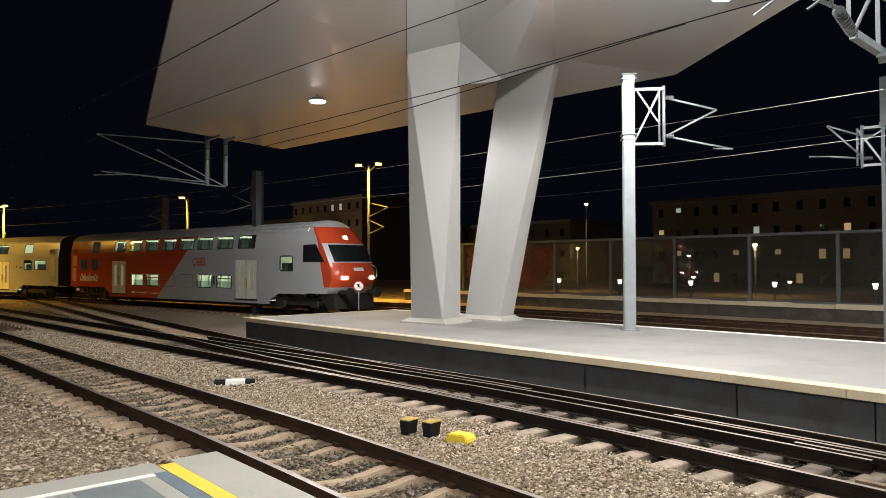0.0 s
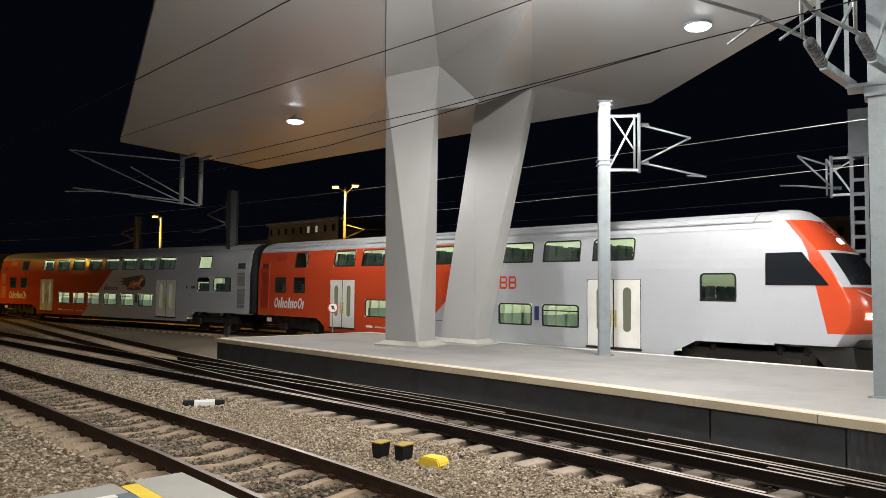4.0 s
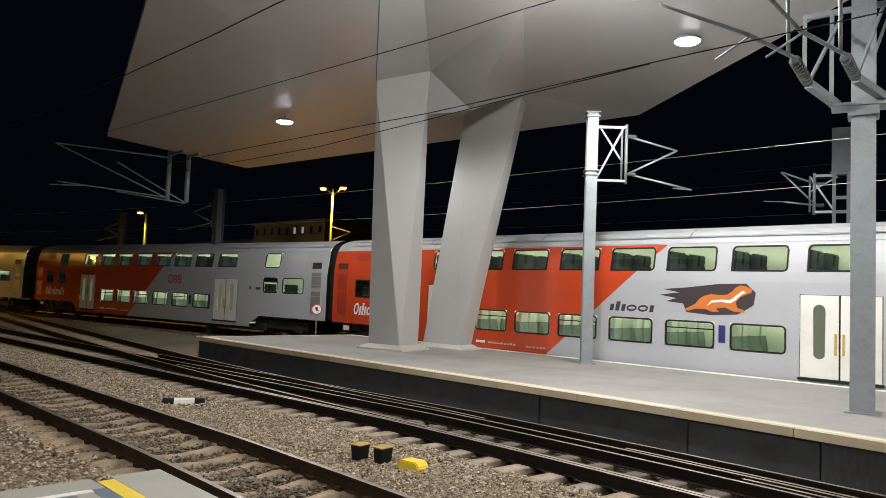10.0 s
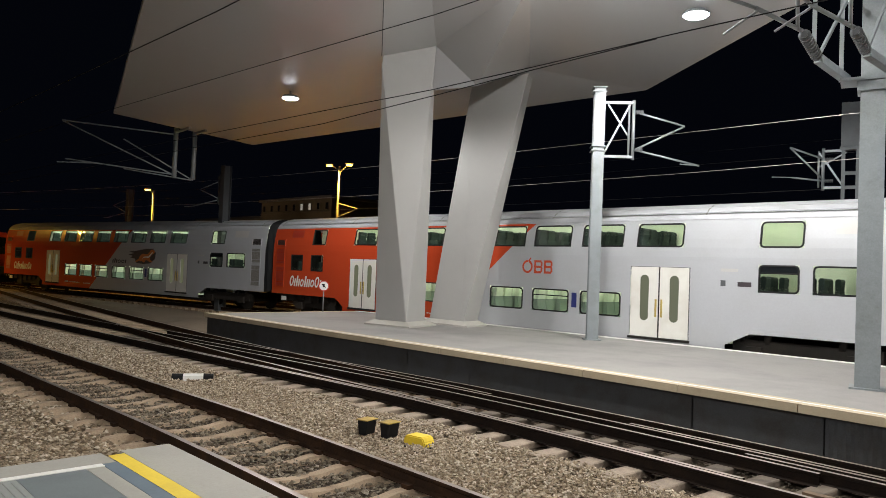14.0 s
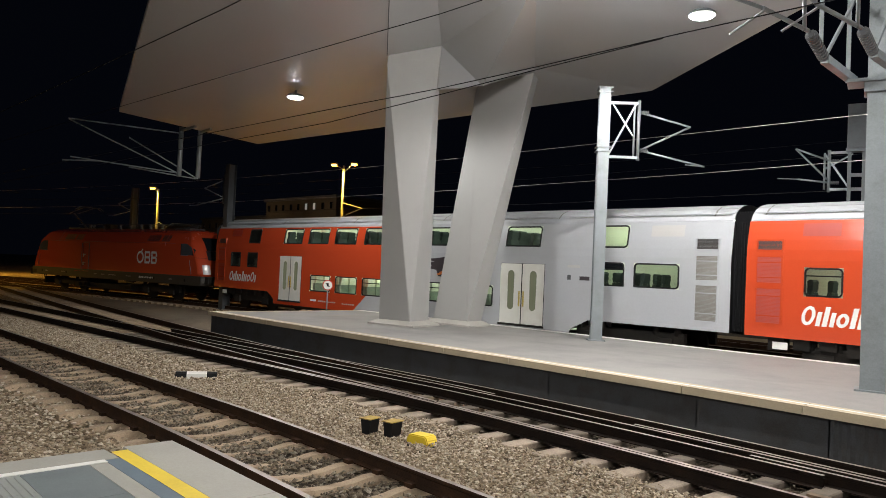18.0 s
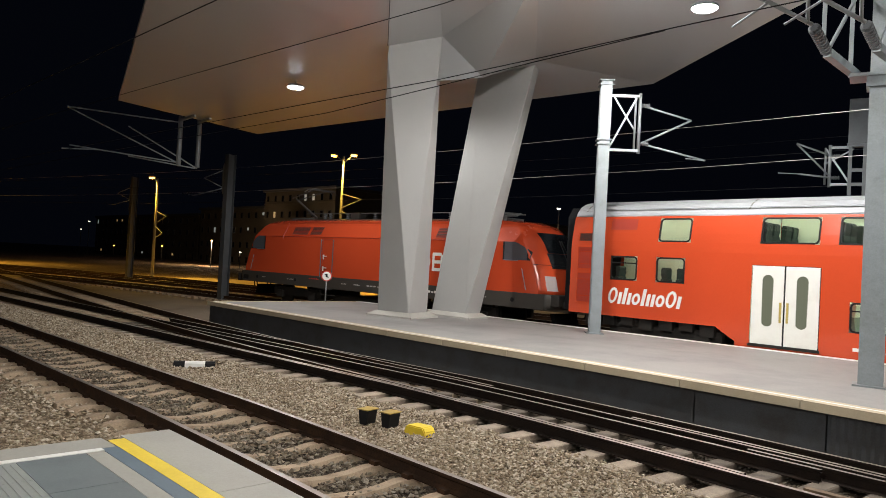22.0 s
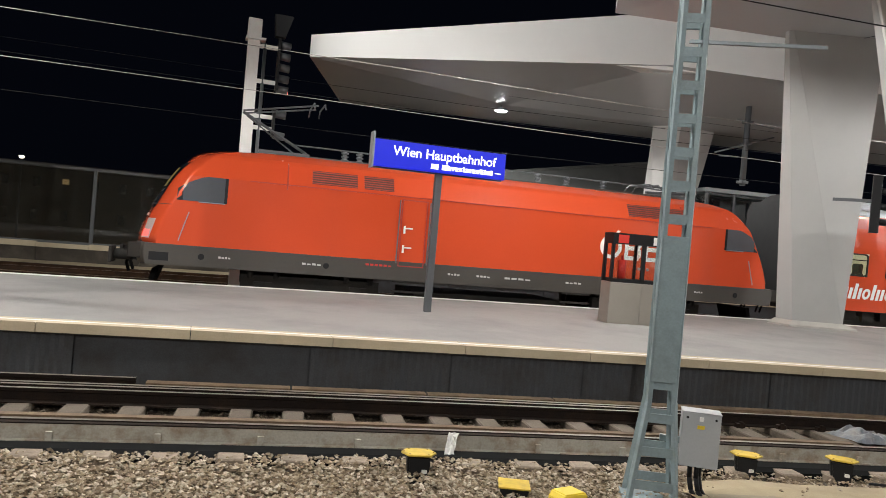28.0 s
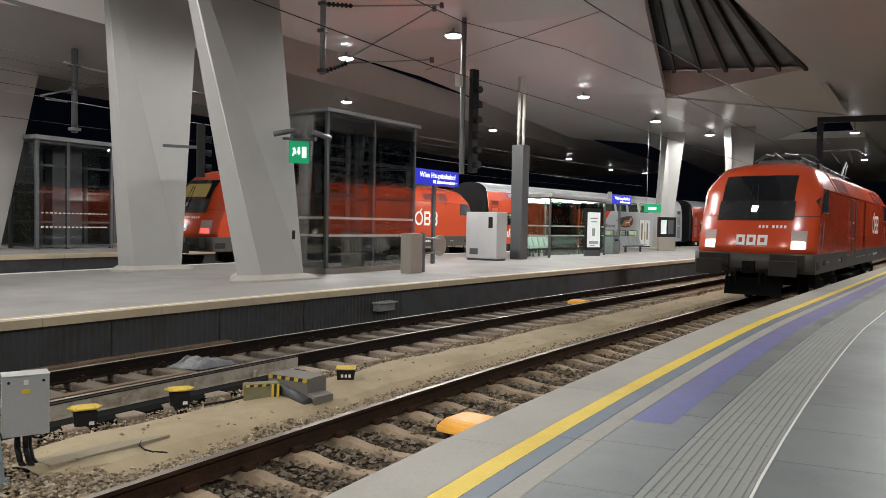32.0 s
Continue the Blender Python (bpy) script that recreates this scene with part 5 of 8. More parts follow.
            part("slats", b, M["louvre_red"], g)
    ring_logo(th, 12.16, 1.93, .68, "white", lambda z: 1.468)
    letter_bars(th, 12.5, 13.9, 1.12, 1.21, 9, "white", surf=lambda z: 1.478, lean=0, seed=8)
    for k, (x, w) in enumerate(((2.0, .3), (4.0, .5), (7.8, .35), (8.6, .4), (9.4, .8), (11.2, .5), (15.3, .3))):
        letter_bars(th, x, x + w, 1.14, 1.19, 4, "greytext", surf=lambda z: 1.478, lean=0, seed=10 + k)
    letter_bars(th, 5.6, 6.3, 1.24, 1.29, 6, "redbox", surf=lambda z: 1.478, lean=0, seed=31)
    for x in (1.6, L - 1.6, 4.6, 13.9):
        b = bmesh.new()
        tube(b, (x, -1.485, 1.15), (x, -1.468, 1.15), .075, 14)
        part("side_socket", b, M["black"], th)
    # roof: walkway, insulators, pantographs
    rf = bmesh.new()
    quad_box(rf, 3.2, L - 3.2, -.5, .5, 3.86, 3.93)
    part("roof_deck", rf, M["skirt"], th)
    for x in (5.0, 5.4, 6.6, 8.4, 9.5, 10.6, 11.5, 12.7):
        ins = bmesh.new()
        ribbed(ins, (x, -.3, 3.9), (x, -.3, 4.18), .06, .10, 3)
        part("roof_insulator", ins, M["darksteel"], th, "dark ribbed roof insulator")
    bb = bmesh.new()
    tube(bb, (3.6, -.3, 4.2), (L - 3.6, -.3, 4.18), .022, 6)
    part("bus_bar", bb, M["darksteel"], th)
    part("roof_switch", boxed(6.9, 7.5, -.45, .05, 3.9, 4.22, .08), M["under"], th, "rounded roof switchgear")
    for end in (0, 1):
        F = (lambda b: flip_end(b, L)) if end else (lambda b: b)
        raised = lights[2] == end
        base = bmesh.new()
        for q in ((2.75, 4.05, -.5, -.42), (2.75, 4.05, .42, .5), (2.75, 2.85, -.419, .419), (3.95, 4.05, -.419, .419)):
            quad_box(base, *q, 3.9, 3.98)
        pg = part("pantograph", F(base), M["darksteel"], th, "raised pantograph" if raised else "folded pantograph")
        if raised:
            a, k, h = (4.0, 0, 4.03), (2.3, 0, 4.95), (4.2, 0, 5.3)
        else:
            a, k, h = (4.0, 0, 4.03), (2.5, 0, 4.13), (4.1, 0, 4.22)
        low = bmesh.new()
        tube(low, a, k, .04, 6)
        part("lower_arm", F(low), M["darksteel"], pg)
        rod = bmesh.new()
        tube(rod, (a[0] - .35, .1, 4.03), (k[0] + .1, .08, k[2] - .08), .02, 6)
        part("control_rod", F(rod), M["darksteel"], pg)
        for s in (-1, 1):
            up = bmesh.new()
            tube(up, (k[0], s * .25, k[2]), (h[0], s * .35, h[2]), .025, 6)
            part("upper_arm", F(up), M["darksteel"], pg)
        for dx in (-.14, .14):
            strip_bm = bmesh.new()
            tube(strip_bm, (h[0] + dx, -.62, h[2]), (h[0] + dx, .62, h[2]), .025, 6)
            for s in (-1, 1):
                tube(strip_bm, (h[0] + dx, s * .62, h[2]), (h[0] + dx, s * .85, h[2] - .16), .02, 6)
            part("contact_strip", F(strip_bm), M["darksteel"], pg)
        for x, y in ((2.8, -.46), (2.8, .46), (4.0, -.46), (4.0, .46)):
            b = bmesh.new()
            ribbed(b, (x, y, 3.80), (x, y, 3.9), .05, .08, 3)
            part("insulator", F(b), M["darksteel"], pg)
    bogie(th, 4.3, .5)
    bogie(th, L - 4.3, .5)
    b = bmesh.new()
    quad_box(b, 7, L - 7, -1.2, 1.2, .32, .62)
    part("transformer", b, M["under"], th)
    b = bmesh.new()
    for x in (6.35, L - 7.2):
        for z in (.35, .6, .85):
            quad_box(b, x, x + .85, -1.5, -1.3, z, z + .04)
    part("door_steps", b, M["under"], th)
    return th


M["apron"] = surface("black_apron", (0.022, 0.023, 0.025), rough=0.2, vary=0.15, coat=0.4)
M["ventdark"] = surface("vent_mesh", (0.07, 0.025, 0.018), rough=0.7, vary=0.2)
M["redtrim"] = surface("deep_red_trim", (0.30, 0.022, 0.014), rough=0.4, vary=0.06)
M["greytext"] = surface("pale_grey_paint", (0.45, 0.44, 0.42), rough=0.5, vary=0.06)
M["lens"] = surface("lamp_glass", (0.45, 0.38, 0.36), rough=0.1, vary=0.05, coat=0.5)
M["taillight"] = glow("tail_lamp", (1.0, 0.12, 0.10), 1.5, (0.4, 0.05, 0.05))


def build_driving_coach():
    th = thing("driving_trailer", "red and grey double-deck driving trailer with lit headlamps", "railway coach", "coaches of the train")
    wins = [w for w in WIN if w[0] < 22.3 and not (w[2] < 1.5 and 11.5 < w[0] < 15)] + [(22.36, 23.36, 2.02, 2.78)]
    base_coach(th, wins, (11.34, 15.2), 24.3, False)
    for w in WIN:
        if w[2] < 1.5 and 11.5 < w[0] < 15:
            part("blank_panel", frame_mesh(w[2], w[3], w[0], w[1], .022, .006), M["darksteel"], th, "thin dark outline of a blank panel")
    lev = [(1.0, 26.1), (1.3, 26.26), (1.57, 26.4), (2.0, 26.4), (2.3, 26.28), (2.55, 26.16), (2.77, 26.04), (3.05, 25.87), (3.28, 25.72), (3.6, 25.45), (3.9, 25.2), (4.12, 25.0), (4.28, 24.86), (4.40, 24.7), (4.46, 24.5)]
    top_w = {4.12: 1.12, 4.28: .92, 4.40: .6, 4.46: .3}
    def w_at(z):
        return top_w.get(z, side_y(min(z, 3.9)))
    bm = bmesh.new()
    rings = []
    us = [-1, -.97, -.9, -.78, -.6, -.3, 0, .3, .6, .78, .9, .97, 1]
    for z, xf in lev:
        w = w_at(z)
        xb = min(24.92 + .22 * max(0, 4.12 - z), xf - .5)
        side = [24.28, xb, (xb + xf - .38) / 2]
        ring = [(x, -w) for x in side] + [(xf - .38 * abs(u) ** 4, w * u) for u in us] + [(x, w) for x in side[::-1]]
        rings.append([bm.verts.new((x, y, z)) for x, y in ring])
    for a, b in zip(rings, rings[1:]):
        n = len(a)
        for k in range(n - 1):
            f = bm.faces.new((a[k], a[k + 1], b[k + 1], b[k]))
            f.smooth = 2 < k < n - 4
            z = (a[0].co.z + b[0].co.z) / 2
            f.material_index = 0 if (0 < k < n - 2 and 1.3 < z < 4.12) else 1
    bm.faces.new(rings[-1]).material_index = 1
    bm.faces.new(rings[0][::-1]).material_index = 1
    part("cab", bm, [M["red"], M["silver"]], th, "sloping red cab front")
    def front(z0, z1, u0, u1, out, n=6):
        b = bmesh.new()
        rows = []
        for i in range(5):
            z = z0 + (z1 - z0) * i / 4
            xf = next(a + (c - a) * (z - za) / (zb - za) for (za, a), (zb, c) in zip(lev, lev[1:]) if za <= z <= zb)
            w = side_y(min(z, 3.9))
            rows.append([b.verts.new((xf - .38 * abs(u) ** 4 + out, w * u, z)) for u in [u0 + (u1 - u0) * k / n for k in range(n + 1)]])
        for a, c in zip(rows, rows[1:]):
            for k in range(n):
                b.faces.new((a[k], a[k + 1], c[k + 1], c[k]))
        return b
    part("window_band", front(2.42, 3.32, -.99, .99, .015, 14), M["silver"], th, "grey window band round the cab", recalc=False)
    part("windscreen", front(2.48, 3.26, -.86, .86, .03, 12), M["darkglass"], th, "dark windscreen", recalc=False)
    for sg in (-1, 1):
        b = bmesh.new()
        rows = []
        for k in range(5):
            z = 2.46 + .82 * k / 4
            rows.append([b.verts.new((x, sg * (side_y(z) + .014), z)) for x in (24.1, 24.6, 25.6 - .62 * k / 4)])
        for a, c in zip(rows, rows[1:]):
            for q in range(2):
                b.faces.new((a[q], a[q + 1], c[q + 1], c[q]))
        part("cab_side_window", b, M["darkglass"], th, "black cab side window")
    for u in (-.62, .62):
        hl = part("headlight", front(1.66, 1.80, u - .12, u + .12, .02, 2), M["headlight"], th, "glowing headlamp", recalc=False)
    part("top_lamp", front(3.55, 3.68, -.09, .09, .02, 1), M["headlight"], th, "glowing upper headlamp", recalc=False)
    part("logo", front(2.05, 2.2, -.22, .22, .02, 2), M["white"], th, "plain pale company mark", recalc=False)
    for y in (-.875, .875):
        b = bmesh.new()
        tube(b, (26.0, y, 1.05), (26.7, y, 1.05), .12, 12)
        tube(b, (26.66, y, 1.05), (26.76, y, 1.05), .24, 14)
        part("buffer", b, M["under"], th, "round black buffer")
    b = bmesh.new()
    prism(b, [(25.0, .98), (26.05, .98), (26.15, .3), (25.6, .3)], -1.25, 1.25, 'y')
    part("snow_plough", b, M["under"], th)
    for s in (-1, 1):
        b = bmesh.new()
        pts = [(26.2, s * 1.08, 1.62), (26.46, s * 1.08, 1.75), (26.44, s * 1.08, 2.2), (26.14, s * 1.08, 2.34)]
        for p, q in zip(pts, pts[1:]):
            tube(b, p, q, .018, 6)
        part("handrail", b, M["steel"], th)
    return th


def on_line(fn, xa, length, p0, p1):
    """The pose of a vehicle whose left end is at xa and whose pivots stand p0 and p1 from it."""
    a, b = Vector((xa + p0, fn(xa + p0), 0)), Vector((xa + p1, fn(xa + p1), 0))
    d = (b - a)
    ang = math.atan2(d.y, d.x)
    o = a - d.normalized() * p0
    return Matrix.Translation(o) @ Matrix.Rotation(ang, 4, 'Z')


ROLL = [(0, -134.3), (1, -128.8), (2, -123.3), (3, -117.8), (5, -106.6), (7, -95.4), (9, -84.3), (11, -73.3), (13, -62.3), (15, -51.3), (17, -40.4), (18.5, -32.4), (20, -24.5), (21.5, -16.4), (23, -8.45), (25, 1.75), (27, 12.08), (28, 17.38), (29, 22.75), (30, 28.15), (31, 33.55), (32, 39.0)]

coaches = [build_driving_coach(), build_coach(True)]
coaches.append(build_coach(False))
coaches.append(copy_thing(coaches[1], Matrix()))
loco = build_loco("orange-red electric locomotive with grey skirt at the train's end", ('red', 'off', 0))
other_loco = build_loco("orange-red electric locomotive with lit headlamps beside the platform", ('white', 'off', 1))


def motions():
    for k, th in enumerate(coaches):
        walk(th, [(t, on_line(y_far, s + (3 - k) * 26.8, 26.8, 3.35, 23.45)) for t, s in ROLL])
    walk(loco, [(t, on_line(y_far, s - 18.8, 18.3, 4.3, 14.0)) for t, s in ROLL])
    walk(other_loco, [(t, on_line(y_near, x, 18.3, 4.3, 14.0)) for t, x in ((0, 21.3), (28, 21.2), (30, 20.9), (31, 20.75), (32, 20.6))])

# ---------------------------------------------------------------- canopies
def plane_z(a, b, c, x, y):
    n = (Vector(b) - Vector(a)).cross(Vector(c) - Vector(a))
    return a[2] - (n.x * (x - a[0]) + n.y * (y - a[1])) / n.z


SOFFITS = []


def canopy(name, label, verts, panels, rim, heights, seams=()):
    """A folded roof: flat soffit panels, a pale edge that rises above the rim, and a lid."""
    th = thing(name, label, "canopy", "roof canopies")
    for f in panels:
        bm = bmesh.new()
        bm.faces.new([bm.verts.new(verts[i]) for i in f])
        bmesh.ops.triangulate(bm, faces=bm.faces[:])
        SOFFITS.extend([tuple(tuple(v.co) for v in q.verts) for q in bm.faces])
        me = finish(bm, False)
        part("soffit_panel", me, M["canopy"], th)
    bm = bmesh.new()
    n = len(rim)
    lo = [bm.verts.new(verts[i]) for i in rim]
    hi = [bm.verts.new((verts[i][0], verts[i][1], verts[i][2] + heights[k])) for k, i in enumerate(rim)]
    for k in range(n):
        j = (k + 1) % n
        bm.faces.new((lo[k], lo[j], hi[j], hi[k]))
    cx = sum(v.co.x for v in hi) / n
    cy = sum(v.co.y for v in hi) / n
    c = bm.verts.new((cx, cy, max(max(v.co.z for v in hi), max(v[2] for v in verts) + .8)))
    for k in range(n):
        bm.faces.new((hi[k], hi[(k + 1) % n], c))
    part("fascia", bm, M["fascia"], th, "smooth pale metal edge")
    if seams:
        bm = bmesh.new()
        for p, q in seams:
            bar(bm, p, q, .025, .012)
        tagged(part("panel_joints", bm, M["darksteel"], th), kind="stuff")
    return th


L0, L1, L7 = (-29.4, 10.45, 7.9), (-31.2, 17.6, 7.9), (-17.22, 13.84, 8.75)
R8, R2, R3 = (-14.4, 17.5, 8.7), (-12.1, 20.6, 8.3), (-3.6, 14.2, 8.15)
V1 = [L0, L1, R2, R3, (5.0, 6.3, plane_z(R8, R2, R3, 5.0, 6.3)), (-4.0, -3.5, 9.5), (-15.3, 6.01, 8.72), L7, R8, (-10.18, 12.25, 8.78),
      TR1, (-14.73, 15.5, 7.78), (-6.2, 4.77, 9.6), (-18.25, 15.72, 8.71), (-16.12, 15.0, 7.76)]
SEAMS1 = [tuple(tuple(Vector(V1[i]) + Vector((0, 0, -.004))) for i in q) for q in ((7, 12),)]
canopy("canopy_roof", "broad grey folded canopy over the platform end", V1,
       [(0, 1, 13, 7, 6), (6, 7, 12, 5), (12, 7, 10), (12, 10, 9), (10, 14, 11), (10, 11, 9), (7, 13, 10), (1, 8, 13), (8, 11, 13), (11, 14, 13), (14, 10, 13), (1, 2, 8), (8, 2, 3, 4, 9), (9, 11, 8), (4, 5, 9), (5, 12, 9)], [0, 1, 2, 3, 4, 5, 6], [.2] * 7,
       SEAMS1)
V2 = [(3.0, 24.3, 7.63), (6.3, 37.0, 8.5), (105, 26, 9.2), (105, 13.0, 9.6), (16.76, 24.3, 9.5), (13.0, 31.5, 8.5)]
canopy("canopy_roof", "white-edged folded canopy over the next platform", V2, [(0, 1, 5), (0, 5, 4), (4, 5, 2, 3), (1, 2, 5)], [0, 1, 2, 3, 4], [.71, .6, 1.0, 1.2, 2.05],
       [((9.5, 28, 8.55), (8.2, 36.5, 8.55)), ((5, 30, 8.46), (30, 29, 8.7))])
V3 = [(9.8, 16.9, 8.3), (23.4, 16.2, 8.75), (31.2, 14.8, 8.8), (57, 14.0, 8.9), (61, 8.5, 8.7), (62, 1.0, 8.6), (45.0, 5.4, 8.6), (39.0, 4.8, 8.6), (24.5, 3.7, 8.9), (9, 2.0, 9.2), (5.5, 9.0, 8.9), (15.0, 11.5, 9.6)]
canopy("canopy_roof", "large grey folded canopy over the island platform", V3, [(0, 1, 11), (1, 2, 8, 11), (2, 3, 7, 8), (3, 4, 6, 7), (4, 5, 6), (8, 9, 11), (9, 10, 11), (10, 0, 11)], [0, 1, 2, 3, 4, 5, 6, 7, 8, 9, 10], [.3, .5, .5, .5, .5, .5, .5, .5, .5, .5, .3],
       [((24, 5, 8.87), (30, 14, 8.78)), ((34, 5.5, 8.7), (42, 13.5, 8.84)), ((15, 11.5, 9.58), (38, 9.5, 8.7)), ((20, 4, 8.9), (17, 15.8, 8.6))])
V4 = [(26.7, 1.2, 9.6), (39.9, -1.9, 9.6), (52, -4.3, 9.4), (90, -10, 9.2), (90, -24, 9.2), (18, -20, 9.6), (-12, -9, 9.6), (-4, -4.2, 9.6), (12, -1.0, 9.6)]
canopy("canopy_roof", "dark grey folded canopy over the near platform", V4, [(0, 1, 5, 8), (1, 2, 4, 5), (2, 3, 4), (8, 5, 6, 7)], [0, 1, 2, 3, 4, 5, 6, 7, 8], [.5] * 9)
V5 = [(39.0, 4.8, 8.62), (48.8, -4.2, 8.7), (62, .4, 8.55), (62, 1.0, 8.6), (45.0, 5.4, 8.61)]
canopy("canopy_roof", "pale canopy link between the two platforms", V5, [(0, 1, 2, 3, 4)], [0, 1, 2, 3, 4], [.9, .8, .5, .5, .5])
V6 = [(62.1, 9.0, 8.8), (118, 4, 8.9), (118, -18, 9.0), (62.1, -6.5, 8.95), (88, -2, 9.5)]
canopy("canopy_roof", "grey folded canopy over the far end of the platforms", V6, [(0, 1, 4), (1, 2, 4), (2, 3, 4), (3, 0, 4)], [0, 1, 2, 3], [.5] * 4)
# glazed slot between two canopies: beams, glass and an edge beam
sk = thing("roof_light", "dark glazed triangular roof light with thin ribs", "roof light")
bm = bmesh.new()
sheet(bm, [(23.5, 3.7, 9.95), (38.6, 5.0, 9.95), (40.4, -2.2, 9.95), (26.3, 1.0, 9.95)])
part("pane", bm, M["roofglass"], sk, "dark bluish glass", recalc=False)
for k in range(6):
    b = bmesh.new()
    u = (k + .5) / 6
    bar(b, (23.5 + 2.8 * u, 3.7 - 2.7 * u, 9.84), (38.6 + 1.8 * u, 5.0 - 7.2 * u, 9.84), .16, .22)
    part("rib", b, M["black"], sk, "black steel rib")
bm = bmesh.new()
a = [bm.verts.new(p) for p in ((38.6, 4.9, 9.9), (39.95, -1.95, 9.9), (48.8, -4.25, 8.68), (39.0, 4.85, 8.6))]
c = [bm.verts.new(v.co + Vector((.25, .05, 0))) for v in a]
for f in ((a[0], a[1], a[2], a[3]), (c[3], c[2], c[1], c[0]), (a[0], c[0], c[1], a[1]), (a[1], c[1], c[2], a[2]), (a[2], c[2], c[3], a[3]), (a[3], c[3], c[0], a[0])):
    bm.faces.new(f)
part("edge_beam", bm, M["canopy"], sk, "pale sloping edge beam")

# columns further along
for base, top, z1 in (([(51.2, 6.6), (51.9, 5.9), (53.2, 6.2), (52.4, 7.1)], [(53.0, 6.3), (53.6, 5.2), (55.4, 5.6), (54.4, 6.9)], 8.7),
                      ([(20.6, 31.8), (21.3, 31.2), (22.6, 31.4), (21.9, 32.4)], [(21.0, 31.6), (21.8, 30.4), (24.2, 31.0), (23.2, 32.8)], 8.6),
                      ([(49.0, 30.6), (49.7, 30.0), (51.0, 30.2), (50.3, 31.2)], [(49.4, 30.4), (50.2, 29.4), (52.6, 29.8), (51.6, 31.6)], 8.8),
                      ([(51.7, 1.8), (52.3, 1.1), (53.3, 1.3), (52.7, 2.2)], [(51.3, 2.2), (52.1, .7), (53.7, 1.1), (52.9, 2.7)], 8.75)):
    column("pale grey folded canopy column further along the platform", base, top, PZ, z1, 1.3)


def soffit_z(x, y, default=None):
    """The height of the canopy's underside above a place."""
    for tri in SOFFITS:
        (ax, ay, az), (bx, by, bz), (cx, cy, cz) = tri
        det = (by - cy) * (ax - cx) + (cx - bx) * (ay - cy)
        if abs(det) < 1e-9:
            continue
        u = ((by - cy) * (x - cx) + (cx - bx) * (y - cy)) / det
        v = ((cy - ay) * (x - cx) + (ax - cx) * (y - cy)) / det
        if u >= -1e-6 and v >= -1e-6 and u + v <= 1 + 1e-6:
            return u * az + v * bz + (1 - u - v) * cz
    return default


def canopy_lamp(x, y, z, power=0.0, drop=0.2, r=.3):
    th = thing("canopy_lamp", "bright round floodlight under the canopy", "lamp", "canopy floodlights", at=pose(x, y, z - drop))
    bm = bmesh.new()
    tube(bm, (0, 0, .04), (0, 0, drop + .02), .04, 8)
    part("hanging_rod", bm, M["steel"], th)
    bm = bmesh.new()
    rings = [[bm.verts.new((q * math.cos(k * math.tau / 18), q * math.sin(k * math.tau / 18), h)) for k in range(18)] for q, h in ((r, -.05), (r, .0), (r * .8, .05), (r * .3, .09))]
    for a, b in zip(rings, rings[1:]):
        for k in range(18):
            bm.faces.new((a[k], a[(k + 1) % 18], b[(k + 1) % 18], b[k])).smooth = True
    bm.faces.new(rings[-1])
    part("housing", bm, M["steel"], th, "shallow metal reflector")
    bm = bmesh.new()
    rings = [[bm.verts.new((q * math.cos(k * math.tau / 18), q * math.sin(k * math.tau / 18), h)) for k in range(18)] for q, h in ((r * .95, -.051), (r * .8, -.085), (r * .4, -.105))]
    for a, b in zip(rings, rings[1:]):
        for k in range(18):
            bm.faces.new((a[k], a[(k + 1) % 18], b[(k + 1) % 18], b[k])).smooth = True
    bm.faces.new(rings[-1])
    part("lens", bm, M["lamp"], th, "glowing lens")
    if power:
        d = bpy.data.lights.new("floodlight", 'POINT' if drop > .5 else 'SPOT')
        d.shadow_soft_size, d.energy, d.color = .12, power, FLOOD_TINT
        if drop <= .5:
            d.spot_size, d.spot_blend = radians(172), .25
        ob = new("floodlight", d)
        ob.matrix_basis = pose(x, y, z - drop - .25)


# lamps at x = 31, 2 and 9 are unseen extras, added for brightness
for x, y, z, k in ((-22.3, 13.9, 8.23, .62), (-7.75, 15.2, 8.28, .75), (24.2, 10.2, 8.72, .9), (36.7, 8.45, 8.62, .75), (45.9, 6.2, 8.6, .6), (53.3, 3.6, 8.6, .5), (59.0, 1.2, 8.6, .5),
                   (25.8, 15.5, 8.68, .75), (12.9, 31.8, 8.45, 1.3), (49.5, 17.8, 8.95, .9), (35.6, 21.4, 8.9, .8), (78.0, 19.4, 9.2, 0), (93.5, 17.9, 9.25, 0), (101.0, 14.8, 9.3, 0),
                   (80.0, -8.45, 9.05, .5), (14.0, -6.0, 9.5, .6), (31.0, -7.0, 9.5, 1.3), (46.0, -9.0, 9.4, .8), (-3.0, -5.5, 9.5, 1.3), (2.0, 9.5, 8.9, .6), (9.0, 13.0, 8.9, .7)):
    canopy_lamp(x, y, soffit_z(x, y, z), FLOOD * k, .06 if x == -7.75 else .2)
canopy_lamp(57.5, -5.4, soffit_z(57.5, -5.4, 9.3), drop=.6)
canopy_lamp(-7.6, 9.6, soffit_z(-7.6, 9.6), FLOOD * .7, drop=.7)
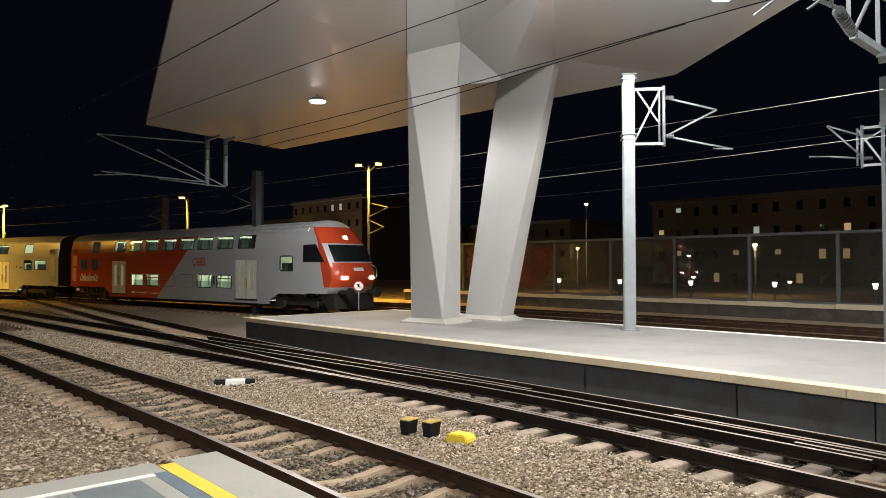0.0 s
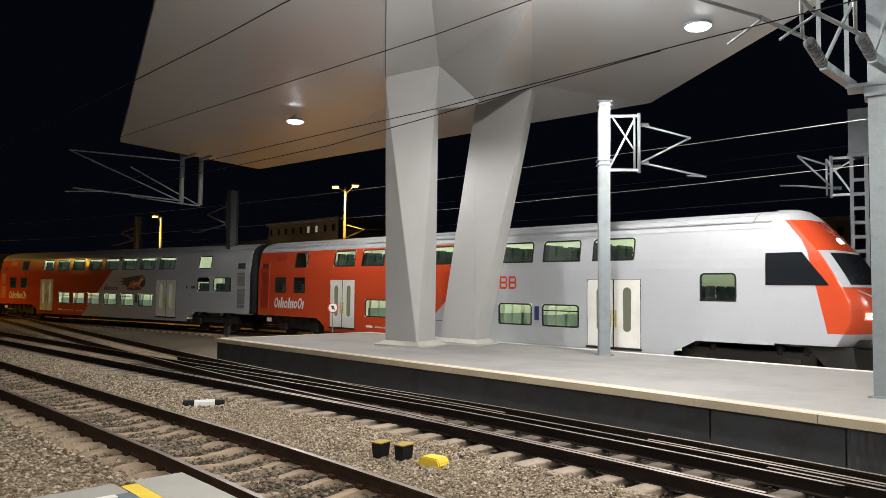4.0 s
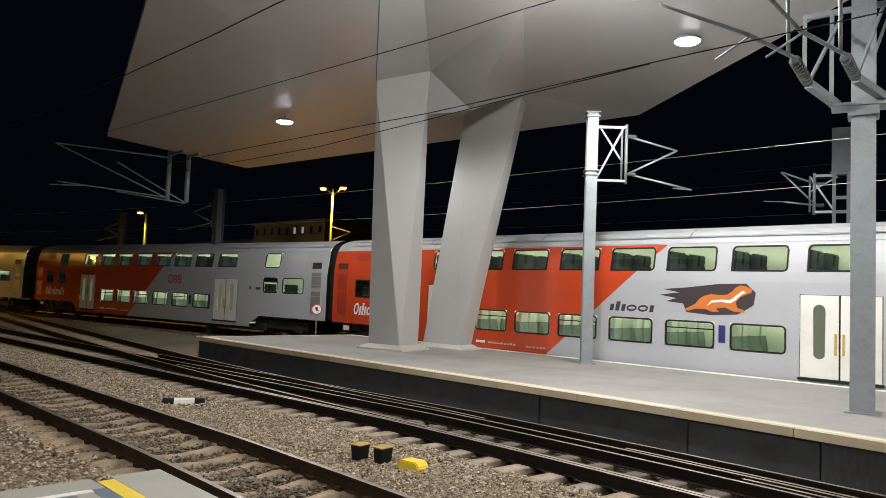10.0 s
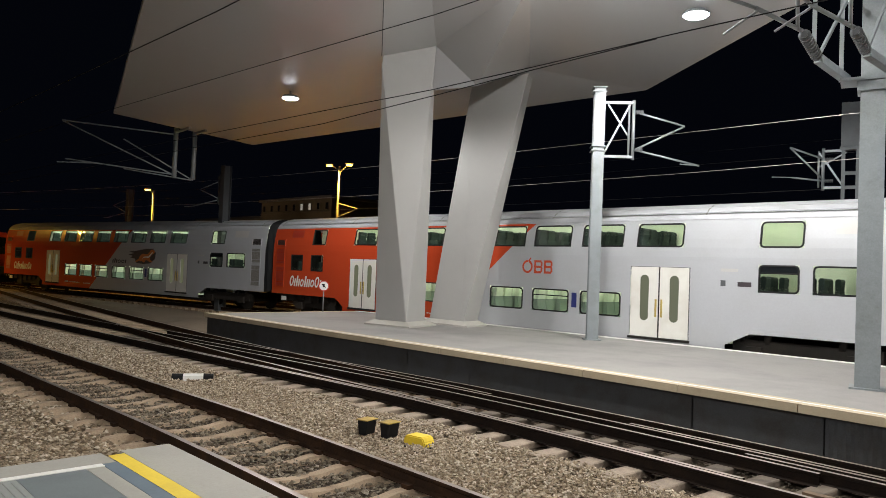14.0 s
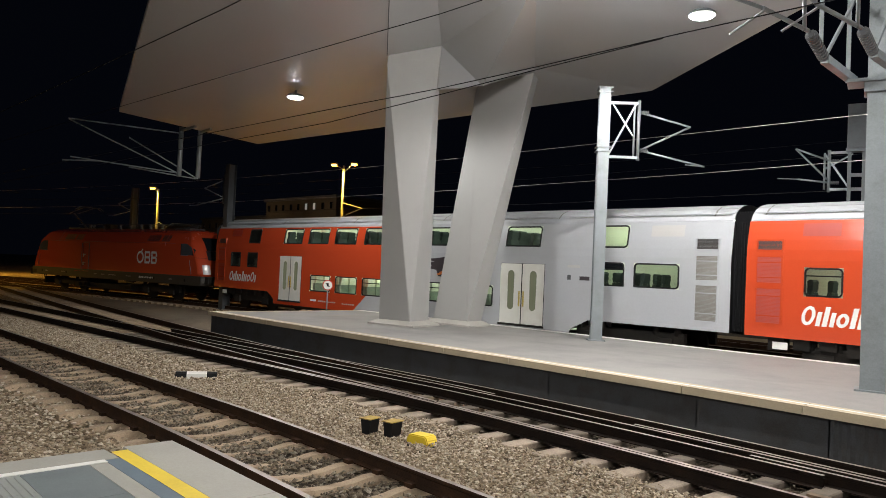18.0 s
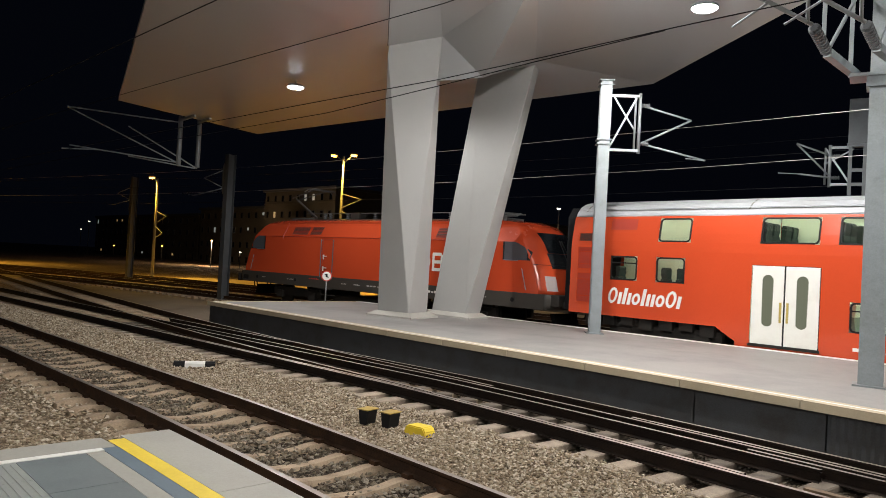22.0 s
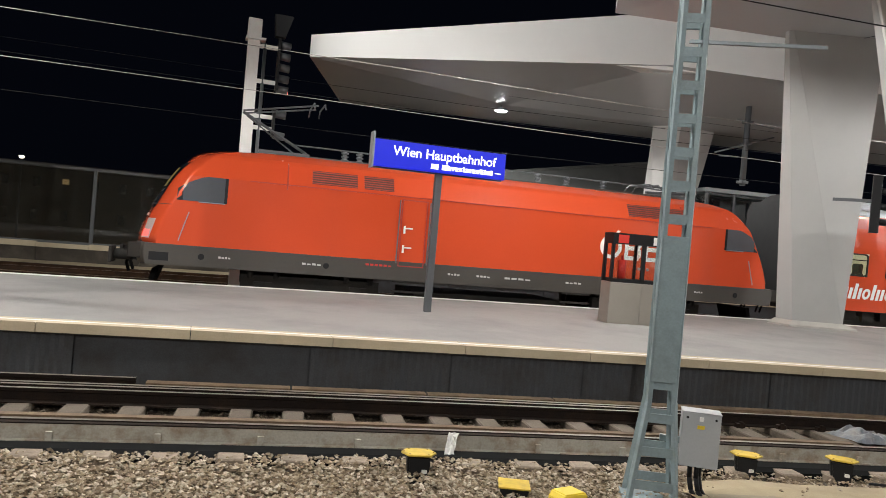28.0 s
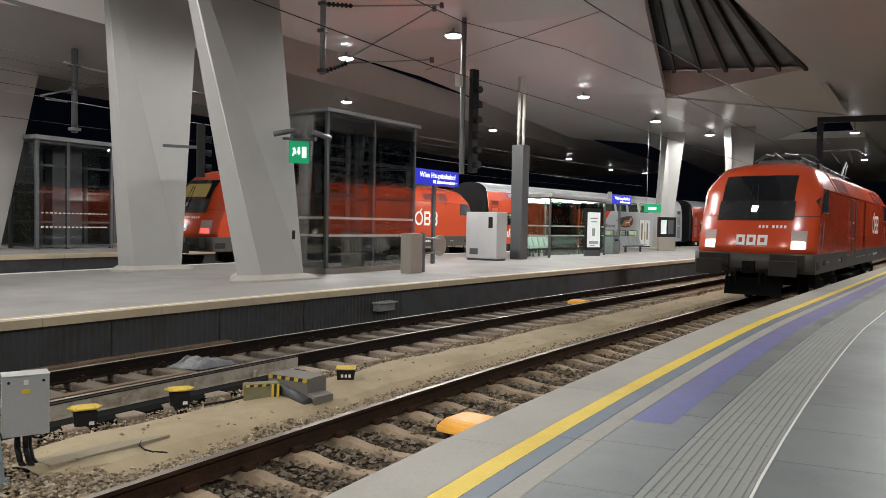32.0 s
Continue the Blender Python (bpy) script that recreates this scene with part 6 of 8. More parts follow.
# an added spot under the first canopy's edge, unseen, brightening the next canopy's fascia
fl = thing("floodlight_fixture", "added unseen floodlight under the canopy edge, aimed at the next canopy", "lamp", at=pose(-2.0, 10.5, soffit_z(-2.0, 10.5)))
bm = bmesh.new()
tube(bm, (0, 0, -.85), (0, 0, .05), .03, 8)
part("hanging_rod", bm, M["steel"], fl)
part("housing", boxed(-.25, .25, -.12, .12, -1.15, -.85, .03), M["steel"], fl)
d = bpy.data.lights.new("floodlight", 'SPOT')
d.shadow_soft_size, d.energy, d.color, d.spot_size, d.spot_blend = .15, FLOOD * 3.6, FLOOD_TINT, radians(64), .8
fl_eye = Vector((-2.0, 10.5, soffit_z(-2.0, 10.5) - 1.25)) + Vector((.3, .3, 0))
new("floodlight", d).matrix_basis = Matrix.Translation(fl_eye) @ (Vector((12, 25, 11.5)) - fl_eye).to_track_quat('-Z', 'Y').to_matrix().to_4x4()


# ---------------------------------------------------------------- masts, cantilevers and wires
def h_mast(x, y, z0, z1, w, label, m="steel", turn=0.0):
    """A broad flanged steel mast."""
    th = thing("catenary_mast", label, "catenary mast", "catenary masts", at=pose(x, y, 0, 0, 0, turn))
    bm = bmesh.new()
    t = .02
    h = w / 2
    prism(bm, [(-h, -h), (h, -h), (h, -h + t), (t / 2, -h + t), (t / 2, h - t), (h, h - t), (h, h), (-h, h), (-h, h - t), (-t / 2, h - t), (-t / 2, -h + t), (-h, -h + t)], z0, z1, 'z')
    part("post", bm, M[m], th, "galvanised flanged post")
    part("base_plate", boxed(-h - .08, h + .08, -h - .08, h + .08, z0, z0 + .03), M[m], th)
    return th


def cantilever(th, root, tip_hi, tip_lo, frame):
    """The swivelling arm of a mast: a braced frame on the mast, two tubes and the steady arm."""
    x0, x1, zlo, zhi, y = frame
    bm = bmesh.new()
    for z in (zlo, zhi):
        bar(bm, (x0, y, z), (x1, y, z), .07, .07)
    tube(bm, (x1, y, zlo - .08), (x1, y, zhi + .08), .045, 8)
    tube(bm, (x1 - .12, y, zlo), (x1 - .12, y, zhi), .03, 8)
    bar(bm, (x0, y, zlo + .05), (x1 - .1, y, zhi - .05), .05, .05)
    bar(bm, (x0 + .1, y, zhi - .05), (x1 - .15, y, zlo + .6), .04, .04)
    part("bracket", bm, M["steel"], th, "braced steel bracket")
    bm = bmesh.new()
    tube(bm, (x1 + .05, y, zhi - .25), tip_hi, .028, 8)
    tube(bm, (x1 + .05, y, zlo + .2), tip_hi, .028, 8)
    tube(bm, (x1 + .05, y, zlo + .2), tip_lo, .028, 8)
    arm = part("cantilever", bm, M["steel"], th, "tubular cantilever arm")
    for z in (zhi - .25, zlo + .2):
        bm = bmesh.new()
        ribbed(bm, (x1 + .05, y, z), (x1 + .27, y, z), .035, .06, 5)
        part("insulator", bm, M["darksteel"], arm, "ribbed insulator")
    bm = bmesh.new()
    tube(bm, tip_lo, (tip_lo[0] - .55, tip_lo[1] - .1, tip_lo[2] + .02), .018, 6)
    part("steady_arm", bm, M["steel"], arm)


mast = h_mast(-11.37, 16.88, PZ, 7.5, .30, "grey steel catenary mast standing on the platform", turn=42)
for z in (5.72, 7.35):
    bm = bmesh.new()
    for k in (0, .12):
        quad_box(bm, -.2, .2, -.2, .2, z + k, z + k + .03)
    part("clamp", bm, M["steel"], mast)
cantilever(mast, None, (2.36, .05, 6.5), (2.78, .05, 5.42), (.15, .95, 5.6, 7.1, 0))

mast = h_mast(-3.72, 13.75, PZ, 8.2, .38, "stout galvanised catenary mast carrying two horizontal beams", turn=15)
INV = mast.matrix_basis.inverted()
lc = lambda *q: INV @ Vector(q)
part("head_plate", boxed(-.5, .42, -.26, .26, 5.8, 5.86), M["steel"], mast, "flat head plate")
part("head_collar", boxed(-.24, .24, -.24, .24, 5.62, 5.798, .01), M["steel"], mast, "bolted collar")
for (ax, ay), (bx, by), (cx, cy), (px, py, pz), stay in (((-4.19, 13.9), (-4.14, 12.28), (-3.91, 10.74), (-5.19, 9.21, 6.6), (-4.05, 13.66, 7.5)), ((-3.41, 14.0), (-3.46, 12.4), (-3.3, 11.05), (-3.73, 9.11, 6.45), (-3.42, 13.8, 7.6))):
    b = bmesh.new()
    bar(b, lc(ax, ay, 5.95), lc(bx, by, 5.95), .13, .13)
    part("beam", b, M["steel"], mast, "horizontal box beam")
    b = bmesh.new()
    bar(b, lc(bx, by, 5.98), lc(*stay), .045, .045)
    part("stay_rod", b, M["steel"], mast, "slanted stay rod")
    b = bmesh.new()
    tube(b, lc(cx + .02, cy + .1, 5.98), lc(cx - .25, cy - .9, 6.1), .032, 8)
    tube(b, lc(cx - .25, cy - .9, 6.1), lc(px, py, pz), .028, 8)
    tube(b, lc(cx, cy, 5.96), lc(cx + .1, cy - .35, 6.9), .028, 8)
    arm = part("cantilever", b, M["steel"], mast, "tubular cantilever arm")
    b = bmesh.new()
    ribbed(b, lc(bx, by - .05, 5.97), lc(cx, cy + .25, 5.97), .05, .09, 9)
    part("insulator", b, M["darksteel"], arm, "ribbed insulator")
    b = bmesh.new()
    tube(b, lc(cx - .22, cy - .85, 6.08), lc(cx - .75, cy - .8, 5.85), .018, 6)
    part("steady_arm", b, M["steel"], arm)
for x, y in ((-4.62, 13.5), (-4.2, 13.62), (-3.3, 13.85)):
    b = bmesh.new()
    bar(b, lc(x, y, 5.86 if x > -4.5 else 6.5), lc(x, y, 7.6), .07, .07)
    part("hanger", b, M["steel"], mast, "upright steel hanger")
b = bmesh.new()
bar(b, lc(-4.65, 13.5, 7.55), lc(-3.28, 13.86, 7.62), .09, .09)
part("top_rail", b, M["steel"], mast)
b = bmesh.new()
bar(b, lc(-3.32, 13.84, 7.5), lc(-3.7, 13.74, 6.3), .05, .05)
part("brace", b, M["steel"], mast)

# a mast of two posts with battens, plated above
mast = thing("catenary_mast", "battened steel catenary mast behind the far track", "catenary mast", "catenary masts", at=pose(-6.9, 23.4, 0, 0, 0, 17))
for s in (-1, 1):
    part("post", boxed(s * .19 - .05, s * .19 + .05, -.1, .1, -.3, 6.4), M["oldsteel"], mast, "steel channel post")
for k in range(14):
    part("batten", boxed(-.139, .139, -.1, -.085, .1 + .42 * k, .2 + .42 * k), M["oldsteel"], mast)
part("plate", boxed(-.26, .26, -.12, .12, 6.41, 7.72, .01), M["oldsteel"], mast, "plated mast head")
part("collar", boxed(-.29, .29, -.14, .14, 6.3, 6.4), M["oldsteel"], mast)
cantilever(mast, None, (-1.62, -.2, 6.42), (-1.55, -.2, 5.5), (-.2, -.72, 5.2, 6.3, 0))

for x, y, z1, lab in ((-34.4, 18.0, 7.2, "dark broad catenary mast beside the sidings"), (-55, 21.3, 7.4, "dark catenary mast far along the sidings"), (38, 22.5, 7.5, "dark catenary mast between the platforms")):
    mast = h_mast(x, y, -.2, z1, .42, lab, m="darksteel" if x < -20 or x > 0 else "steel")
    cantilever(mast, None, (-1.6, -.6, z1 - 1.2), (-2.1, -.8, z1 - 2.1), (-.15, -.6, z1 - 1.9, z1 - .5, 0))

# two drop posts with cantilevers under the far end of the canopy
drop = thing("drop_post", "pair of galvanised drop posts with cantilever arms", "catenary post")
for x, y in ((-30.95, 13.7), (-30.6, 14.4)):
    bm = bmesh.new()
    tube(bm, (x, y, 5.85), (x, y, 8.02), .10, 10)
    part("post", bm, M["steel"], drop, "galvanised drop post")
for x, y in ((-30.95, 13.7), (-30.6, 14.4)):
    bm = bmesh.new()
    bar(bm, (x - .1, y, 7.86), (-29.4, y - .1, 7.86), .1, .09)
    part("head_bracket", bm, M["steel"], drop, "short steel bracket under the canopy")
for p, q in (((-30.95, 13.6, 6.0), (-32.5, 9.55, 7.85)), ((-30.95, 13.6, 6.0), (-32.4, 9.7, 6.28)), ((-30.95, 13.7, 7.75), (-32.5, 9.55, 7.86)), ((-30.6, 14.4, 5.8), (-31.8, 11.8, 7.35)), ((-30.6, 14.3, 5.8), (-31.9, 11.9, 6.1)), ((-31.9, 10.8, 6.2), (-32.4, 9.4, 6.1))):
    bm = bmesh.new()
    tube(bm, p, q, .03, 6)
    part("cantilever", bm, M["steel"], drop, "tubular cantilever arm")

drop = thing("drop_post", "hanging tube with registration arms under the canopy", "catenary post")
bm = bmesh.new()
tube(bm, (18.8, 12.05, 6.3), (18.8, 12.05, soffit_z(18.8, 12.05, 9.0) + .03), .085, 12)
part("post", bm, M["steel"], drop)
for p, q, r in (((18.9, 11.98, 6.42), (20.6, 9.3, 8.45), .02), ((19.45, 11.45, 8.42), (20.9, 9.2, 8.62), .025), ((19.35, 11.55, 6.72), (20.9, 9.5, 7.0), .02)):
    bm = bmesh.new()
    tube(bm, p, q, r, 6)
    part("registration_arm", bm, M["steel"], drop)
for p, q in (((18.85, 11.95, 8.36), (19.45, 11.45, 8.42)), ((18.88, 12.0, 6.42), (19.35, 11.55, 6.72)), ((19.4, 11.5, 9.0), (19.42, 11.48, 9.4))):
    bm = bmesh.new()
    ribbed(bm, p, q, .035, .07, 6)
    part("insulator", bm, M["black"], drop, "black ribbed insulator")
for z in (8.36, 7.58, 6.42):
    part("clamp", boxed(18.68, 18.92, 11.93, 12.17, z - .05, z + .05, .01), M["darksteel"], drop, "dark steel clamp")
for p in ((20.6, 9.3, 8.45), (20.9, 9.2, 8.62), (20.9, 9.5, 7.0)):
    part("end_fitting", boxed(p[0] - .05, p[0] + .05, p[1] - .05, p[1] + .05, p[2] - .09, p[2] + .07, .01), M["darksteel"], drop, "dark wire clamp")
drop = thing("drop_post", "dark hanging post with cantilever arms under the next canopy", "catenary post")
bm = bmesh.new()
tube(bm, (22.8, 27.0, 5.6), (22.8, 27.0, soffit_z(22.8, 27.0, 9.0) + .03), .13, 12)
part("post", bm, M["oldsteel"], drop)
for p, q in (((22.29, 27.06, 8.5), (24.13, 26.86, 8.3)), ((21.31, 27.16, 6.93), (24.17, 26.84, 7.9)), ((21.54, 27.14, 6.82), (22.5, 27.05, 6.85))):
    bm = bmesh.new()
    tube(bm, p, q, .035, 8)
    part("cantilever", bm, M["steel"], drop, "tubular cantilever arm")
for z in (5.75, 7.45, 8.43):
    part("clamp", boxed(22.62, 22.98, 26.82, 27.18, z - .06, z + .06, .01), M["oldsteel"], drop)


def wire(name, label, pts, r=.009):
    bm = bmesh.new()
    sweep(bm, [(r * math.cos(k * 1.2566), r * math.sin(k * 1.2566)) for k in range(5)], pts)
    tagged(part(name, bm, M["black"]), label, "overhead wire", "overhead wires")


def wire_run(fn, z, xs, sag=.0, r=.009, label="thin dark overhead contact wire"):
    wire("overhead_wire", label, [(x, fn(x), z + sag * (1 if k % 2 else 0)) for k, x in enumerate(xs)], r)


def wire_line(label, fn, knots, m="black", off=0.0, r=.009):
    """A wire over the line fn, its height going straight from knot to knot of (x, z)."""
    xs = sorted({k[0] for k in knots} | {knots[0][0] + 2.5 * i for i in range(int((knots[-1][0] - knots[0][0]) / 2.5))})
    hs = np.interp(xs, [k[0] for k in knots], [k[1] for k in knots])
    bm = bmesh.new()
    sweep(bm, [(r * math.cos(k * 1.2566), r * math.sin(k * 1.2566)) for k in range(5)], [(x, fn(x) + off, float(h)) for x, h in zip(xs, hs)])
    tagged(part("overhead_wire", bm, M[m]), label, "overhead wire", "overhead wires")


wire_line("dark contact wire over the track beside the platform", y_mid, ((-75, 5.7), (-13.4, 5.7), (-5, 5.67), (6.3, 5.42), (8.3, 5.35), (14, 5.18), (20, 5.22), (60, 5.1)))
wire_line("dark auxiliary wire sagging below the contact wire", y_mid, ((-75, 5.2), (-13.4, 5.41), (-10.1, 5.56), (-7.6, 5.63), (-5.2, 5.66)))
wire_line("dark catenary wire over the track beside the platform", y_mid, ((-75, 7.25), (-16.3, 7.16), (-7.7, 7.12), (4, 6.6), (15, 6.31), (19.7, 6.7), (27.4, 6.85), (60, 6.6)))
wire_line("dark contact wire over the near track", y_near, ((-75, 5.95), (-13.7, 5.94), (-8.2, 5.95), (5, 5.5), (11, 5.22), (17, 5.24), (22, 5.35), (60, 5.3)))
M["brightwire"] = surface("bright_wire", (0.34, 0.32, 0.29), rough=0.45, metal=0.5, vary=0.05)
wire_line("pale overhead contact wire above the far track", y_far, ((-80, 5.38), (-20, 5.38), (-10, 5.4), (-4, 5.48), (3, 5.5), (20, 5.4), (60, 5.3)), "brightwire", -.2)
wire_line("pale catenary wire above the far track", y_far, ((-80, 6.6), (-20, 6.63), (-10.4, 6.62), (-5.7, 6.62), (0, 6.66), (5, 6.67), (20, 6.5), (60, 6.4)), "brightwire", -.1)
for z, dy in ((5.3, 0), (6.4, 0), (7.4, 3)):
    wire_run(lambda x: y_back(x) + dy, z, [-80, -50, -20, 10, 40, 60], label="thin dark overhead wire over the back tracks")

# ---------------------------------------------------------------- lattice mast with its box
lat = thing("lattice_mast", "blue-grey riveted lattice mast with a flared foot", "catenary mast", at=pose(4.24, 5.87, -.2, 0, 0, -26))
for sx in (-1, 1):
    for sy in (-1, 1):
        bm = bmesh.new()
        bar(bm, (sx * .115, sy * .10, .92), (sx * .10, sy * .095, 7.5), .045, .045)
        bar(bm, (sx * .21 - .02, sy * .16, 0), (sx * .115, sy * .10, .94), .045, .045)
        part("corner_post", bm, M["steelblue"], lat, "angle-iron leg")
for sy in (-1, 1):
    z = .12
    while z < 7.4:
        if not 1.1 < z < 2.45:
            half = .115 if z > .9 else .21 - .095 * z / .92
            yy = .108 if z > .9 else .168 - .06 * z / .92
            part("batten", boxed(-half, half, sy * yy - .006, sy * yy + .006, z, z + .085), M["steelblue"], lat)
        z += .31
for sx in (-1, 1):
    for k in range(20):
        z = .15 + .36 * k
        b = bmesh.new()
        wide = .12 if z > .9 else .2 - .085 * z / .92
        bar(b, (sx * wide, -.095, z), (sx * min(wide, .13), .095, z + .3), .012, .045)
        part("lacing", b, M["steelblue"], lat)
part("cover_plate", boxed(-.112, .112, -.128, -.116, 1.12, 2.48, .004), M["steelblue"], lat, "plain steel cover plate")
part("foot_plate", boxed(-.28, .25, -.2, .2, -.04, .02), M["steelblue"], lat)
part("arm", boxed(-.02, 1.2, -.02, .02, 4.3, 4.33), M["steel"], lat, "thin tube arm")
box = thing("junction_box", "grey sheet-metal junction box on thick black cables", "junction box", at=pose(4.70, 5.84, -.2, 0, 0, -32))
part("case", boxed(-.175, .175, -.10, .12, .32, .83, .008), M["cabinet"], box)
part("lid", boxed(-.18, .18, -.106, .125, .832, .842, .003), M["cabinet"], box)
part("warning_label", boxed(-.035, .03, -.106, -.101, .685, .72), M["yellow"], box, "yellow warning label")
part("latch", boxed(-.02, .015, -.112, -.101, .76, .80), M["white"], box, "white lock cover")
for dx in (-.13, .13):
    bm = bmesh.new()
    tube(bm, (dx, -.108, .785), (dx, -.10, .785), .012, 8)
    part("screw", bm, M["black"], box, "dark cover screw")
for dx, dy in ((-.06, 0), (.0, -.02), (.03, .05)):
    b = bmesh.new()
    pts = [(dx, dy, .32), (dx + .0, dy - .02, .2), (dx + .02, dy - .06, .09), (dx + .08, dy - .12, .0), (dx + .16, dy - .16, -.04)]
    for p, q in zip(pts, pts[1:]):
        tube(b, p, q, .024, 8)
    part("cable", b, M["black"], box, "thick black cable")
part("bracket", boxed(-.36, -.17, .02, .06, .5, .56), M["steelblue"], box, "steel bracket to the mast")


# ---------------------------------------------------------------- signals and signs
sig = thing("signal_mast", "white signal mast with dark lamp heads, red lit", "railway signal", at=pose(1.15, 23.0, 0, 0, 0, 0))
part("post", boxed(-.17, .17, -.14, .14, -.2, 7.55, .01), M["white"], sig, "white box-section post")
part("cap", boxed(-.2, .2, -.18, .18, 7.62, 8.18, .02), M["white"], sig, "white head box")
part("cap_plate", boxed(-.24, .34, -.22, .22, 7.55, 7.615), M["white"], sig)
part("foot", boxed(-.35, .35, -.35, .35, -.24, -.1), M["concrete"], sig)
for z0, z1, n, lit in ((6.15, 7.7, 5, 4), (4.75, 5.6, 2, -1)):
    head = part("signal_head", boxed(.72, .80, -.16, .2, z0, z1), M["black"], sig, "dark slim signal head")
    for k in range(n):
        z = z1 - .15 - k * (z1 - z0 - .2) / max(n - 1, 1)
        b = bmesh.new()
        tube(b, (.78, .05, z), (1.12, .05, z - .03), .12, 12)
        part("hood", b, M["darksteel"], head)
        if k == lit:
            b = bmesh.new()
            tube(b, (1.10, .05, z - .04), (1.125, .05, z - .04), .10, 12)
            part("lamp", b, M["redlight"], head, "glowing red lamp")
    for z in (z0 + .15, z1 - .35):
        part("bracket", boxed(.17, .72, -.04, .04, z, z + .12), M["white"], sig, "white bracket")
bm = bmesh.new()
prism(bm, [(.62, 7.76), (.92, 7.76), (1.12, 8.42), (.56, 8.42)], -.12, .2, 'y')
part("route_indicator", bm, M["black"], sig, "flared dark indicator box")
bm = bmesh.new()
tube(bm, (.34, 0, -.1), (.34, 0, 7.5), .05, 8)
part("cable_duct", bm, M["darksteel"], sig)

FONT_SIGN = bpy.data.curves.new("sign_text", 'FONT')
FONT_SIGN.body = "Wien Hauptbahnhof"
FONT_SIGN.size, FONT_SIGN.align_x, FONT_SIGN.align_y, FONT_SIGN.extrude, FONT_SIGN.offset = .272, 'CENTER', 'CENTER', .002, .002
tmp = new("sign_text", FONT_SIGN)
bpy.context.view_layer.update()
TEXT = bpy.data.meshes.new_from_object(tmp.evaluated_get(bpy.context.evaluated_depsgraph_get()))
bpy.data.objects.remove(tmp)
TEXT.materials.clear()
TEXT.materials.append(M["lettering"])


def station_sign(x, y, turn, base=PZ, label="lit blue station name sign on a dark post"):
    th = thing("station_sign", label, "station sign", "station name signs", at=pose(x, y, 0, 0, 0, turn))
    part("post", boxed(-.075, .075, -.05, .05, base, 3.95, .01), M["darksteel"], th, "dark square post")
    pn = part("panel", boxed(-1.43, 1.43, -.13, -.05, 3.43, 3.98, .012), M["blue"], th, "lit blue panel")
    part("back_panel", boxed(-1.45, 1.45, .05, .12, 3.41, 4.0, .012), M["darksteel"], th)
    part("end_trim", boxed(-1.47, -1.43, -.14, .13, 3.40, 4.12), M["steel"], th)
    t = new("lettering", TEXT)
    t.parent = pn
    t.matrix_basis = pose(.08, -.136, 3.77, 90, 0, 0)
    tagged(t, "white station name lettering")
    bm = bmesh.new()
    rnd = random.Random(3)
    xx = .18
    while xx < 1.12:
        w = rnd.choice((.045, .06, .07))
        quad_box(bm, xx, xx + w, -.136, -.132, 3.50, 3.58 if rnd.random() < .6 else 3.60)
        xx += w + .018
    for a in (-.22, .02):
        quad_box(bm, a, a + .16, -.136, -.132, 3.495, 3.60)
    bm2 = bm
    bar(bm2, (1.2, -.135, 3.55), (1.34, -.135, 3.55), .004, .02)
    part("small_lettering", bm2, M["lettering"], pn, "small white line of bars with an arrow")
    return th


station_sign(4.65, 14.61, 0)
station_sign(25.2, 11.3, -12, label="lit blue station name sign beside the glass lift")
station_sign(46.0, 8.2, -14, label="lit blue station name sign far along the platform")
station_sign(11.2, 33.5, 3, label="lit blue station name sign on the next platform")

ns = thing("prohibition_sign", "round white prohibition sign with a red rim on a post", "sign", at=pose(-23.0, 16.2, PZ, 0, 0, 50))
bm = bmesh.new()
tube(bm, (0, 0, 0), (0, 0, 1.0), .025, 8)
part("post", bm, M["steel"], ns)
for r, y, m in ((.20, 0, "redbox"), (.165, -.012, "white")):
    bm = bmesh.new()
    tube(bm, (0, y - .03, .98), (0, y - .02, .98), r, 24)
    part("disc", bm, M[m], ns, "white disc" if m == "white" else "red rim")
bm = bmesh.new()
bar(bm, (-.07, -.046, 1.05), (.07, -.046, .92), .004, .035)
quad_box(bm, -.035, .035, -.047, -.044, .93, 1.06)
part("symbol", bm, M["black"], ns, "plain dark symbol")

# ---------------------------------------------------------------- things on the platform
fb = thing("fire_cabinet", "stainless cabinet with glazed black top and a red extinguisher", "fire cabinet", at=pose(8.73, 14.25, PZ, 0, 0, -9))
part("body", boxed(0, 1.55, 0, .55, 0, .92, .01), M["beige"], fb, "brushed steel lower body")
part("upper_frame", boxed(0, 1.55, .02, .55, 1.78, 2.02), M["black"], fb, "black top band")
for x0, x1 in ((0, .06), (.72, .80), (1.49, 1.55)):
    part("jamb", boxed(x0, x1, .02, .1, .92, 1.78), M["black"], fb)
part("sill", boxed(.061, 1.489, .02, .55, .921, 1.0), M["black"], fb, "black lower frame")
for x0, x1 in ((0, .06), (.74, .78), (1.49, 1.55)):
    part("jamb", boxed(x0, x1, .45, .55, .92, 1.78), M["black"], fb)
for x0 in (.06, .80):
    for y in (.05, .5):
        g = part("pane", boxed(x0, x0 + .69, y, y + .006, 1.001, 1.78), M["clearglass"], fb, "clear glass pane")
        g.visible_shadow = False
for x in (.66, .86):
    b = bmesh.new()
    tube(b, (x, -.0, 1.25), (x, .048, 1.25), .03, 12)
    part("knob", b, M["steel"], fb, "round door knob")
for x0, x1 in ((.02, .72), (.74, 1.53)):
    part("door", boxed(x0, x1, -.012, -.001, .04, .9), M["beige"], fb, "brushed steel door")
for x, m in ((.12, "redbox"), (.95, "white")):
    part("pictogram", boxed(x, x + .24, .008, .018, 1.80, 1.98), M[m], fb, "red and white pictogram plate")
bm = bmesh.new()
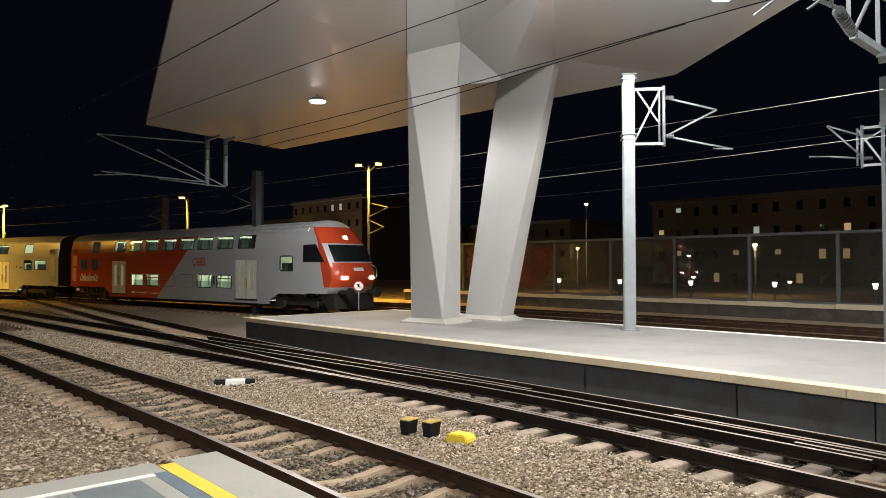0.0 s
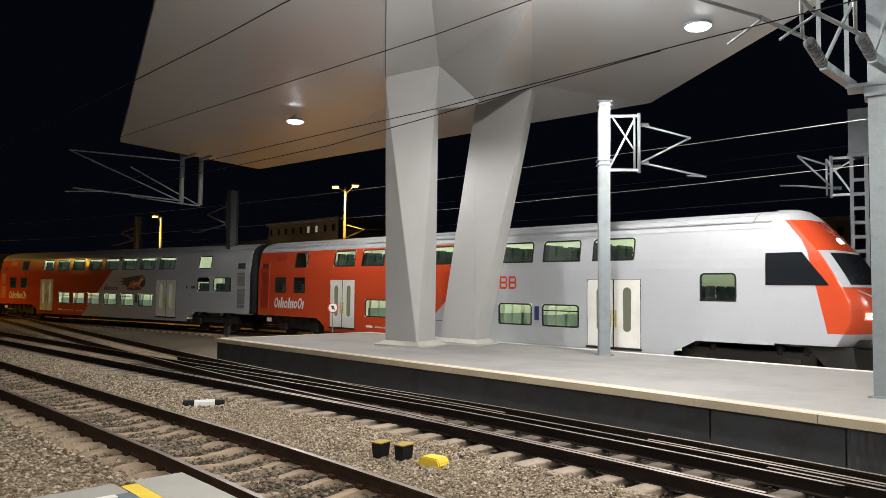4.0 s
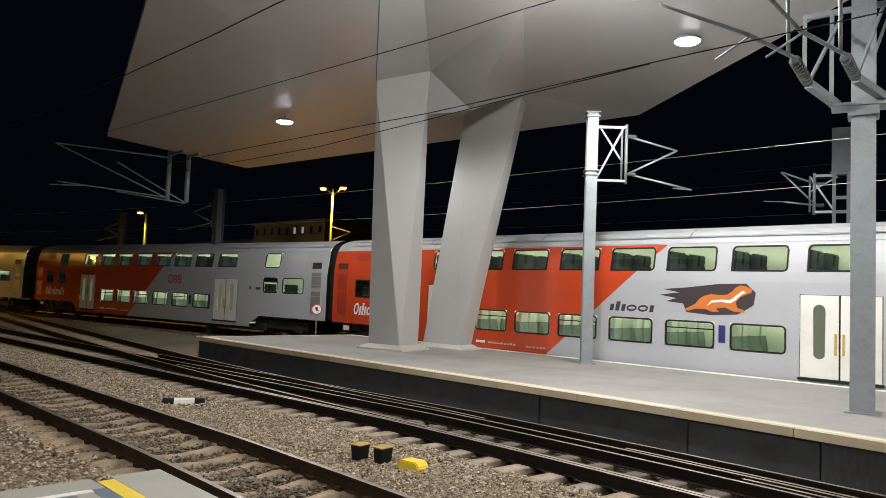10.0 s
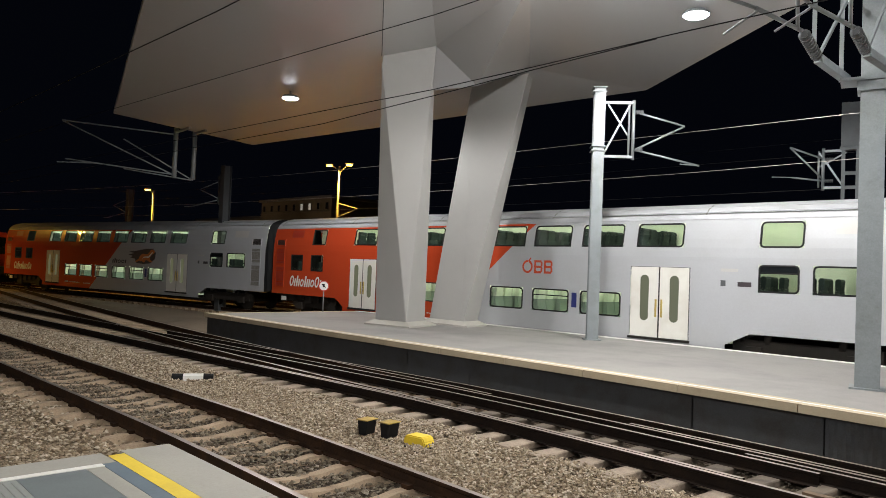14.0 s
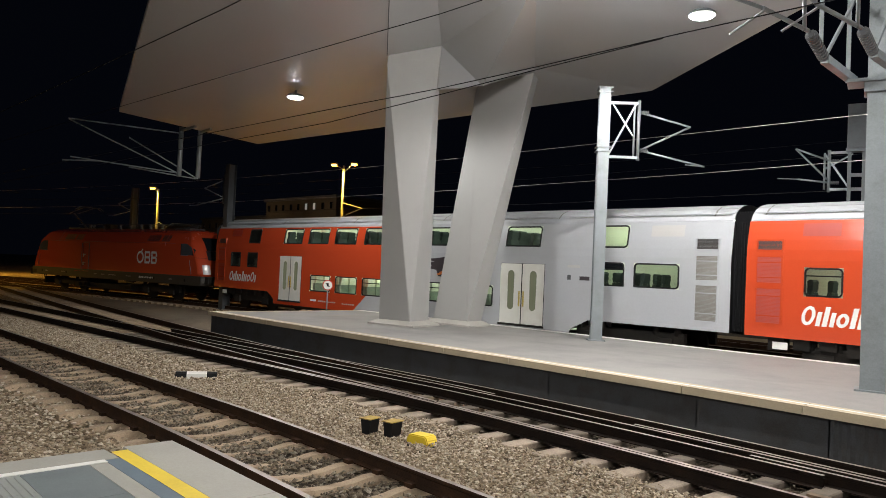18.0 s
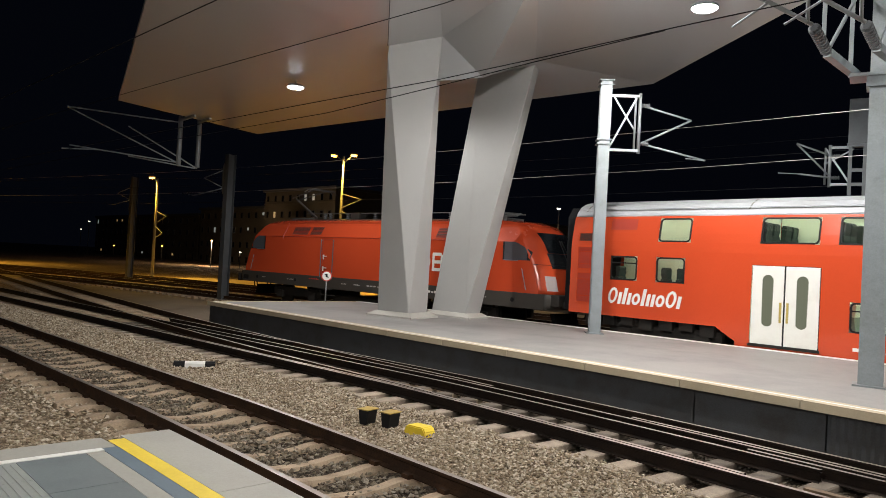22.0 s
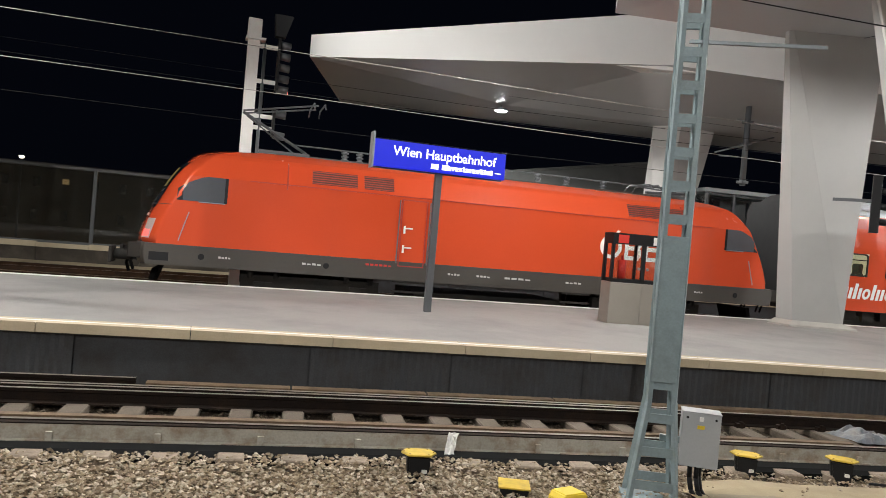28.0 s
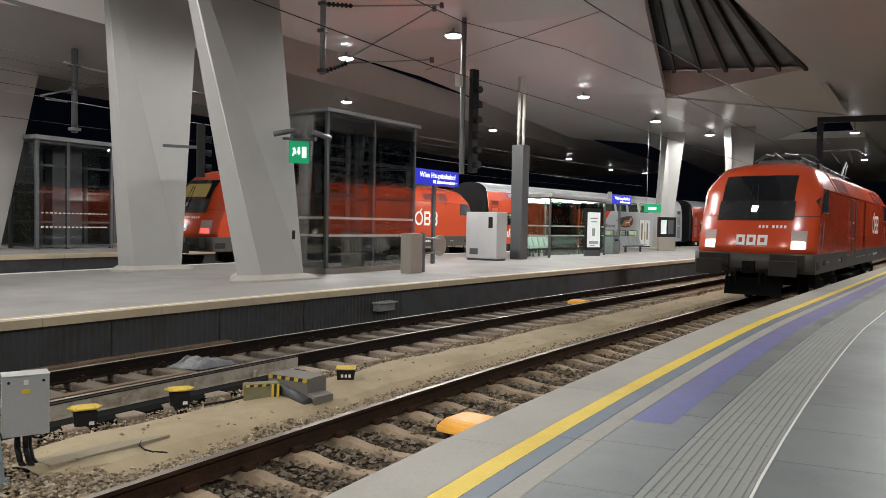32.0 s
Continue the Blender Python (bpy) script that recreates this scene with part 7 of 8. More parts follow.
tube(bm, (.35, .25, 1.001), (.35, .25, 1.42), .09, 14)
tube(bm, (.35, .25, 1.42), (.35, .25, 1.52), .03, 8)
ex = tagged(part("fire_extinguisher", bm, M["redbox"]), "red fire extinguisher inside the glazed cabinet", "fire extinguisher")
ex.matrix_basis = pose(8.73, 14.25, PZ, 0, 0, -9)
for r, m in ((.115, "redbox"), (.088, "white")):
    bm = bmesh.new()
    tube(bm, (1.12, -.02 - (.115 - r) * .2, .6), (1.12, -.012, .6), r, 20)
    part("round_sticker", bm, M[m], fb, "round prohibition sticker")

lift = thing("glass_lift", "glass lift enclosure with dark steel frame and dotted bands", "lift shaft", at=pose(17.98, 11.33, PZ, 0, 0, -11.2))
LW, LD, LH = 4.0, 2.3, 4.55
for x in (0, 2.0, LW):
    for y in (0, LD):
        part("frame_post", boxed(x - .06, x + .06, y - .06, y + .06, 0, LH), M["darksteel"], lift)
for z in (.22, 1.35, 2.25, 3.25, LH - .08):
    for y in (0, LD):
        part("frame_rail", boxed(-.05, LW + .05, y - .04, y + .04, z - .05, z + .05), M["darksteel"], lift)
    for x in (0, LW):
        part("frame_rail", boxed(x - .04, x + .04, 0, LD, z - .05, z + .05), M["darksteel"], lift)
for y in (-.07, LD + .07):
    for x in (0, 2.0):
        g = part("pane", boxed(x + .02, x + 1.98, y - .006, y + .006, .15, LH - .05), M["clearglass"], lift, "clear glass pane")
        g.visible_shadow = False
for x in (-.07, LW + .07):
    g = part("pane", boxed(x - .006, x + .006, .02, LD - .02, .15, LH - .05), M["clearglass"], lift, "clear glass pane")
    g.visible_shadow = False
part("plinth", boxed(-.1, LW + .1, -.1, LD + .1, 0, .15), M["beige"], lift, "low metal plinth")
part("roof", boxed(-.15, LW + .2, -.15, LD + .15, LH, LH + .10, .01), M["steel"], lift, "thin ribbed metal roof")
for z in (1.05, 1.55):
    bm = bmesh.new()
    for y in (-.08,):
        k = 0
        while k < 44:
            quad_box(bm, .05 + k * .089, .095 + k * .089, y - .004, y, z, z + .07)
            k += 1
    for k in range(24):
        quad_box(bm, -.081, -.077, .05 + k * .09, .095 + k * .09, z, z + .07)
    tagged(part("dotted_band", bm, M["white"], lift), "row of white dots on the glass", kind="stuff")
for x0 in (.75, 1.35, 2.6, 3.3):
    part("inner_post", boxed(x0, x0 + .1, 1.2, 1.3, .15, LH - .1), M["darksteel"], lift, "dark inner steel post")
for z in (.9, 2.0, 2.9, 3.8):
    part("inner_rail", boxed(.75, 3.4, 1.301, 1.36, z, z + .08), M["darksteel"], lift)
part("floor_box", boxed(.8, 3.3, .5, 1.18, .15, .5, .02), M["darksteel"], lift, "dark box on the lift floor")
part("guide_rail", boxed(1.0, 1.1, 1.9, 2.0, .15, LH), M["steel"], lift)
part("guide_rail", boxed(3.0, 3.1, 1.9, 2.0, .15, LH), M["steel"], lift)

xs = thing("exit_sign", "lit green emergency exit sign on a bracket", "exit sign", at=pose(15.5, 10.55, 0, 0, 0, -40))
part("panel", boxed(-.24, .24, -.05, .05, 3.42, 3.96, .01), M["exit"], xs, "glowing green panel")
part("symbol", boxed(.06, .17, -.056, -.051, 3.56, 3.82), M["lettering"], xs, "white doorway symbol")
bm = bmesh.new()
prism(bm, [(-.02, 3.62), (.035, 3.70), (.005, 3.70), (.005, 3.80), (-.045, 3.80), (-.045, 3.70), (-.075, 3.70)], -.056, -.051, 'y')
part("symbol", bm, M["lettering"], xs, "white arrow symbol")
bm = bmesh.new()
prism(bm, [(-.19, 3.58), (-.16, 3.58), (-.12, 3.67), (-.08, 3.62), (-.09, 3.70), (-.12, 3.80), (-.18, 3.76), (-.14, 3.72)], -.056, -.051, 'y')
part("symbol", bm, M["lettering"], xs, "plain white symbol")
part("bracket", boxed(-.4, .3, -.03, .03, 3.97, 4.03), M["darksteel"], xs)
cc = thing("security_camera", "dark grey security camera on a bracket", "camera", "security cameras", at=pose(15.25, 10.6, 4.08, 0, 0, -50))
bm = bmesh.new()
tube(bm, (-.42, 0, .0), (.08, 0, .12), .065, 12)
part("housing", bm, M["darksteel"], cc, "slim tubular housing")
part("mount", boxed(-.03, .03, -.03, .03, -.1, 0), M["darksteel"], cc)
cc = thing("security_camera", "dark grey security camera on a bracket", "camera", "security cameras", at=pose(15.75, 10.25, 4.08, 0, 0, 150))
bm = bmesh.new()
tube(bm, (-.42, 0, .0), (.08, 0, .12), .065, 12)
part("housing", bm, M["darksteel"], cc, "slim tubular housing")
part("mount", boxed(-.03, .03, -.03, .03, -.1, 0), M["darksteel"], cc)
sw = thing("key_switch", "small dark key switch on the column", "switch")
part("plate", boxed(-.05, .05, -.01, .0, 0, .22), M["black"], sw)
sw.matrix_basis = pose(15.55, 10.72, 1.55, 0, 0, -12)

sg = thing("platform_signal", "slim dark signal on an arm from the column", "railway signal", at=pose(16.75, 14.75, 0, 0, 0, -45))
part("arm", boxed(-1.0, .0, -.04, .04, 4.0, 4.08), M["darksteel"], sg)
part("head", boxed(-.1, .12, -.14, .12, 3.2, 4.7, .02), M["black"], sg, "narrow black signal head")
for z in (3.5, 3.9, 4.3):
    b = bmesh.new()
    tube(b, (.1, 0, z), (.3, 0, z - .02), .09, 10)
    part("hood", b, M["black"], sg)

s2 = thing("hanging_signal", "tall black signal head hanging from the canopy on a steel tube", "railway signal", at=pose(23.35, 9.45, 0, 0, 0, -20))
bm = bmesh.new()
tube(bm, (0, 0, 3.7), (0, 0, 8.9), .09, 10)
part("tube", bm, M["steel"], s2)
hd = part("head", boxed(.12, .42, -.35, -.15, 3.75, 7.2, .03), M["black"], s2, "tall black signal head")
for k in range(6):
    z = 6.5 - k * .5
    b = bmesh.new()
    tube(b, (.27, -.55, z), (.27, -.34, z), .12, 12)
    part("hood", b, M["black"], hd)
part("loudspeaker", boxed(-.3, -.1, -.1, .1, 6.6, 7.0, .02), M["white"], s2, "small white loudspeaker")

ct = thing("equipment_cabinet", "pale grey equipment cabinet with a dark vent", "cabinet", at=pose(28.6, 10.0, PZ, 0, 0, -12))
part("body", boxed(0, .8, 0, 1.5, .08, 2.0, .03), M["cabinet"], ct)
part("foot", boxed(.04, .76, .04, 1.46, 0, .08), M["darksteel"], ct)
part("vent", boxed(-.012, 0, .9, 1.3, .25, .5), M["darksteel"], ct)
part("notice", boxed(-.012, 0, .2, .4, 1.35, 1.8), M["black"], ct, "dark printed notice")

pt = thing("service_post", "dark square service post with twin tubes above", "post", at=pose(31.1, 9.85, PZ, 0, 0, -12))
part("casing", boxed(-.28, .28, -.28, .28, 0, 4.95, .02), M["darksteel"], pt, "dark square casing")
for y in (-.12, .12):
    b = bmesh.new()
    tube(b, (0, y, 4.9), (0, y, 7.9), .07, 10)
    part("tube", b, M["white"], pt, "pale tube")

gt = thing("barrier_gate", "brown metal platform barrier with a round stop plate", "gate", at=pose(19.75, 9.7, PZ, 0, 0, -12))
part("pillar", boxed(0, .55, -.2, .2, 0, 1.17, .015), M["beige"], gt, "brown metal pillar")
part("post", boxed(.75, .86, -.06, .06, 0, 1.2), M["darksteel"], gt)
bm = bmesh.new()
tube(bm, (.85, 0, 1.05), (1.7, 0, 1.0), .03, 8)
tube(bm, (.85, 0, .55), (1.7, 0, .6), .03, 8)
part("rail", bm, M["steel"], gt)
bm = bmesh.new()
tube(bm, (1.7, -.02, .8), (1.7, .02, .8), .33, 22)
part("stop_plate", bm, M["beige"], gt, "round brown plate")

sh = thing("waiting_shelter", "glass waiting shelter with dark frame and dotted bands", "shelter", at=pose(33.45, 9.12, PZ, 0, 0, -13))
for x, y in ((0, 0), (0, 1.9), (6.0, 0), (6.0, 1.9), (3.0, 1.9)):
    part("frame_post", boxed(x - .04, x + .04, y - .04, y + .04, 0, 2.75), M["darksteel"], sh)
part("roof", boxed(-.25, 6.3, -.25, 2.15, 2.80, 2.95, .02), M["cabinet"], sh, "flat pale grey roof")
part("roof_beam", boxed(-.05, 6.05, -.05, 1.95, 2.752, 2.80), M["darksteel"], sh, "dark roof beam")
M["shelterglass"] = glass("shelter_glass", (0.83, 0.95, 0.87))
for x0 in (.05, 3.05):
    for y in (0, 1.9):
        g = part("pane", boxed(x0, x0 + 2.9, y - .006, y + .006, .12, 2.7), M["shelterglass"], sh, "greenish glass pane")
        g.visible_shadow = False
for x in (0, 6.0):
    g = part("pane", boxed(x - .006, x + .006, .05, 1.85, .12, 2.7), M["shelterglass"], sh, "greenish glass pane")
    g.visible_shadow = False
for z in (1.0, 1.45):
    bm = bmesh.new()
    for k in range(60):
        quad_box(bm, .05 + k * .098, .1 + k * .098, -.012, -.007, z, z + .06)
    for k in range(18):
        quad_box(bm, -.012, -.007, .08 + k * .098, .13 + k * .098, z, z + .06)
    tagged(part("dotted_band", bm, M["white"], sh), "row of white dots on the glass", kind="stuff")
for y in (.5, 1.3):
    part("light_strip", boxed(.3, 5.8, y, y + .12, 2.70, 2.745), M["shelterlight"], sh, "glowing light strip")
ad = thing("advert_case", "lit advertising case beside the shelter", "advertising panel", at=pose(37.35, 7.98, PZ, 0, 0, -35))
part("frame", boxed(-.52, .52, -.08, .08, .3, 2.4, .02), M["black"], ad)
part("poster", boxed(-.42, .42, -.095, -.081, .45, 2.2), M["ad"], ad, "glowing pale poster")
part("foot", boxed(-.5, .5, -.06, .06, 0, .3), M["darksteel"], ad)
for z0, z1, x0, x1, m in ((1.86, 1.94, -.25, .25, "cabinet"), (1.70, 1.76, -.2, .22, "cabinet"), (1.0, 1.4, -.12, .1, "cabinet"), (.62, .76, -.3, .3, "cabinet"), (.5, .56, -.25, .1, "cabinet")):
    part("poster_shape", boxed(x0, x1, -.099, -.096, z0, z1), M[m], ad, "plain printed shape")


def bench(x, y, turn, n, lab):
    th = thing("platform_bench", lab, "bench", "platform benches", at=pose(x, y, PZ, 0, 0, turn))
    for k in range(n):
        b = bmesh.new()
        prism(b, [(0, .42), (.45, .40), (.45, .44), (.05, .46), (-.12, .95), (-.16, .94)], k * .6, k * .6 + .54, 'y')
        part("seat", b, M["steel"], th, "perforated metal seat shell")
    part("beam", boxed(.1, .18, 0, n * .6, .33, .39), M["darksteel"], th)
    for y0 in (.3, n * .6 - .4):
        part("leg", boxed(.08, .2, y0, y0 + .06, 0, .34), M["darksteel"], th)


bench(34.2, 10.6, -103, 4, "row of metal seats inside the shelter")
bench(44.3, 7.75, -103, 5, "row of pale metal seats on the platform")

# ---------------------------------------------------------------- trackside things
def hex_pot(x, y, turn, z=-.17, r=.172, label="black trackside pot with a yellow hexagonal lid"):
    """A square black pot with a wide flat yellow lid."""
    th = thing("trackside_pot", label, "trackside box", "yellow-lidded trackside pots", at=pose(x, y, z, 0, 0, turn))
    bm = bmesh.new()
    prism(bm, [(-.115, .165), (-.095, -.1), (.095, -.1), (.115, .165)], -.1, .1, 'y')
    bmesh.ops.bevel(bm, geom=bm.edges[:], offset=.02, segments=2, affect='EDGES')
    part("pot", bm, M["black"], th, "black moulded pot")
    bm = bmesh.new()
    prism(bm, [(-r, 0), (-.105, -.115), (.105, -.115), (r, 0), (.105, .115), (-.105, .115)], .166, .186, 'z')
    bmesh.ops.bevel(bm, geom=bm.edges[:], offset=.005, segments=1, affect='EDGES')
    lid = part("lid", bm, M["dullyellow"], th, "yellow hexagonal lid")
    for a, c in ((-.14, 0), (-.09, -.09), (.09, -.09), (.14, 0), (.09, .09), (-.09, .09)):
        b = bmesh.new()
        tube(b, (a, c, .186), (a, c, .192), .008, 6)
        part("bolt", b, M["lidyellow"], lid)
    part("label_plate", boxed(.03, .08, -.108, -.100, .01, .045), M["white"], th, "small pale label plate")


for x, y in ((2.17, 6.69), (5.87, 6.50), (6.98, 6.27)):
    hex_pot(x, y, -math.degrees(math.atan2(x, y)) + 6)


def square_pot(x, y, turn, w, label):
    th = thing("trackside_box", label, "trackside box", "black trackside boxes", at=pose(x, y, -.2 if x < 0 else -.3, 0, 0, turn))
    bm = bmesh.new()
    low = .21 if x < 0 else .17 if x < 5 else .30
    prism(bm, [(-w / 2, low), (-w / 2 + .03, 0), (w / 2 - .03, 0), (w / 2, low)], -.12, .12, 'y')
    bmesh.ops.bevel(bm, geom=bm.edges[:], offset=.012, segments=1, affect='EDGES')
    part("case", bm, M["black"], th)
    part("lid", boxed(-w / 2 - .01, w / 2 + .01, -.14, .14, low + .002, low + .016, .005), M["dullyellow" if x > 0 else "lidyellow"], th, "flat yellow lid" if x > 0 else "scuffed faded lid")
    for k in range(3 if x > 0 else 0):
        part("mark", boxed(-.06 + .05 * k, -.03 + .05 * k, -.126, -.121, low - .10, low - .06), M["white"], th, "small white mark")


square_pot(2.93, 6.12, -22, .27, "black trackside box with a flat yellow lid")
square_pot(8.98, 5.22, -62, .25, "black trackside box with a flat yellow lid and white marks")
square_pot(-8.42, 6.66, 14, .185, "black tapered trackside box with a yellow rim")
square_pot(-8.07, 6.80, 8, .185, "black tapered trackside box with a yellow rim")


def yellow_block(x, y, turn, k=1.0):
    th = thing("track_magnet", "scuffed yellow trackside magnet block", "track magnet", "yellow track magnets", at=pose(x, y, -.27, 0, 0, turn) @ Matrix.Diagonal((k, k, k, 1)))
    bm = bmesh.new()
    prism(bm, [(-.19, .05), (.19, .05), (.19, .13), (.145, .2), (-.145, .2), (-.19, .13)], -.12, .12, 'y')
    bmesh.ops.bevel(bm, geom=bm.edges[:], offset=.015, segments=2, affect='EDGES')
    part("housing", bm, M["yellow"], th)
    part("plate", boxed(-.2, .2, -.13, .13, -.02, .048), M["black"], th, "dark base plate")


yellow_block(3.36, 5.87, 15, .84)
yellow_block(-7.5, 6.86, 8)

dev = thing("track_sensor", "long black trackside sensor with a white middle", "track sensor", at=pose(-14.4, 6.86, -.24, 0, 0, 60))
for name, x0, x1, m, lab in (("end_cap", -.42, -.2, "black", ""), ("middle", -.197, .2, "white", "white middle cover"), ("end_cap", .203, .40, "black", "")):
    bm = bmesh.new()
    prism(bm, [(-.09, 0), (.09, 0), (.085, .12), (.05, .155), (-.05, .155), (-.085, .12)], x0, x1, 'x')
    part(name, bm, M[m], dev, lab)

# point machine with hazard-striped covers
M["hazard"] = surface("hazard_black", (0.03, 0.03, 0.03), rough=0.6, vary=0.1)
M["cover"] = surface("point_cover_grey", (0.165, 0.152, 0.135), rough=0.7, vary=0.15, dirt=(0.2, 0.16, 0.12), dirt_amount=0.7, dirt_scale=4)


def striped(th, p, q, z0, z1, n, light="yellow"):
    """Slanted hazard stripes on an upright face from p to q, which shows its right-hand side."""
    p, q = Vector(p), Vector(q)
    d = (q - p) / n
    out = Vector((d.y, -d.x)).normalized()
    for k in range(n):
        a = p + d * k
        b = bmesh.new()
        ring = [(a, z0), (a + d * .92, z0), (a + d * 1.1, z1), (a + d * .18, z1)]
        lo = [b.verts.new((c.x + out.x * .002, c.y + out.y * .002, z)) for c, z in ring]
        hi = [b.verts.new((c.x + out.x * .007, c.y + out.y * .007, z)) for c, z in ring]
        b.faces.new(lo[::-1])
        b.faces.new(hi)
        for i in range(4):
            b.faces.new((lo[i], lo[(i + 1) % 4], hi[(i + 1) % 4], hi[i]))
        part("stripe", b, M[light] if k % 2 == 0 else M["hazard"], th, "slanted hazard stripe")


def block(poly, z0, z1, bevel=.012):
    bm = bmesh.new()
    prism(bm, poly, z0, z1, 'z')
    bmesh.ops.bevel(bm, geom=bm.edges[:], offset=bevel, segments=2, affect='EDGES')
    return bm


M["covergreen"] = surface("faded_yellow_green", (0.23, 0.21, 0.115), rough=0.75, vary=0.2, dirt=(0.17, 0.15, 0.10), dirt_amount=0.8, dirt_scale=6)
pm = thing("point_machine", "grey point machine with hazard-striped covers and a dark pipe", "point machine", at=pose(7.9, 5.4, 0))
case = part("cover", block([(-.03, .28), (-.08, -.35), (.30, -.37), (.38, .26)], -.14, .08), M["cover"], pm, "flat grey cover")
striped(case, (-.03, .27), (-.077, -.33), .035, .08, 9, "dullyellow")
part("cover_foot", block([(.0, .26), (-.04, -.31), (.28, -.33), (.35, .24)], -.27, -.14), M["mattshade"], pm, "black frame below the cover")
case = part("side_cover", block([(-.50, .27), (-.21, -.03), (-.09, .09), (-.38, .39)], -.27, .03), M["covergreen"], pm, "faded yellow-green side cover")
striped(case, (-.28, .043), (-.215, -.024), -.20, .02, 3)
striped(case, (-.49, .26), (-.29, .053), .0, .025, 6)
bm = bmesh.new()
tube(bm, (-.10, .02, -.07), (-.26, -.47, -.15), .062, 14)
part("pipe", bm, M["darksteel"], pm, "dark grey drive pipe")
part("foot_box", block([(-.10, -.34), (-.25, -.55), (.08, -.61), (.22, -.38)], -.24, -.09), M["cover"], pm, "low grey box")
bm = bmesh.new()
for p, q in (((-.9, .52, -.15), (-.6, .36, -.14)), ((-.6, .36, -.14), (-.46, .30, -.12))):
    tube(bm, p, q, .014, 8)
part("hose", bm, M["black"], pm, "black cable to the point machine")

for x, y, a, k in ((7.70, 2.88, -13, 1.0), (21.1, 4.82, -14, .9)):
    cov = thing("track_cover", "bright orange plastic cover between the rails", "track cover", "orange track covers", at=pose(x, y, -.2, 0, 0, a))
    bm = bmesh.new()
    prism(bm, [(-.36 * k, 0), (.36 * k, 0), (.30 * k, .08), (.16 * k, .11), (-.2 * k, .11), (-.32 * k, .07)], -.23, .23, 'y')
    bmesh.ops.bevel(bm, geom=bm.edges[:], offset=.02, segments=2, affect='EDGES')
    part("shell", bm, M["orange"], cov)
    for s in (-.2, .2):
        part("lug", boxed(s - .03, s + .03, -.235, -.2, 0, .05), M["orange"], cov)

# litter and small pieces
M["sheeting"] = surface("grey_sheeting", (0.15, 0.165, 0.19), rough=0.45, vary=0.3, dirt=(0.26, 0.235, 0.20), dirt_scale=4, dirt_amount=0.9)
bm = bmesh.new()
g = []
for i in range(19):
    g.append([])
    for j in range(11):
        u, v = i / 18, j / 10
        x, y = 8.60 + .62 * u - .12 * v + .05 * noise.noise((u * 4, v * 4, 2)), 7.42 + .52 * v - .16 * u + .05 * noise.noise((u * 4, v * 4, 7))
        rim = min(u, 1 - u, v, 1 - v)
        h = (.05 + .09 * abs(noise.noise((u * 3.5, v * 3, 1))) + .035 * abs(noise.noise((u * 11, v * 9, 4))) + .05 * math.exp(-((u - .35) / .12) ** 2)) * min(1, rim / .12)
        g[-1].append(bm.verts.new((x, y, -.165 + h)))
for i in range(18):
    for j in range(10):
        bm.faces.new((g[i][j], g[i + 1][j], g[i + 1][j + 1], g[i][j + 1]))
tagged(part("plastic_sheet", bm, M["sheeting"]), "crumpled blue-grey plastic sheet lying over the rail", "litter")
bm = bmesh.new()
g = [[bm.verts.new((2.60 + .022 * i + .012 * j + .02 * noise.noise((j * .9, i * .6, 3)), 7.16 + .02 * j + .035 * noise.noise((i * 1.1, j * 1.3, 5)), -.17 + .034 * j + .03 * noise.noise((i * 1.3, j * 1.7, 0)))) for j in range(7)] for i in range(6)]
for i in range(5):
    for j in range(6):
        bm.faces.new((g[i][j], g[i + 1][j], g[i + 1][j + 1], g[i][j + 1]))
tagged(part("paper_scrap", bm, M["white"], recalc=False), "crumpled white paper scrap beside the rail", "litter")
bm = bmesh.new()
prism(bm, [(4.76, 5.76), (4.73, 5.57), (5.86, 5.34), (5.90, 5.37), (5.45, 5.63)], -.165, -.131, 'z')
M["dustyboard"] = surface("dusty_board", (0.31, 0.265, 0.19), rough=0.9, vary=0.2, dirt=(0.38, 0.31, 0.2), dirt_amount=0.9, dirt_scale=5)
tagged(part("cable_duct_cover", bm, M["dustyboard"]), "thin dusty board half buried in the sand", "board")
bm = bmesh.new()
pts = [(5.60, 5.44), (5.50, 5.36), (5.42, 5.20), (5.42, 5.10), (5.46, 4.98)]
for p, q in zip(pts, pts[1:]):
    tube(bm, (*p, -.135), (*q, -.14), .008, 6)
tagged(part("cable", bm, M["black"]), "thin black cable end lying on the sand", "cable")
wb = thing("wall_box", "small grey box fixed to the platform wall", "wall box", at=pose(15.3, y_edge(15.3) + .12, 0, 0, 0, math.degrees(math.atan(y_edge(15.8) - y_edge(14.8)))))
part("case", boxed(-.28, .28, -.22, .12, -.02, .16, .02), M["steel"], wb)
part("hood", boxed(-.32, .32, -.28, .12, .162, .19), M["cabinet"], wb)


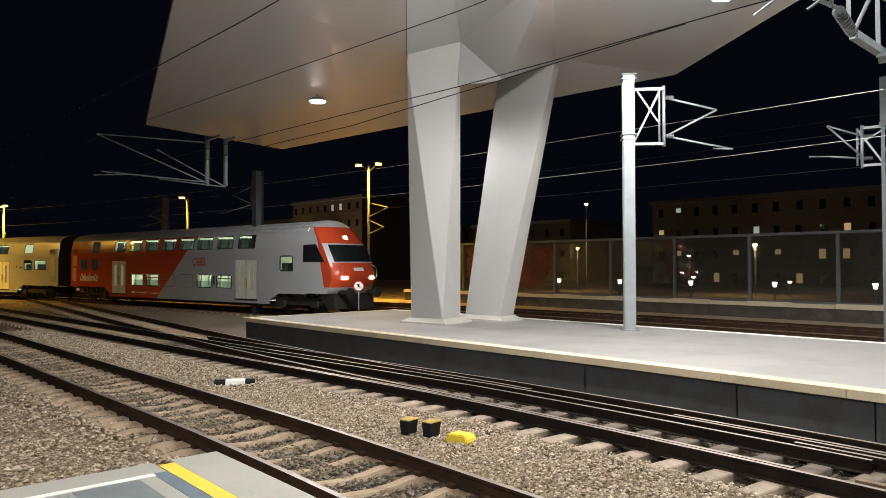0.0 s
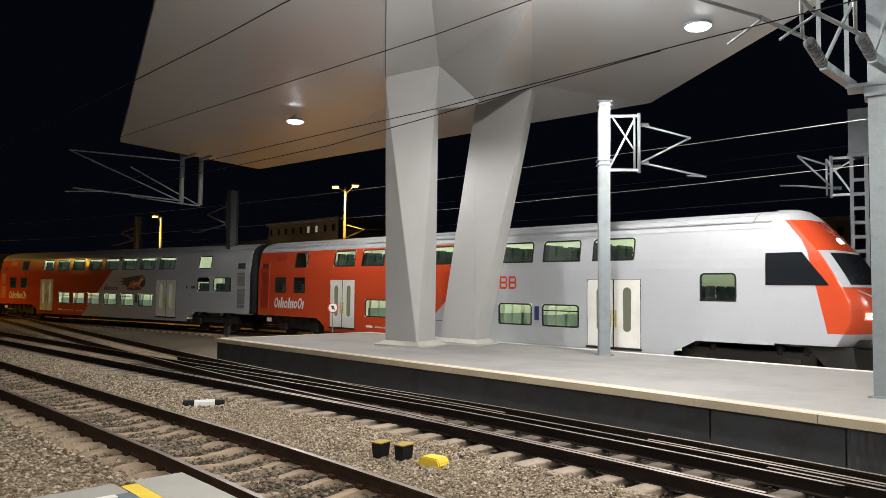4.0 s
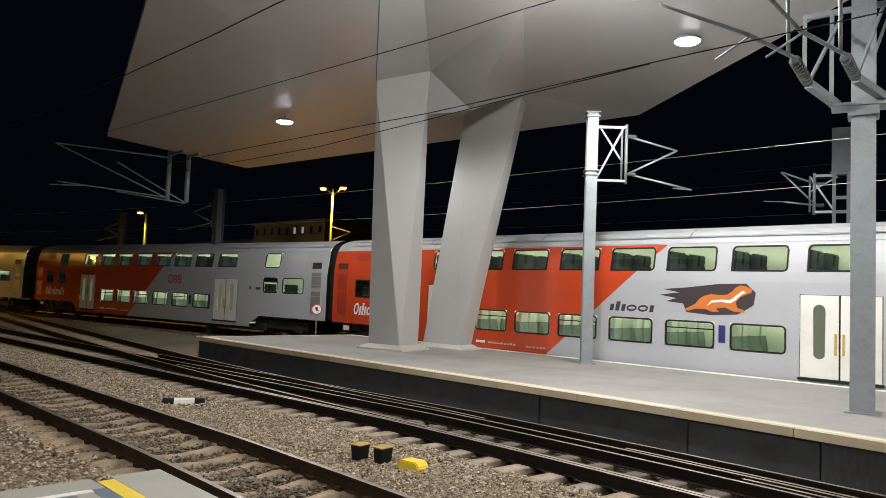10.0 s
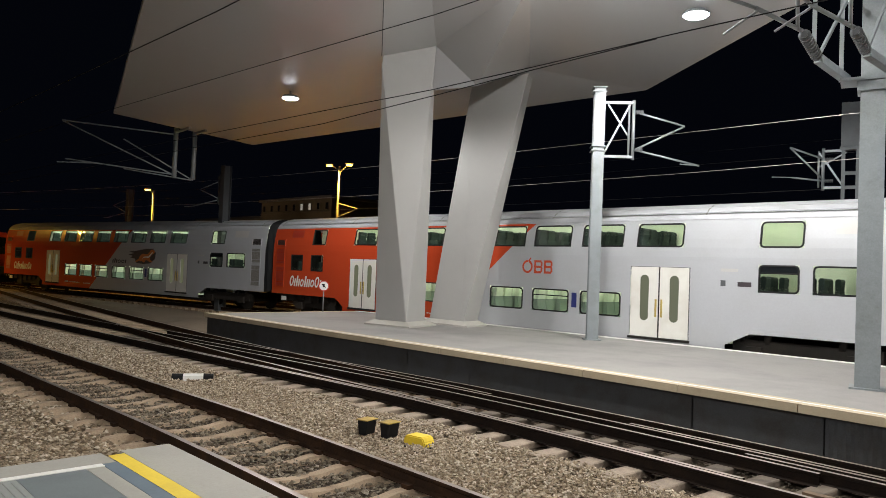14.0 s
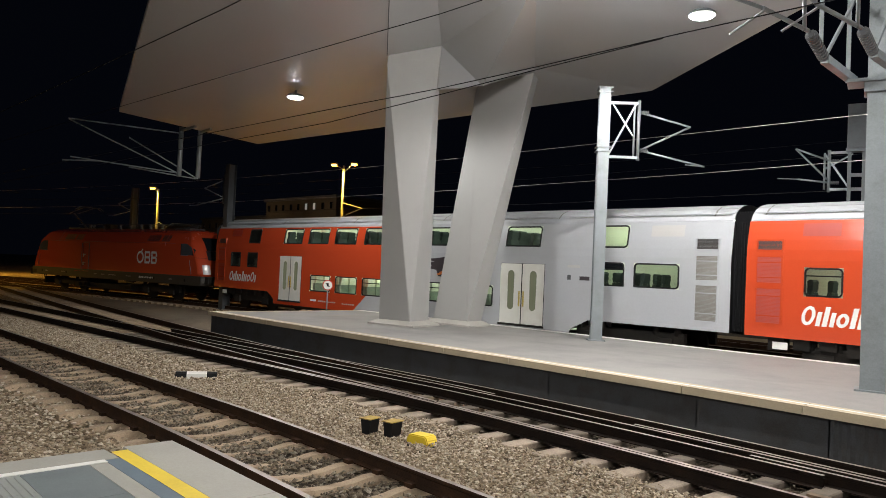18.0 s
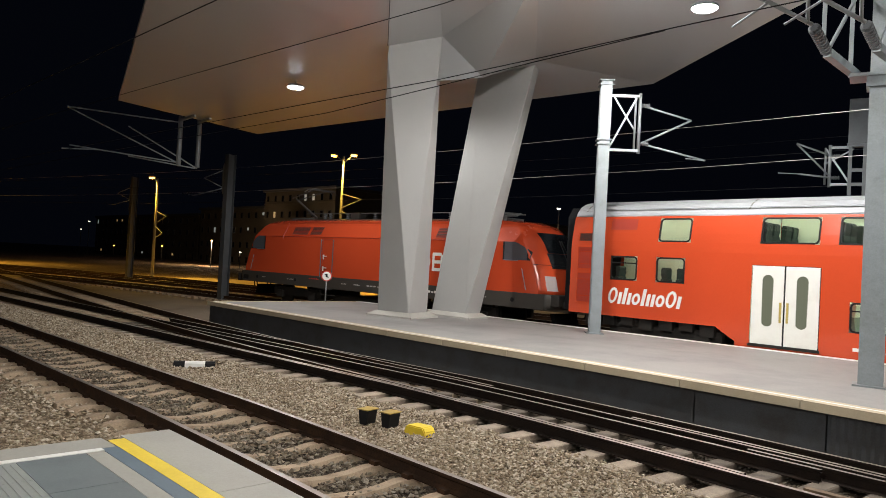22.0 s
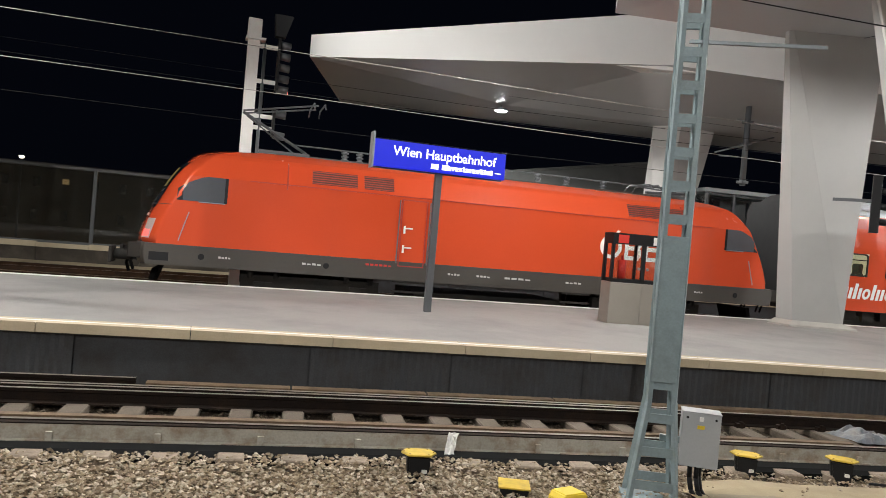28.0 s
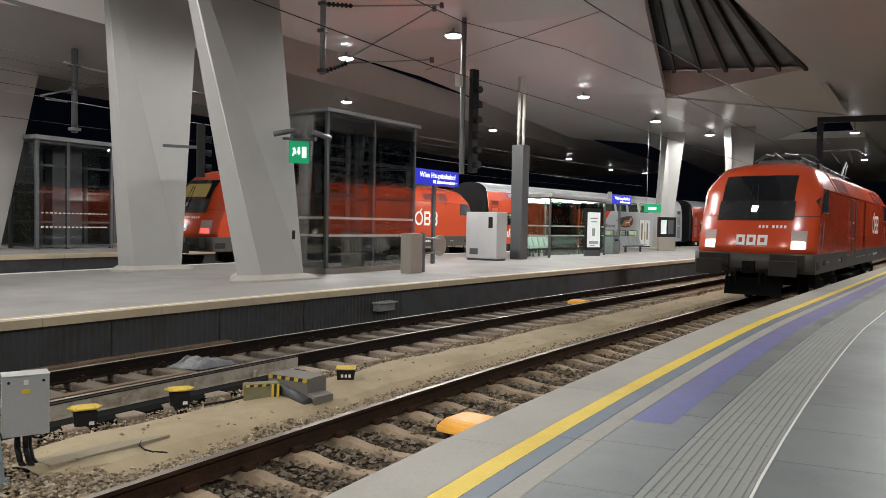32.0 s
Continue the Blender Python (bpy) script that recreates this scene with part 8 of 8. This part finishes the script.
# ---------------------------------------------------------------- sodium lit yard lamps
def yard_lamp(x, y, h, heads, power, label, reach=.7, col=(0.9, 0.50, 0.065)):
    th = thing("yard_lamp", label, "lamp post", "sodium yard lamps", at=pose(x, y, -.2))
    bm = bmesh.new()
    tube(bm, (0, 0, 0), (0, 0, h + .2), .13, 10, .07)
    part("pole", bm, M["steel"], th)
    for k, a in enumerate(heads):
        c, s = math.cos(radians(a)), math.sin(radians(a))
        b = bmesh.new()
        tube(b, (0, 0, h - .1 - .2 * k), (reach * c, reach * s, h + .28), .035, 8)
        part("arm", b, M["steel"], th)
        b = bmesh.new()
        bmesh.ops.create_icosphere(b, subdivisions=2, radius=1)
        for v in b.verts:
            v.co = Vector((reach * c + .12 * c + v.co.x * .3, reach * s + .12 * s + v.co.y * .3, h + .34 + (v.co.z * .14 if v.co.z > 0 else v.co.z * .05)))
        hd = part("lamp_head", b, M["steel"], th)
        b = bmesh.new()
        tube(b, (reach * c + .12 * c, reach * s + .12 * s, h + .19), (reach * c + .12 * c, reach * s + .12 * s, h + .30), .21, 14)
        part("lens", b, M["sodium"], hd, "glowing orange lens")
        if power:
            d = bpy.data.lights.new("sodium_light", 'AREA')
            d.shape, d.size, d.energy, d.color, d.spread = 'DISK', .5, power, col, radians(158)
            ob = new("sodium_light", d)
            ob.matrix_basis = pose(x + reach * c + .12 * c, y + reach * s + .12 * s, h - .06)
    for z0, z1, r in ((h - 2.4, h - 2.9, 2.6), (h - 3.6, h - 4.2, 2.1)):
        b = bmesh.new()
        tube(b, (0, 0, z0), (r, -.3, z1), .03, 6)
        tube(b, (0, 0, z0 - 1.0), (r, -.3, z1), .03, 6)
        part("cantilever", b, M["steel"], th, "tubular cantilever arm")


yard_lamp(-41.5, 30.3, 9.3, (200, 20), YARD * .6, "twin-headed sodium lamp on a tall mast")
yard_lamp(-58.0, 24.3, 7.8, (190,), YARD, "single sodium lamp on a mast with wire arms")
yard_lamp(-66.0, 1.0, 9.0, (100,), YARD * 2.6, "single sodium lamp on a mast beside the sidings")
yard_lamp(-92.0, 18.0, 8.8, (180, 0), YARD * .8, "distant twin sodium lamp over the sidings")


# ---------------------------------------------------------------- glazed barrier at the far side of the tracks
bar_th = thing("noise_barrier", "long glazed noise barrier with steel posts", "noise barrier")
# plinth concrete painted dark, as its face lies in shade under the coping
M["plinthshade"] = surface("shaded_barrier_plinth", (0.05, 0.042, 0.032), rough=0.85, vary=0.15, dirt=(0.13, 0.11, 0.09), dirt_amount=0.7)
x = -40.3
while x < 32:
    part("post", boxed(x - .07, x + .07, 34.43, 34.62, -.3, 3.78, .01), M["darksteel"], bar_th, "dark steel post")
    part("pane", boxed(x + .08, x + 3.92, 34.51, 34.53, .62, 3.66), M["barrierglass"], bar_th, "tinted glass pane")
    part("plinth_panel", boxed(x - 1.99, x + 1.99, 34.22, 34.42, -.3, .33), M["plinthshade"], bar_th, "concrete plinth panel, its shade put into the colour")
    for k in (0, 1):
        part("coping_slab", boxed(x - 1.99 + 2 * k, x - .01 + 2 * k, 34.10, 34.42, .34, .52 + .04 * k), M["coping"], bar_th, "cream coping slab")
    part("base_rail", boxed(x + .075, x + 3.925, 34.44, 34.60, .45, .62), M["darksteel"], bar_th, "dark base rail")
    part("top_rail", boxed(x + .072, x + 3.928, 34.45, 34.59, 3.68, 3.80), M["darksteel"], bar_th, "dark steel top rail")
    x += 4.0

# bollard lamps along the street behind the barrier
for k in range(9):
    x = -30 + 4.6 * k if k < 5 else (-1.5, .87, 3.55, 6.5)[k - 5]
    th = thing("bollard_lamp", "low white bollard lamp behind the glazed barrier", "bollard lamp", "street bollard lamps", at=pose(x, 37.0, -.26))
    bm = bmesh.new()
    tube(bm, (0, 0, 0), (0, 0, 1.42), .07, 10)
    part("stem", bm, M["darksteel"], th)
    bm = bmesh.new()
    tube(bm, (0, 0, 1.42), (0, 0, 1.68), .08, 10, .14)
    part("lamp", bm, M["bollard"], th, "glowing white lamp")


# ---------------------------------------------------------------- town behind the tracks
def house(x0, x1, y, depth, z1, storeys, bays, label, lit, seed, step=0.0):
    """A block of flats with real window openings set in the wall; lit names the share of lit windows."""
    th = thing("apartment_building", label, "building", "town buildings")
    r = random.Random(seed)
    bm = bmesh.new()
    quad_box(bm, x0, x1, y, y + depth, -6, z1)
    part("wall", bm, M["building"], th, "ochre plaster wall")
    part("roof", boxed(x0 - .4, x1 + .4, y - .4, y + depth, z1, z1 + .5), M["darksteel"], th, "dark flat roof")
    sh = (z1 + 1.0) / storeys
    bw = (x1 - x0) / bays
    for i in range(storeys):
        zc = -1.0 + sh * (i + .35)
        for j in range(bays):
            xc = x0 + bw * (j + .5) + r.uniform(-.1, .1)
            w = part("window", boxed(xc - .45, xc + .45, y - .12, y - .01, zc, zc + 1.3), M["frame"], th, "dim window frame")
            on = r.random() < lit
            m = M["roomlight"] if on and r.random() < .6 else M["roomcool"] if on else M["darkglass"]
            h = .62 if on and r.random() < .5 else .08
            part("pane", boxed(xc - .36, xc + .36, y - .135, y - .122, zc + h, zc + 1.22), m, w, "lit room behind" if on else "")
        part("sill_course", boxed(x0 - .1, x1 + .1, y - .18, y - .005, zc - .35, zc - .2), M["building"], th)
    return th


M["frame"] = surface("window_frame", (0.09, 0.082, 0.07), rough=0.6, vary=0.1)
M["roomcool"] = glow("room_light_cool", (0.75, 0.85, 0.8), 0.24)
house(-127, -104, 75, 14, 14.2, 5, 9, "tall ochre block of flats with a few lit windows", .16, 5)
house(-160, -128, 78, 14, 11.5, 4, 11, "long dim block of flats with lit windows", .10, 6)
house(-232, -165, 80, 14, 10.5, 4, 18, "long low block of flats far along the street", .08, 7)
house(-103, -72, 92, 14, 9.0, 3, 10, "dim block of flats behind the barrier", .12, 8)
house(-56, -27, 90, 14, 10.6, 4, 11, "dim block of flats with small lit windows", .14, 9)
house(-26, 2, 96, 14, 6.5, 2, 9, "low dim building behind the barrier", .12, 10)
house(3, 40, 96, 14, 7.6, 3, 12, "dark building with a blue roof sign", .05, 12)
# roof sign: plain strokes of blue light
r = random.Random(3)
x = 5.8
sgn = thing("roof_sign", "row of pale blue glowing bars on a roof", "illuminated sign")
while x < 14.4:
    w = r.choice((.34, .42, .5))
    part("sign_bar", boxed(x, x + w * .45, 95.0, 95.1, 8.65 - .02 * (x - 6), 9.5 - .02 * (x - 6)), M["hotelblue"], sgn)
    x += w + .2
for x in (6.2, 10.0, 14.0):
    part("support", boxed(x - .05, x + .05, 95.12, 95.22, 7.6, 9.4), M["darksteel"], sgn)
part("support_rail", boxed(5.6, 14.6, 95.11, 95.16, 8.2, 8.3), M["darksteel"], sgn)
part("foot", boxed(5.6, 14.6, 95.1, 96.2, 8.02, 8.18), M["darksteel"], sgn)
# small street lights and windows far off
for x, y, h, m in ((-178.8, 60, 7.5, "bollard"), (-184, 60, 5.7, "bollard"), (-163, 60, 2.2, "sodium"), (-138.6, 60, 2.6, "sodium"), (-114.6, 58, 3.9, "sodium"), (-105, 58, 2.2, "bollard"), (-93, 58, 2.2, "bollard"), (-46.1, 60, 3.9, "sodium"), (-45.0, 60, 8.3, "bollard"), (-27.8, 60, 3.85, "sodium"), (-33.4, 60, 1.1, "bollard"), (-25.0, 60, .8, "bollard"), (-33.8, 60, 3.0, "bollard"), (-1.2, 60, 4.6, "sodium"), (22, 62, 5.0, "sodium"), (-12, 58, 5.2, "bollard")):
    th = thing("street_lamp", "small distant street lamp on a thin post", "street lamp", "distant street lamps", at=pose(x, y, -.26))
    bm = bmesh.new()
    tube(bm, (0, 0, 0), (0, 0, h + .25), .07, 6)
    part("post", bm, M["darksteel"], th)
    bm = bmesh.new()
    tube(bm, (0, 0, h + .25), (0, 0, h + .42), .10, 10, .2)
    part("lamp", bm, M[m], th, "glowing lamp")
    if h > 3.8 and m == "sodium" and x < -20:
        d = bpy.data.lights.new("street_light", 'POINT')
        d.shadow_soft_size, d.energy, d.color = .15, 1000 if x > -60 else 4000, (1.0, 0.66, 0.36)
        new("street_light", d).matrix_basis = pose(x, y - .6, h - .1)

# ---------------------------------------------------------------- the next platform
p2 = tagged(new("platform_next"), "grey paved platform with a pale edge behind the far tracks", "platform", kind="structure")
e2 = lambda x: y_far(x) + 7.3
bm = bmesh.new()
sweep(bm, [(.35, .52), (9.0, .52), (9.0, -.3), (.35, -.3)], run(e2, 5.4, 110, 3.0))
part("paving", bm, M["plattop"], p2)
for k in range(26):
    a = 5.4 + 4 * k
    b = bmesh.new()
    sweep(b, [(0, .53), (.345, .53), (.345, .35), (0, .35)], run(e2, a, a + 3.98, 2.0))
    part("edge_slab", b, M["coping"], p2, "pale edge slab")
    b = bmesh.new()
    sweep(b, [(.08, .345), (.34, .345), (.34, -.3), (.08, -.3)], run(e2, a, a + 3.98, 2.0))
    part("wall_panel", b, M["wallpanel"], p2, "wall panel darkened for shade")
bd = thing("track_board", "blank white board on two thin posts", "board", at=pose(2.06, 30.6, -.2))
part("panel", boxed(-.45, .45, -.02, .02, .82, 1.78, .01), M["white"], bd)
for s in (-.35, .4):
    part("post", boxed(s - .025, s + .025, .021, .06, -.1, 1.7), M["steel"], bd)
rp = thing("loading_ramp", "tilted grey steel ramp plate beside the track", "ramp", at=pose(4.6, 27.2, -.22, 0, 0, 0))
bm = bmesh.new()
prism(bm, [(-1.0, .0), (.3, .95), (.36, .9), (-.9, -.03)], -.4, .4, 'y')
part("plate", bm, M["steel"], rp)
for x, z in ((.25, .85), (-.3, .4)):
    part("strut", boxed(x - .04, x + .04, -.3, .3, 0, z), M["darksteel"], rp)

lf = thing("lift_shaft", "second glass lift shaft with a dark steel frame", "lift", at=pose(25.6, 31.2, .52, 0, 0, -8))
for x in (-1.85, -.4, 1.85):
    for y in (-1.1, 1.1):
        part("post", boxed(x - .07, x + .07, y - .07, y + .07, 0, 5.0), M["darksteel"], lf)
for z in (.1, 1.2, 2.6, 3.8, 4.85):
    for y in (-1.1, 1.1):
        part("rail", boxed(-1.78, 1.78, y - .04, y + .04, z, z + .1), M["darksteel"], lf)
for y in (-1.16, 1.16):
    part("pane", boxed(-1.8, 1.8, y - .01, y + .01, .1, 4.9), M["clearglass"], lf, "clear glass")
for x in (-1.9, 1.9):
    part("pane", boxed(x - .01, x + .01, -1.1, 1.1, .1, 4.9), M["clearglass"], lf, "clear glass")
part("roof", boxed(-2.1, 2.1, -1.35, 1.35, 5.0, 5.2, .03), M["steel"], lf, "flat pale roof")
part("machine_core", boxed(-.3, 1.2, .3, .95, 0, 4.8), M["darksteel"], lf, "dark guide frame")
for z in (1.0, 1.65):
    for k in range(16):
        part("marking", boxed(-1.7 + .21 * k, -1.58 + .21 * k, -1.178, -1.172, z, z + .05), M["white"], lf, "white marking square")
M["enclosure"] = surface("enclosure_wall", (0.075, 0.08, 0.077), rough=0.6, vary=0.1, dirt=(0.05, 0.054, 0.052))
en = thing("stair_enclosure", "pale sloping wall of a stair enclosure", "wall")
bm = bmesh.new()
prism(bm, [(11.5, -.3), (29, -.3), (29, 8.3), (11.5, 5.37)], 38.5, 38.8, 'y')
part("side_wall", bm, M["enclosure"], en)
bm = bmesh.new()
prism(bm, [(11.45, 5.375), (29.05, 8.32), (29.05, 8.42), (11.45, 5.475)], 38.45, 38.85, 'y')
part("coping", bm, M["enclosure"], en)

# dark gantry at the far right
gn = thing("signal_gantry", "dark square-tube gantry beside the near platform", "gantry", at=pose(0, 0, 0))
for y in (-1.7, -4.4):
    part("post", boxed(30.2, 30.4, y - .1, y + .1, .5, 5.9), M["black"], gn)
part("beam", boxed(30.2, 30.4, -4.5, -1.6, 5.905, 6.1), M["black"], gn)

# small things further along the island platform
tb = thing("litter_bin", "steel litter bin beside the bench", "litter bin", at=pose(41.5, 7.8, PZ, 0, 0, -14))
part("body", boxed(-.42, .42, -.3, .3, .0, .95, .03), M["steel"], tb)
part("lid", boxed(-.45, .45, -.33, .33, .952, 1.02, .02), M["darksteel"], tb, "dark lid")
part("slot", boxed(-.2, .2, -.315, -.302, .7, .82), M["black"], tb, "dark slot")
gs = thing("exit_sign", "small lit green direction sign hung under the canopy", "exit sign", at=pose(48.0, 6.5, 0, 0, 0, -60))
part("panel", boxed(-.55, .55, -.05, .05, 2.98, 3.5, .01), M["exit"], gs, "glowing green panel")
part("symbol", boxed(-.3, .2, -.056, -.051, 3.15, 3.32), M["lettering"], gs, "plain white bar")
for x in (-.4, .4):
    b = bmesh.new()
    tube(b, (x, 0, 3.5), (x, 0, soffit_z(48.0, 6.5, 8.6)), .015, 6)
    part("hanger", b, M["steel"], gs)
tc = thing("notice_case", "dark notice case with lit sheets beside the column", "notice case", at=pose(50.3, 5.9, PZ, 0, 0, -62))
part("frame", boxed(-.6, .6, -.1, .1, .9, 2.2, .02), M["black"], tc)
part("sheet", boxed(-.42, -.05, -.108, -.102, 1.1, 2.0), M["ad"], tc, "lit paper sheet")
part("sheet", boxed(.05, .42, -.108, -.102, 1.1, 2.0), M["darksteel"], tc)
part("base", boxed(-.55, .55, -.14, .14, 0, .898), M["beige"], tc, "steel base")
for dx in (0, 3.2):
    for k in range(5):
        st = thing("shelter_seat", "pale perforated metal seat inside the shelter", "seat", "seats in the shelter", at=pose(33.2, 9.2, PZ, 0, 0, -13) @ pose(.35 + dx + .55 * k, 1.35, 0, 0, 0, 90))
        b = bmesh.new()
        prism(b, [(-.42, .40), (.02, .43), (.16, .92), (.12, .94), (-.03, .47), (-.42, .44)], -.24, .24, 'y')
        part("shell", b, M["cabinet"], st)
        part("leg", boxed(-.2, -.14, -.04, .04, 0, .415), M["darksteel"], st)

# ---------------------------------------------------------------- loose ballast stones
def loose_stones(name, label, spots, seed, smin, smax, m="loose"):
    """Angular broken stones as one mesh; spots are rows of x, y, z."""
    rs = np.random.default_rng(seed)
    n = len(spots)
    base = np.array([(1, 0, 0), (0, 1, 0), (-1, 0, 0), (0, -1, 0), (.3, .2, .8), (-.2, -.3, -.6)])
    tri = np.array([(0, 1, 4), (1, 2, 4), (2, 3, 4), (3, 0, 4), (1, 0, 5), (2, 1, 5), (3, 2, 5), (0, 3, 5)])
    v = base[None] * rs.uniform(.6, 1.25, (n, 6, 1)) + rs.uniform(-.25, .25, (n, 6, 3))
    a = rs.uniform(0, math.tau, n)
    c, s = np.cos(a)[:, None], np.sin(a)[:, None]
    sz = rs.uniform(smin, smax, n)[:, None]
    x = (v[:, :, 0] * c - v[:, :, 1] * s) * sz
    y = (v[:, :, 0] * s + v[:, :, 1] * c) * sz
    z = v[:, :, 2] * sz * .8
    p = np.stack((x, y, z), 2) + spots[:, None, :]
    f = (tri[None] + 6 * np.arange(n)[:, None, None]).reshape(-1, 3)
    me = bpy.data.meshes.new(name)
    me.from_pydata(p.reshape(-1, 3).tolist(), [], f.tolist())
    me.materials.append(M[m])
    ob = new(name, me)
    tagged(ob, label, "ballast", kind="stuff")


def stone_material(name, k):
    m, t, b = mat(name)
    ge = t.nodes.new("ShaderNodeNewGeometry")
    rp = t.nodes.new("ShaderNodeValToRGB")
    e = rp.color_ramp.elements
    e[0].color, e[1].color = (0.17 * k, 0.12 * k, 0.074 * k, 1), (0.69 * k, 0.59 * k, 0.455 * k, 1)
    e.new(.25).color = (0.325 * k, 0.245 * k, 0.16 * k, 1)
    e.new(.55).color = (0.445 * k, 0.35 * k, 0.235 * k, 1)
    e.new(.8).color = (0.535 * k, 0.45 * k, 0.34 * k, 1)
    t.links.new(ge.outputs["Random Per Island"], rp.inputs[0])
    co = t.nodes.new("ShaderNodeTexCoord")
    nz = node(t, "ShaderNodeTexNoise", Scale=45.0, Detail=4.0)
    t.links.new(co.outputs["Object"], nz.inputs["Vector"])
    mx = t.nodes.new("ShaderNodeMixRGB")
    mx.blend_type = 'MULTIPLY'
    mx.inputs[0].default_value = .5
    t.links.new(rp.outputs[0], mx.inputs[1])
    t.links.new(nz.outputs[0], mx.inputs[2])
    t.links.new(mx.outputs[0], b.inputs["Base Color"])
    b.inputs["Roughness"].default_value = 0.9
    return m


M["loose"] = stone_material("loose_stone", 1.0)
M["loosebrown"] = stone_material("brown_stone", 0.5)
# oil plus contact shade, both put into the stone colour
M["looseshaded"] = stone_material("shaded_oily_stone", 0.30)


def scatter(n, x0, x1, f0, f1, seed, z=-.20, keep=None):
    rs = np.random.default_rng(seed)
    xs = rs.uniform(x0, x1, n)
    lo = np.array([f0(q) for q in xs])
    hi = np.array([f1(q) for q in xs])
    ys = lo + (hi - lo) * rs.uniform(0, 1, n)
    zz = z + rs.uniform(-.012, .03, n) + .02 * np.sin(xs * 2.1) * np.sin(ys * 1.7)
    p = np.stack((xs, ys, zz), 1)
    if keep is not None:
        p = p[np.array([keep(q[0], q[1]) for q in p])]
    return p


def off_rails(x, y):
    for fn in (y_near, y_mid):
        d = abs(abs(y - fn(x)) - .752)
        if d < .09:
            return False
    return True


loose_stones("loose_ballast", "loose angular ballast stones between the nearer tracks", scatter(42000, -14, 5.0, lambda x: y_near(x) + .85, lambda x: y_mid(x) - 1.2, 2, keep=off_rails), 4, .013, .033)
loose_stones("loose_ballast", "loose angular ballast stones along the sidings", scatter(18000, -32, -14, lambda x: y_near(x) + .85, lambda x: y_mid(x) - 1.2, 12, keep=off_rails), 14, .022, .048)
loose_stones("loose_ballast", "ballast stones beside the platform, darkened by oil and painted shade", scatter(12000, -14, 16, lambda x: y_mid(x) - 1.45, lambda x: y_mid(x) + 1.4, 5, z=-.27, keep=off_rails), 6, .018, .04, "looseshaded")
loose_stones("loose_ballast", "ballast stones between the rails of the near track", scatter(22000, -26, 22, lambda x: y_near(x) - .70, lambda x: y_near(x) + .70, 7, z=-.238, keep=off_rails), 8, .018, .042, "loosebrown")
loose_stones("loose_ballast", "small stones along the edges of the sand", np.concatenate((scatter(17000, 4.2, 26, lambda x: y_near(x) + .84, lambda x: y_near(x) + 1.45, 17, z=-.232), scatter(2500, 4.4, 26, lambda x: y_near(x) + 1.3, lambda x: y_near(x) + 1.6, 37, z=-.215), scatter(4200, 4.2, 26, lambda x: y_mid(x) - 1.66, lambda x: y_mid(x) - 1.25, 19, z=-.225), scatter(260, 4.6, 26, lambda x: y_near(x) + 1.5, lambda x: y_mid(x) - 1.4, 23, z=-.15))), 18, .010, .030)
loose_stones("loose_ballast", "pale ballast stones outside the near track", scatter(9000, -26, -6.4, lambda x: y_near(x) - 3.6, lambda x: y_near(x) - .85, 27, z=-.24, keep=off_rails), 28, .02, .045)


motions()
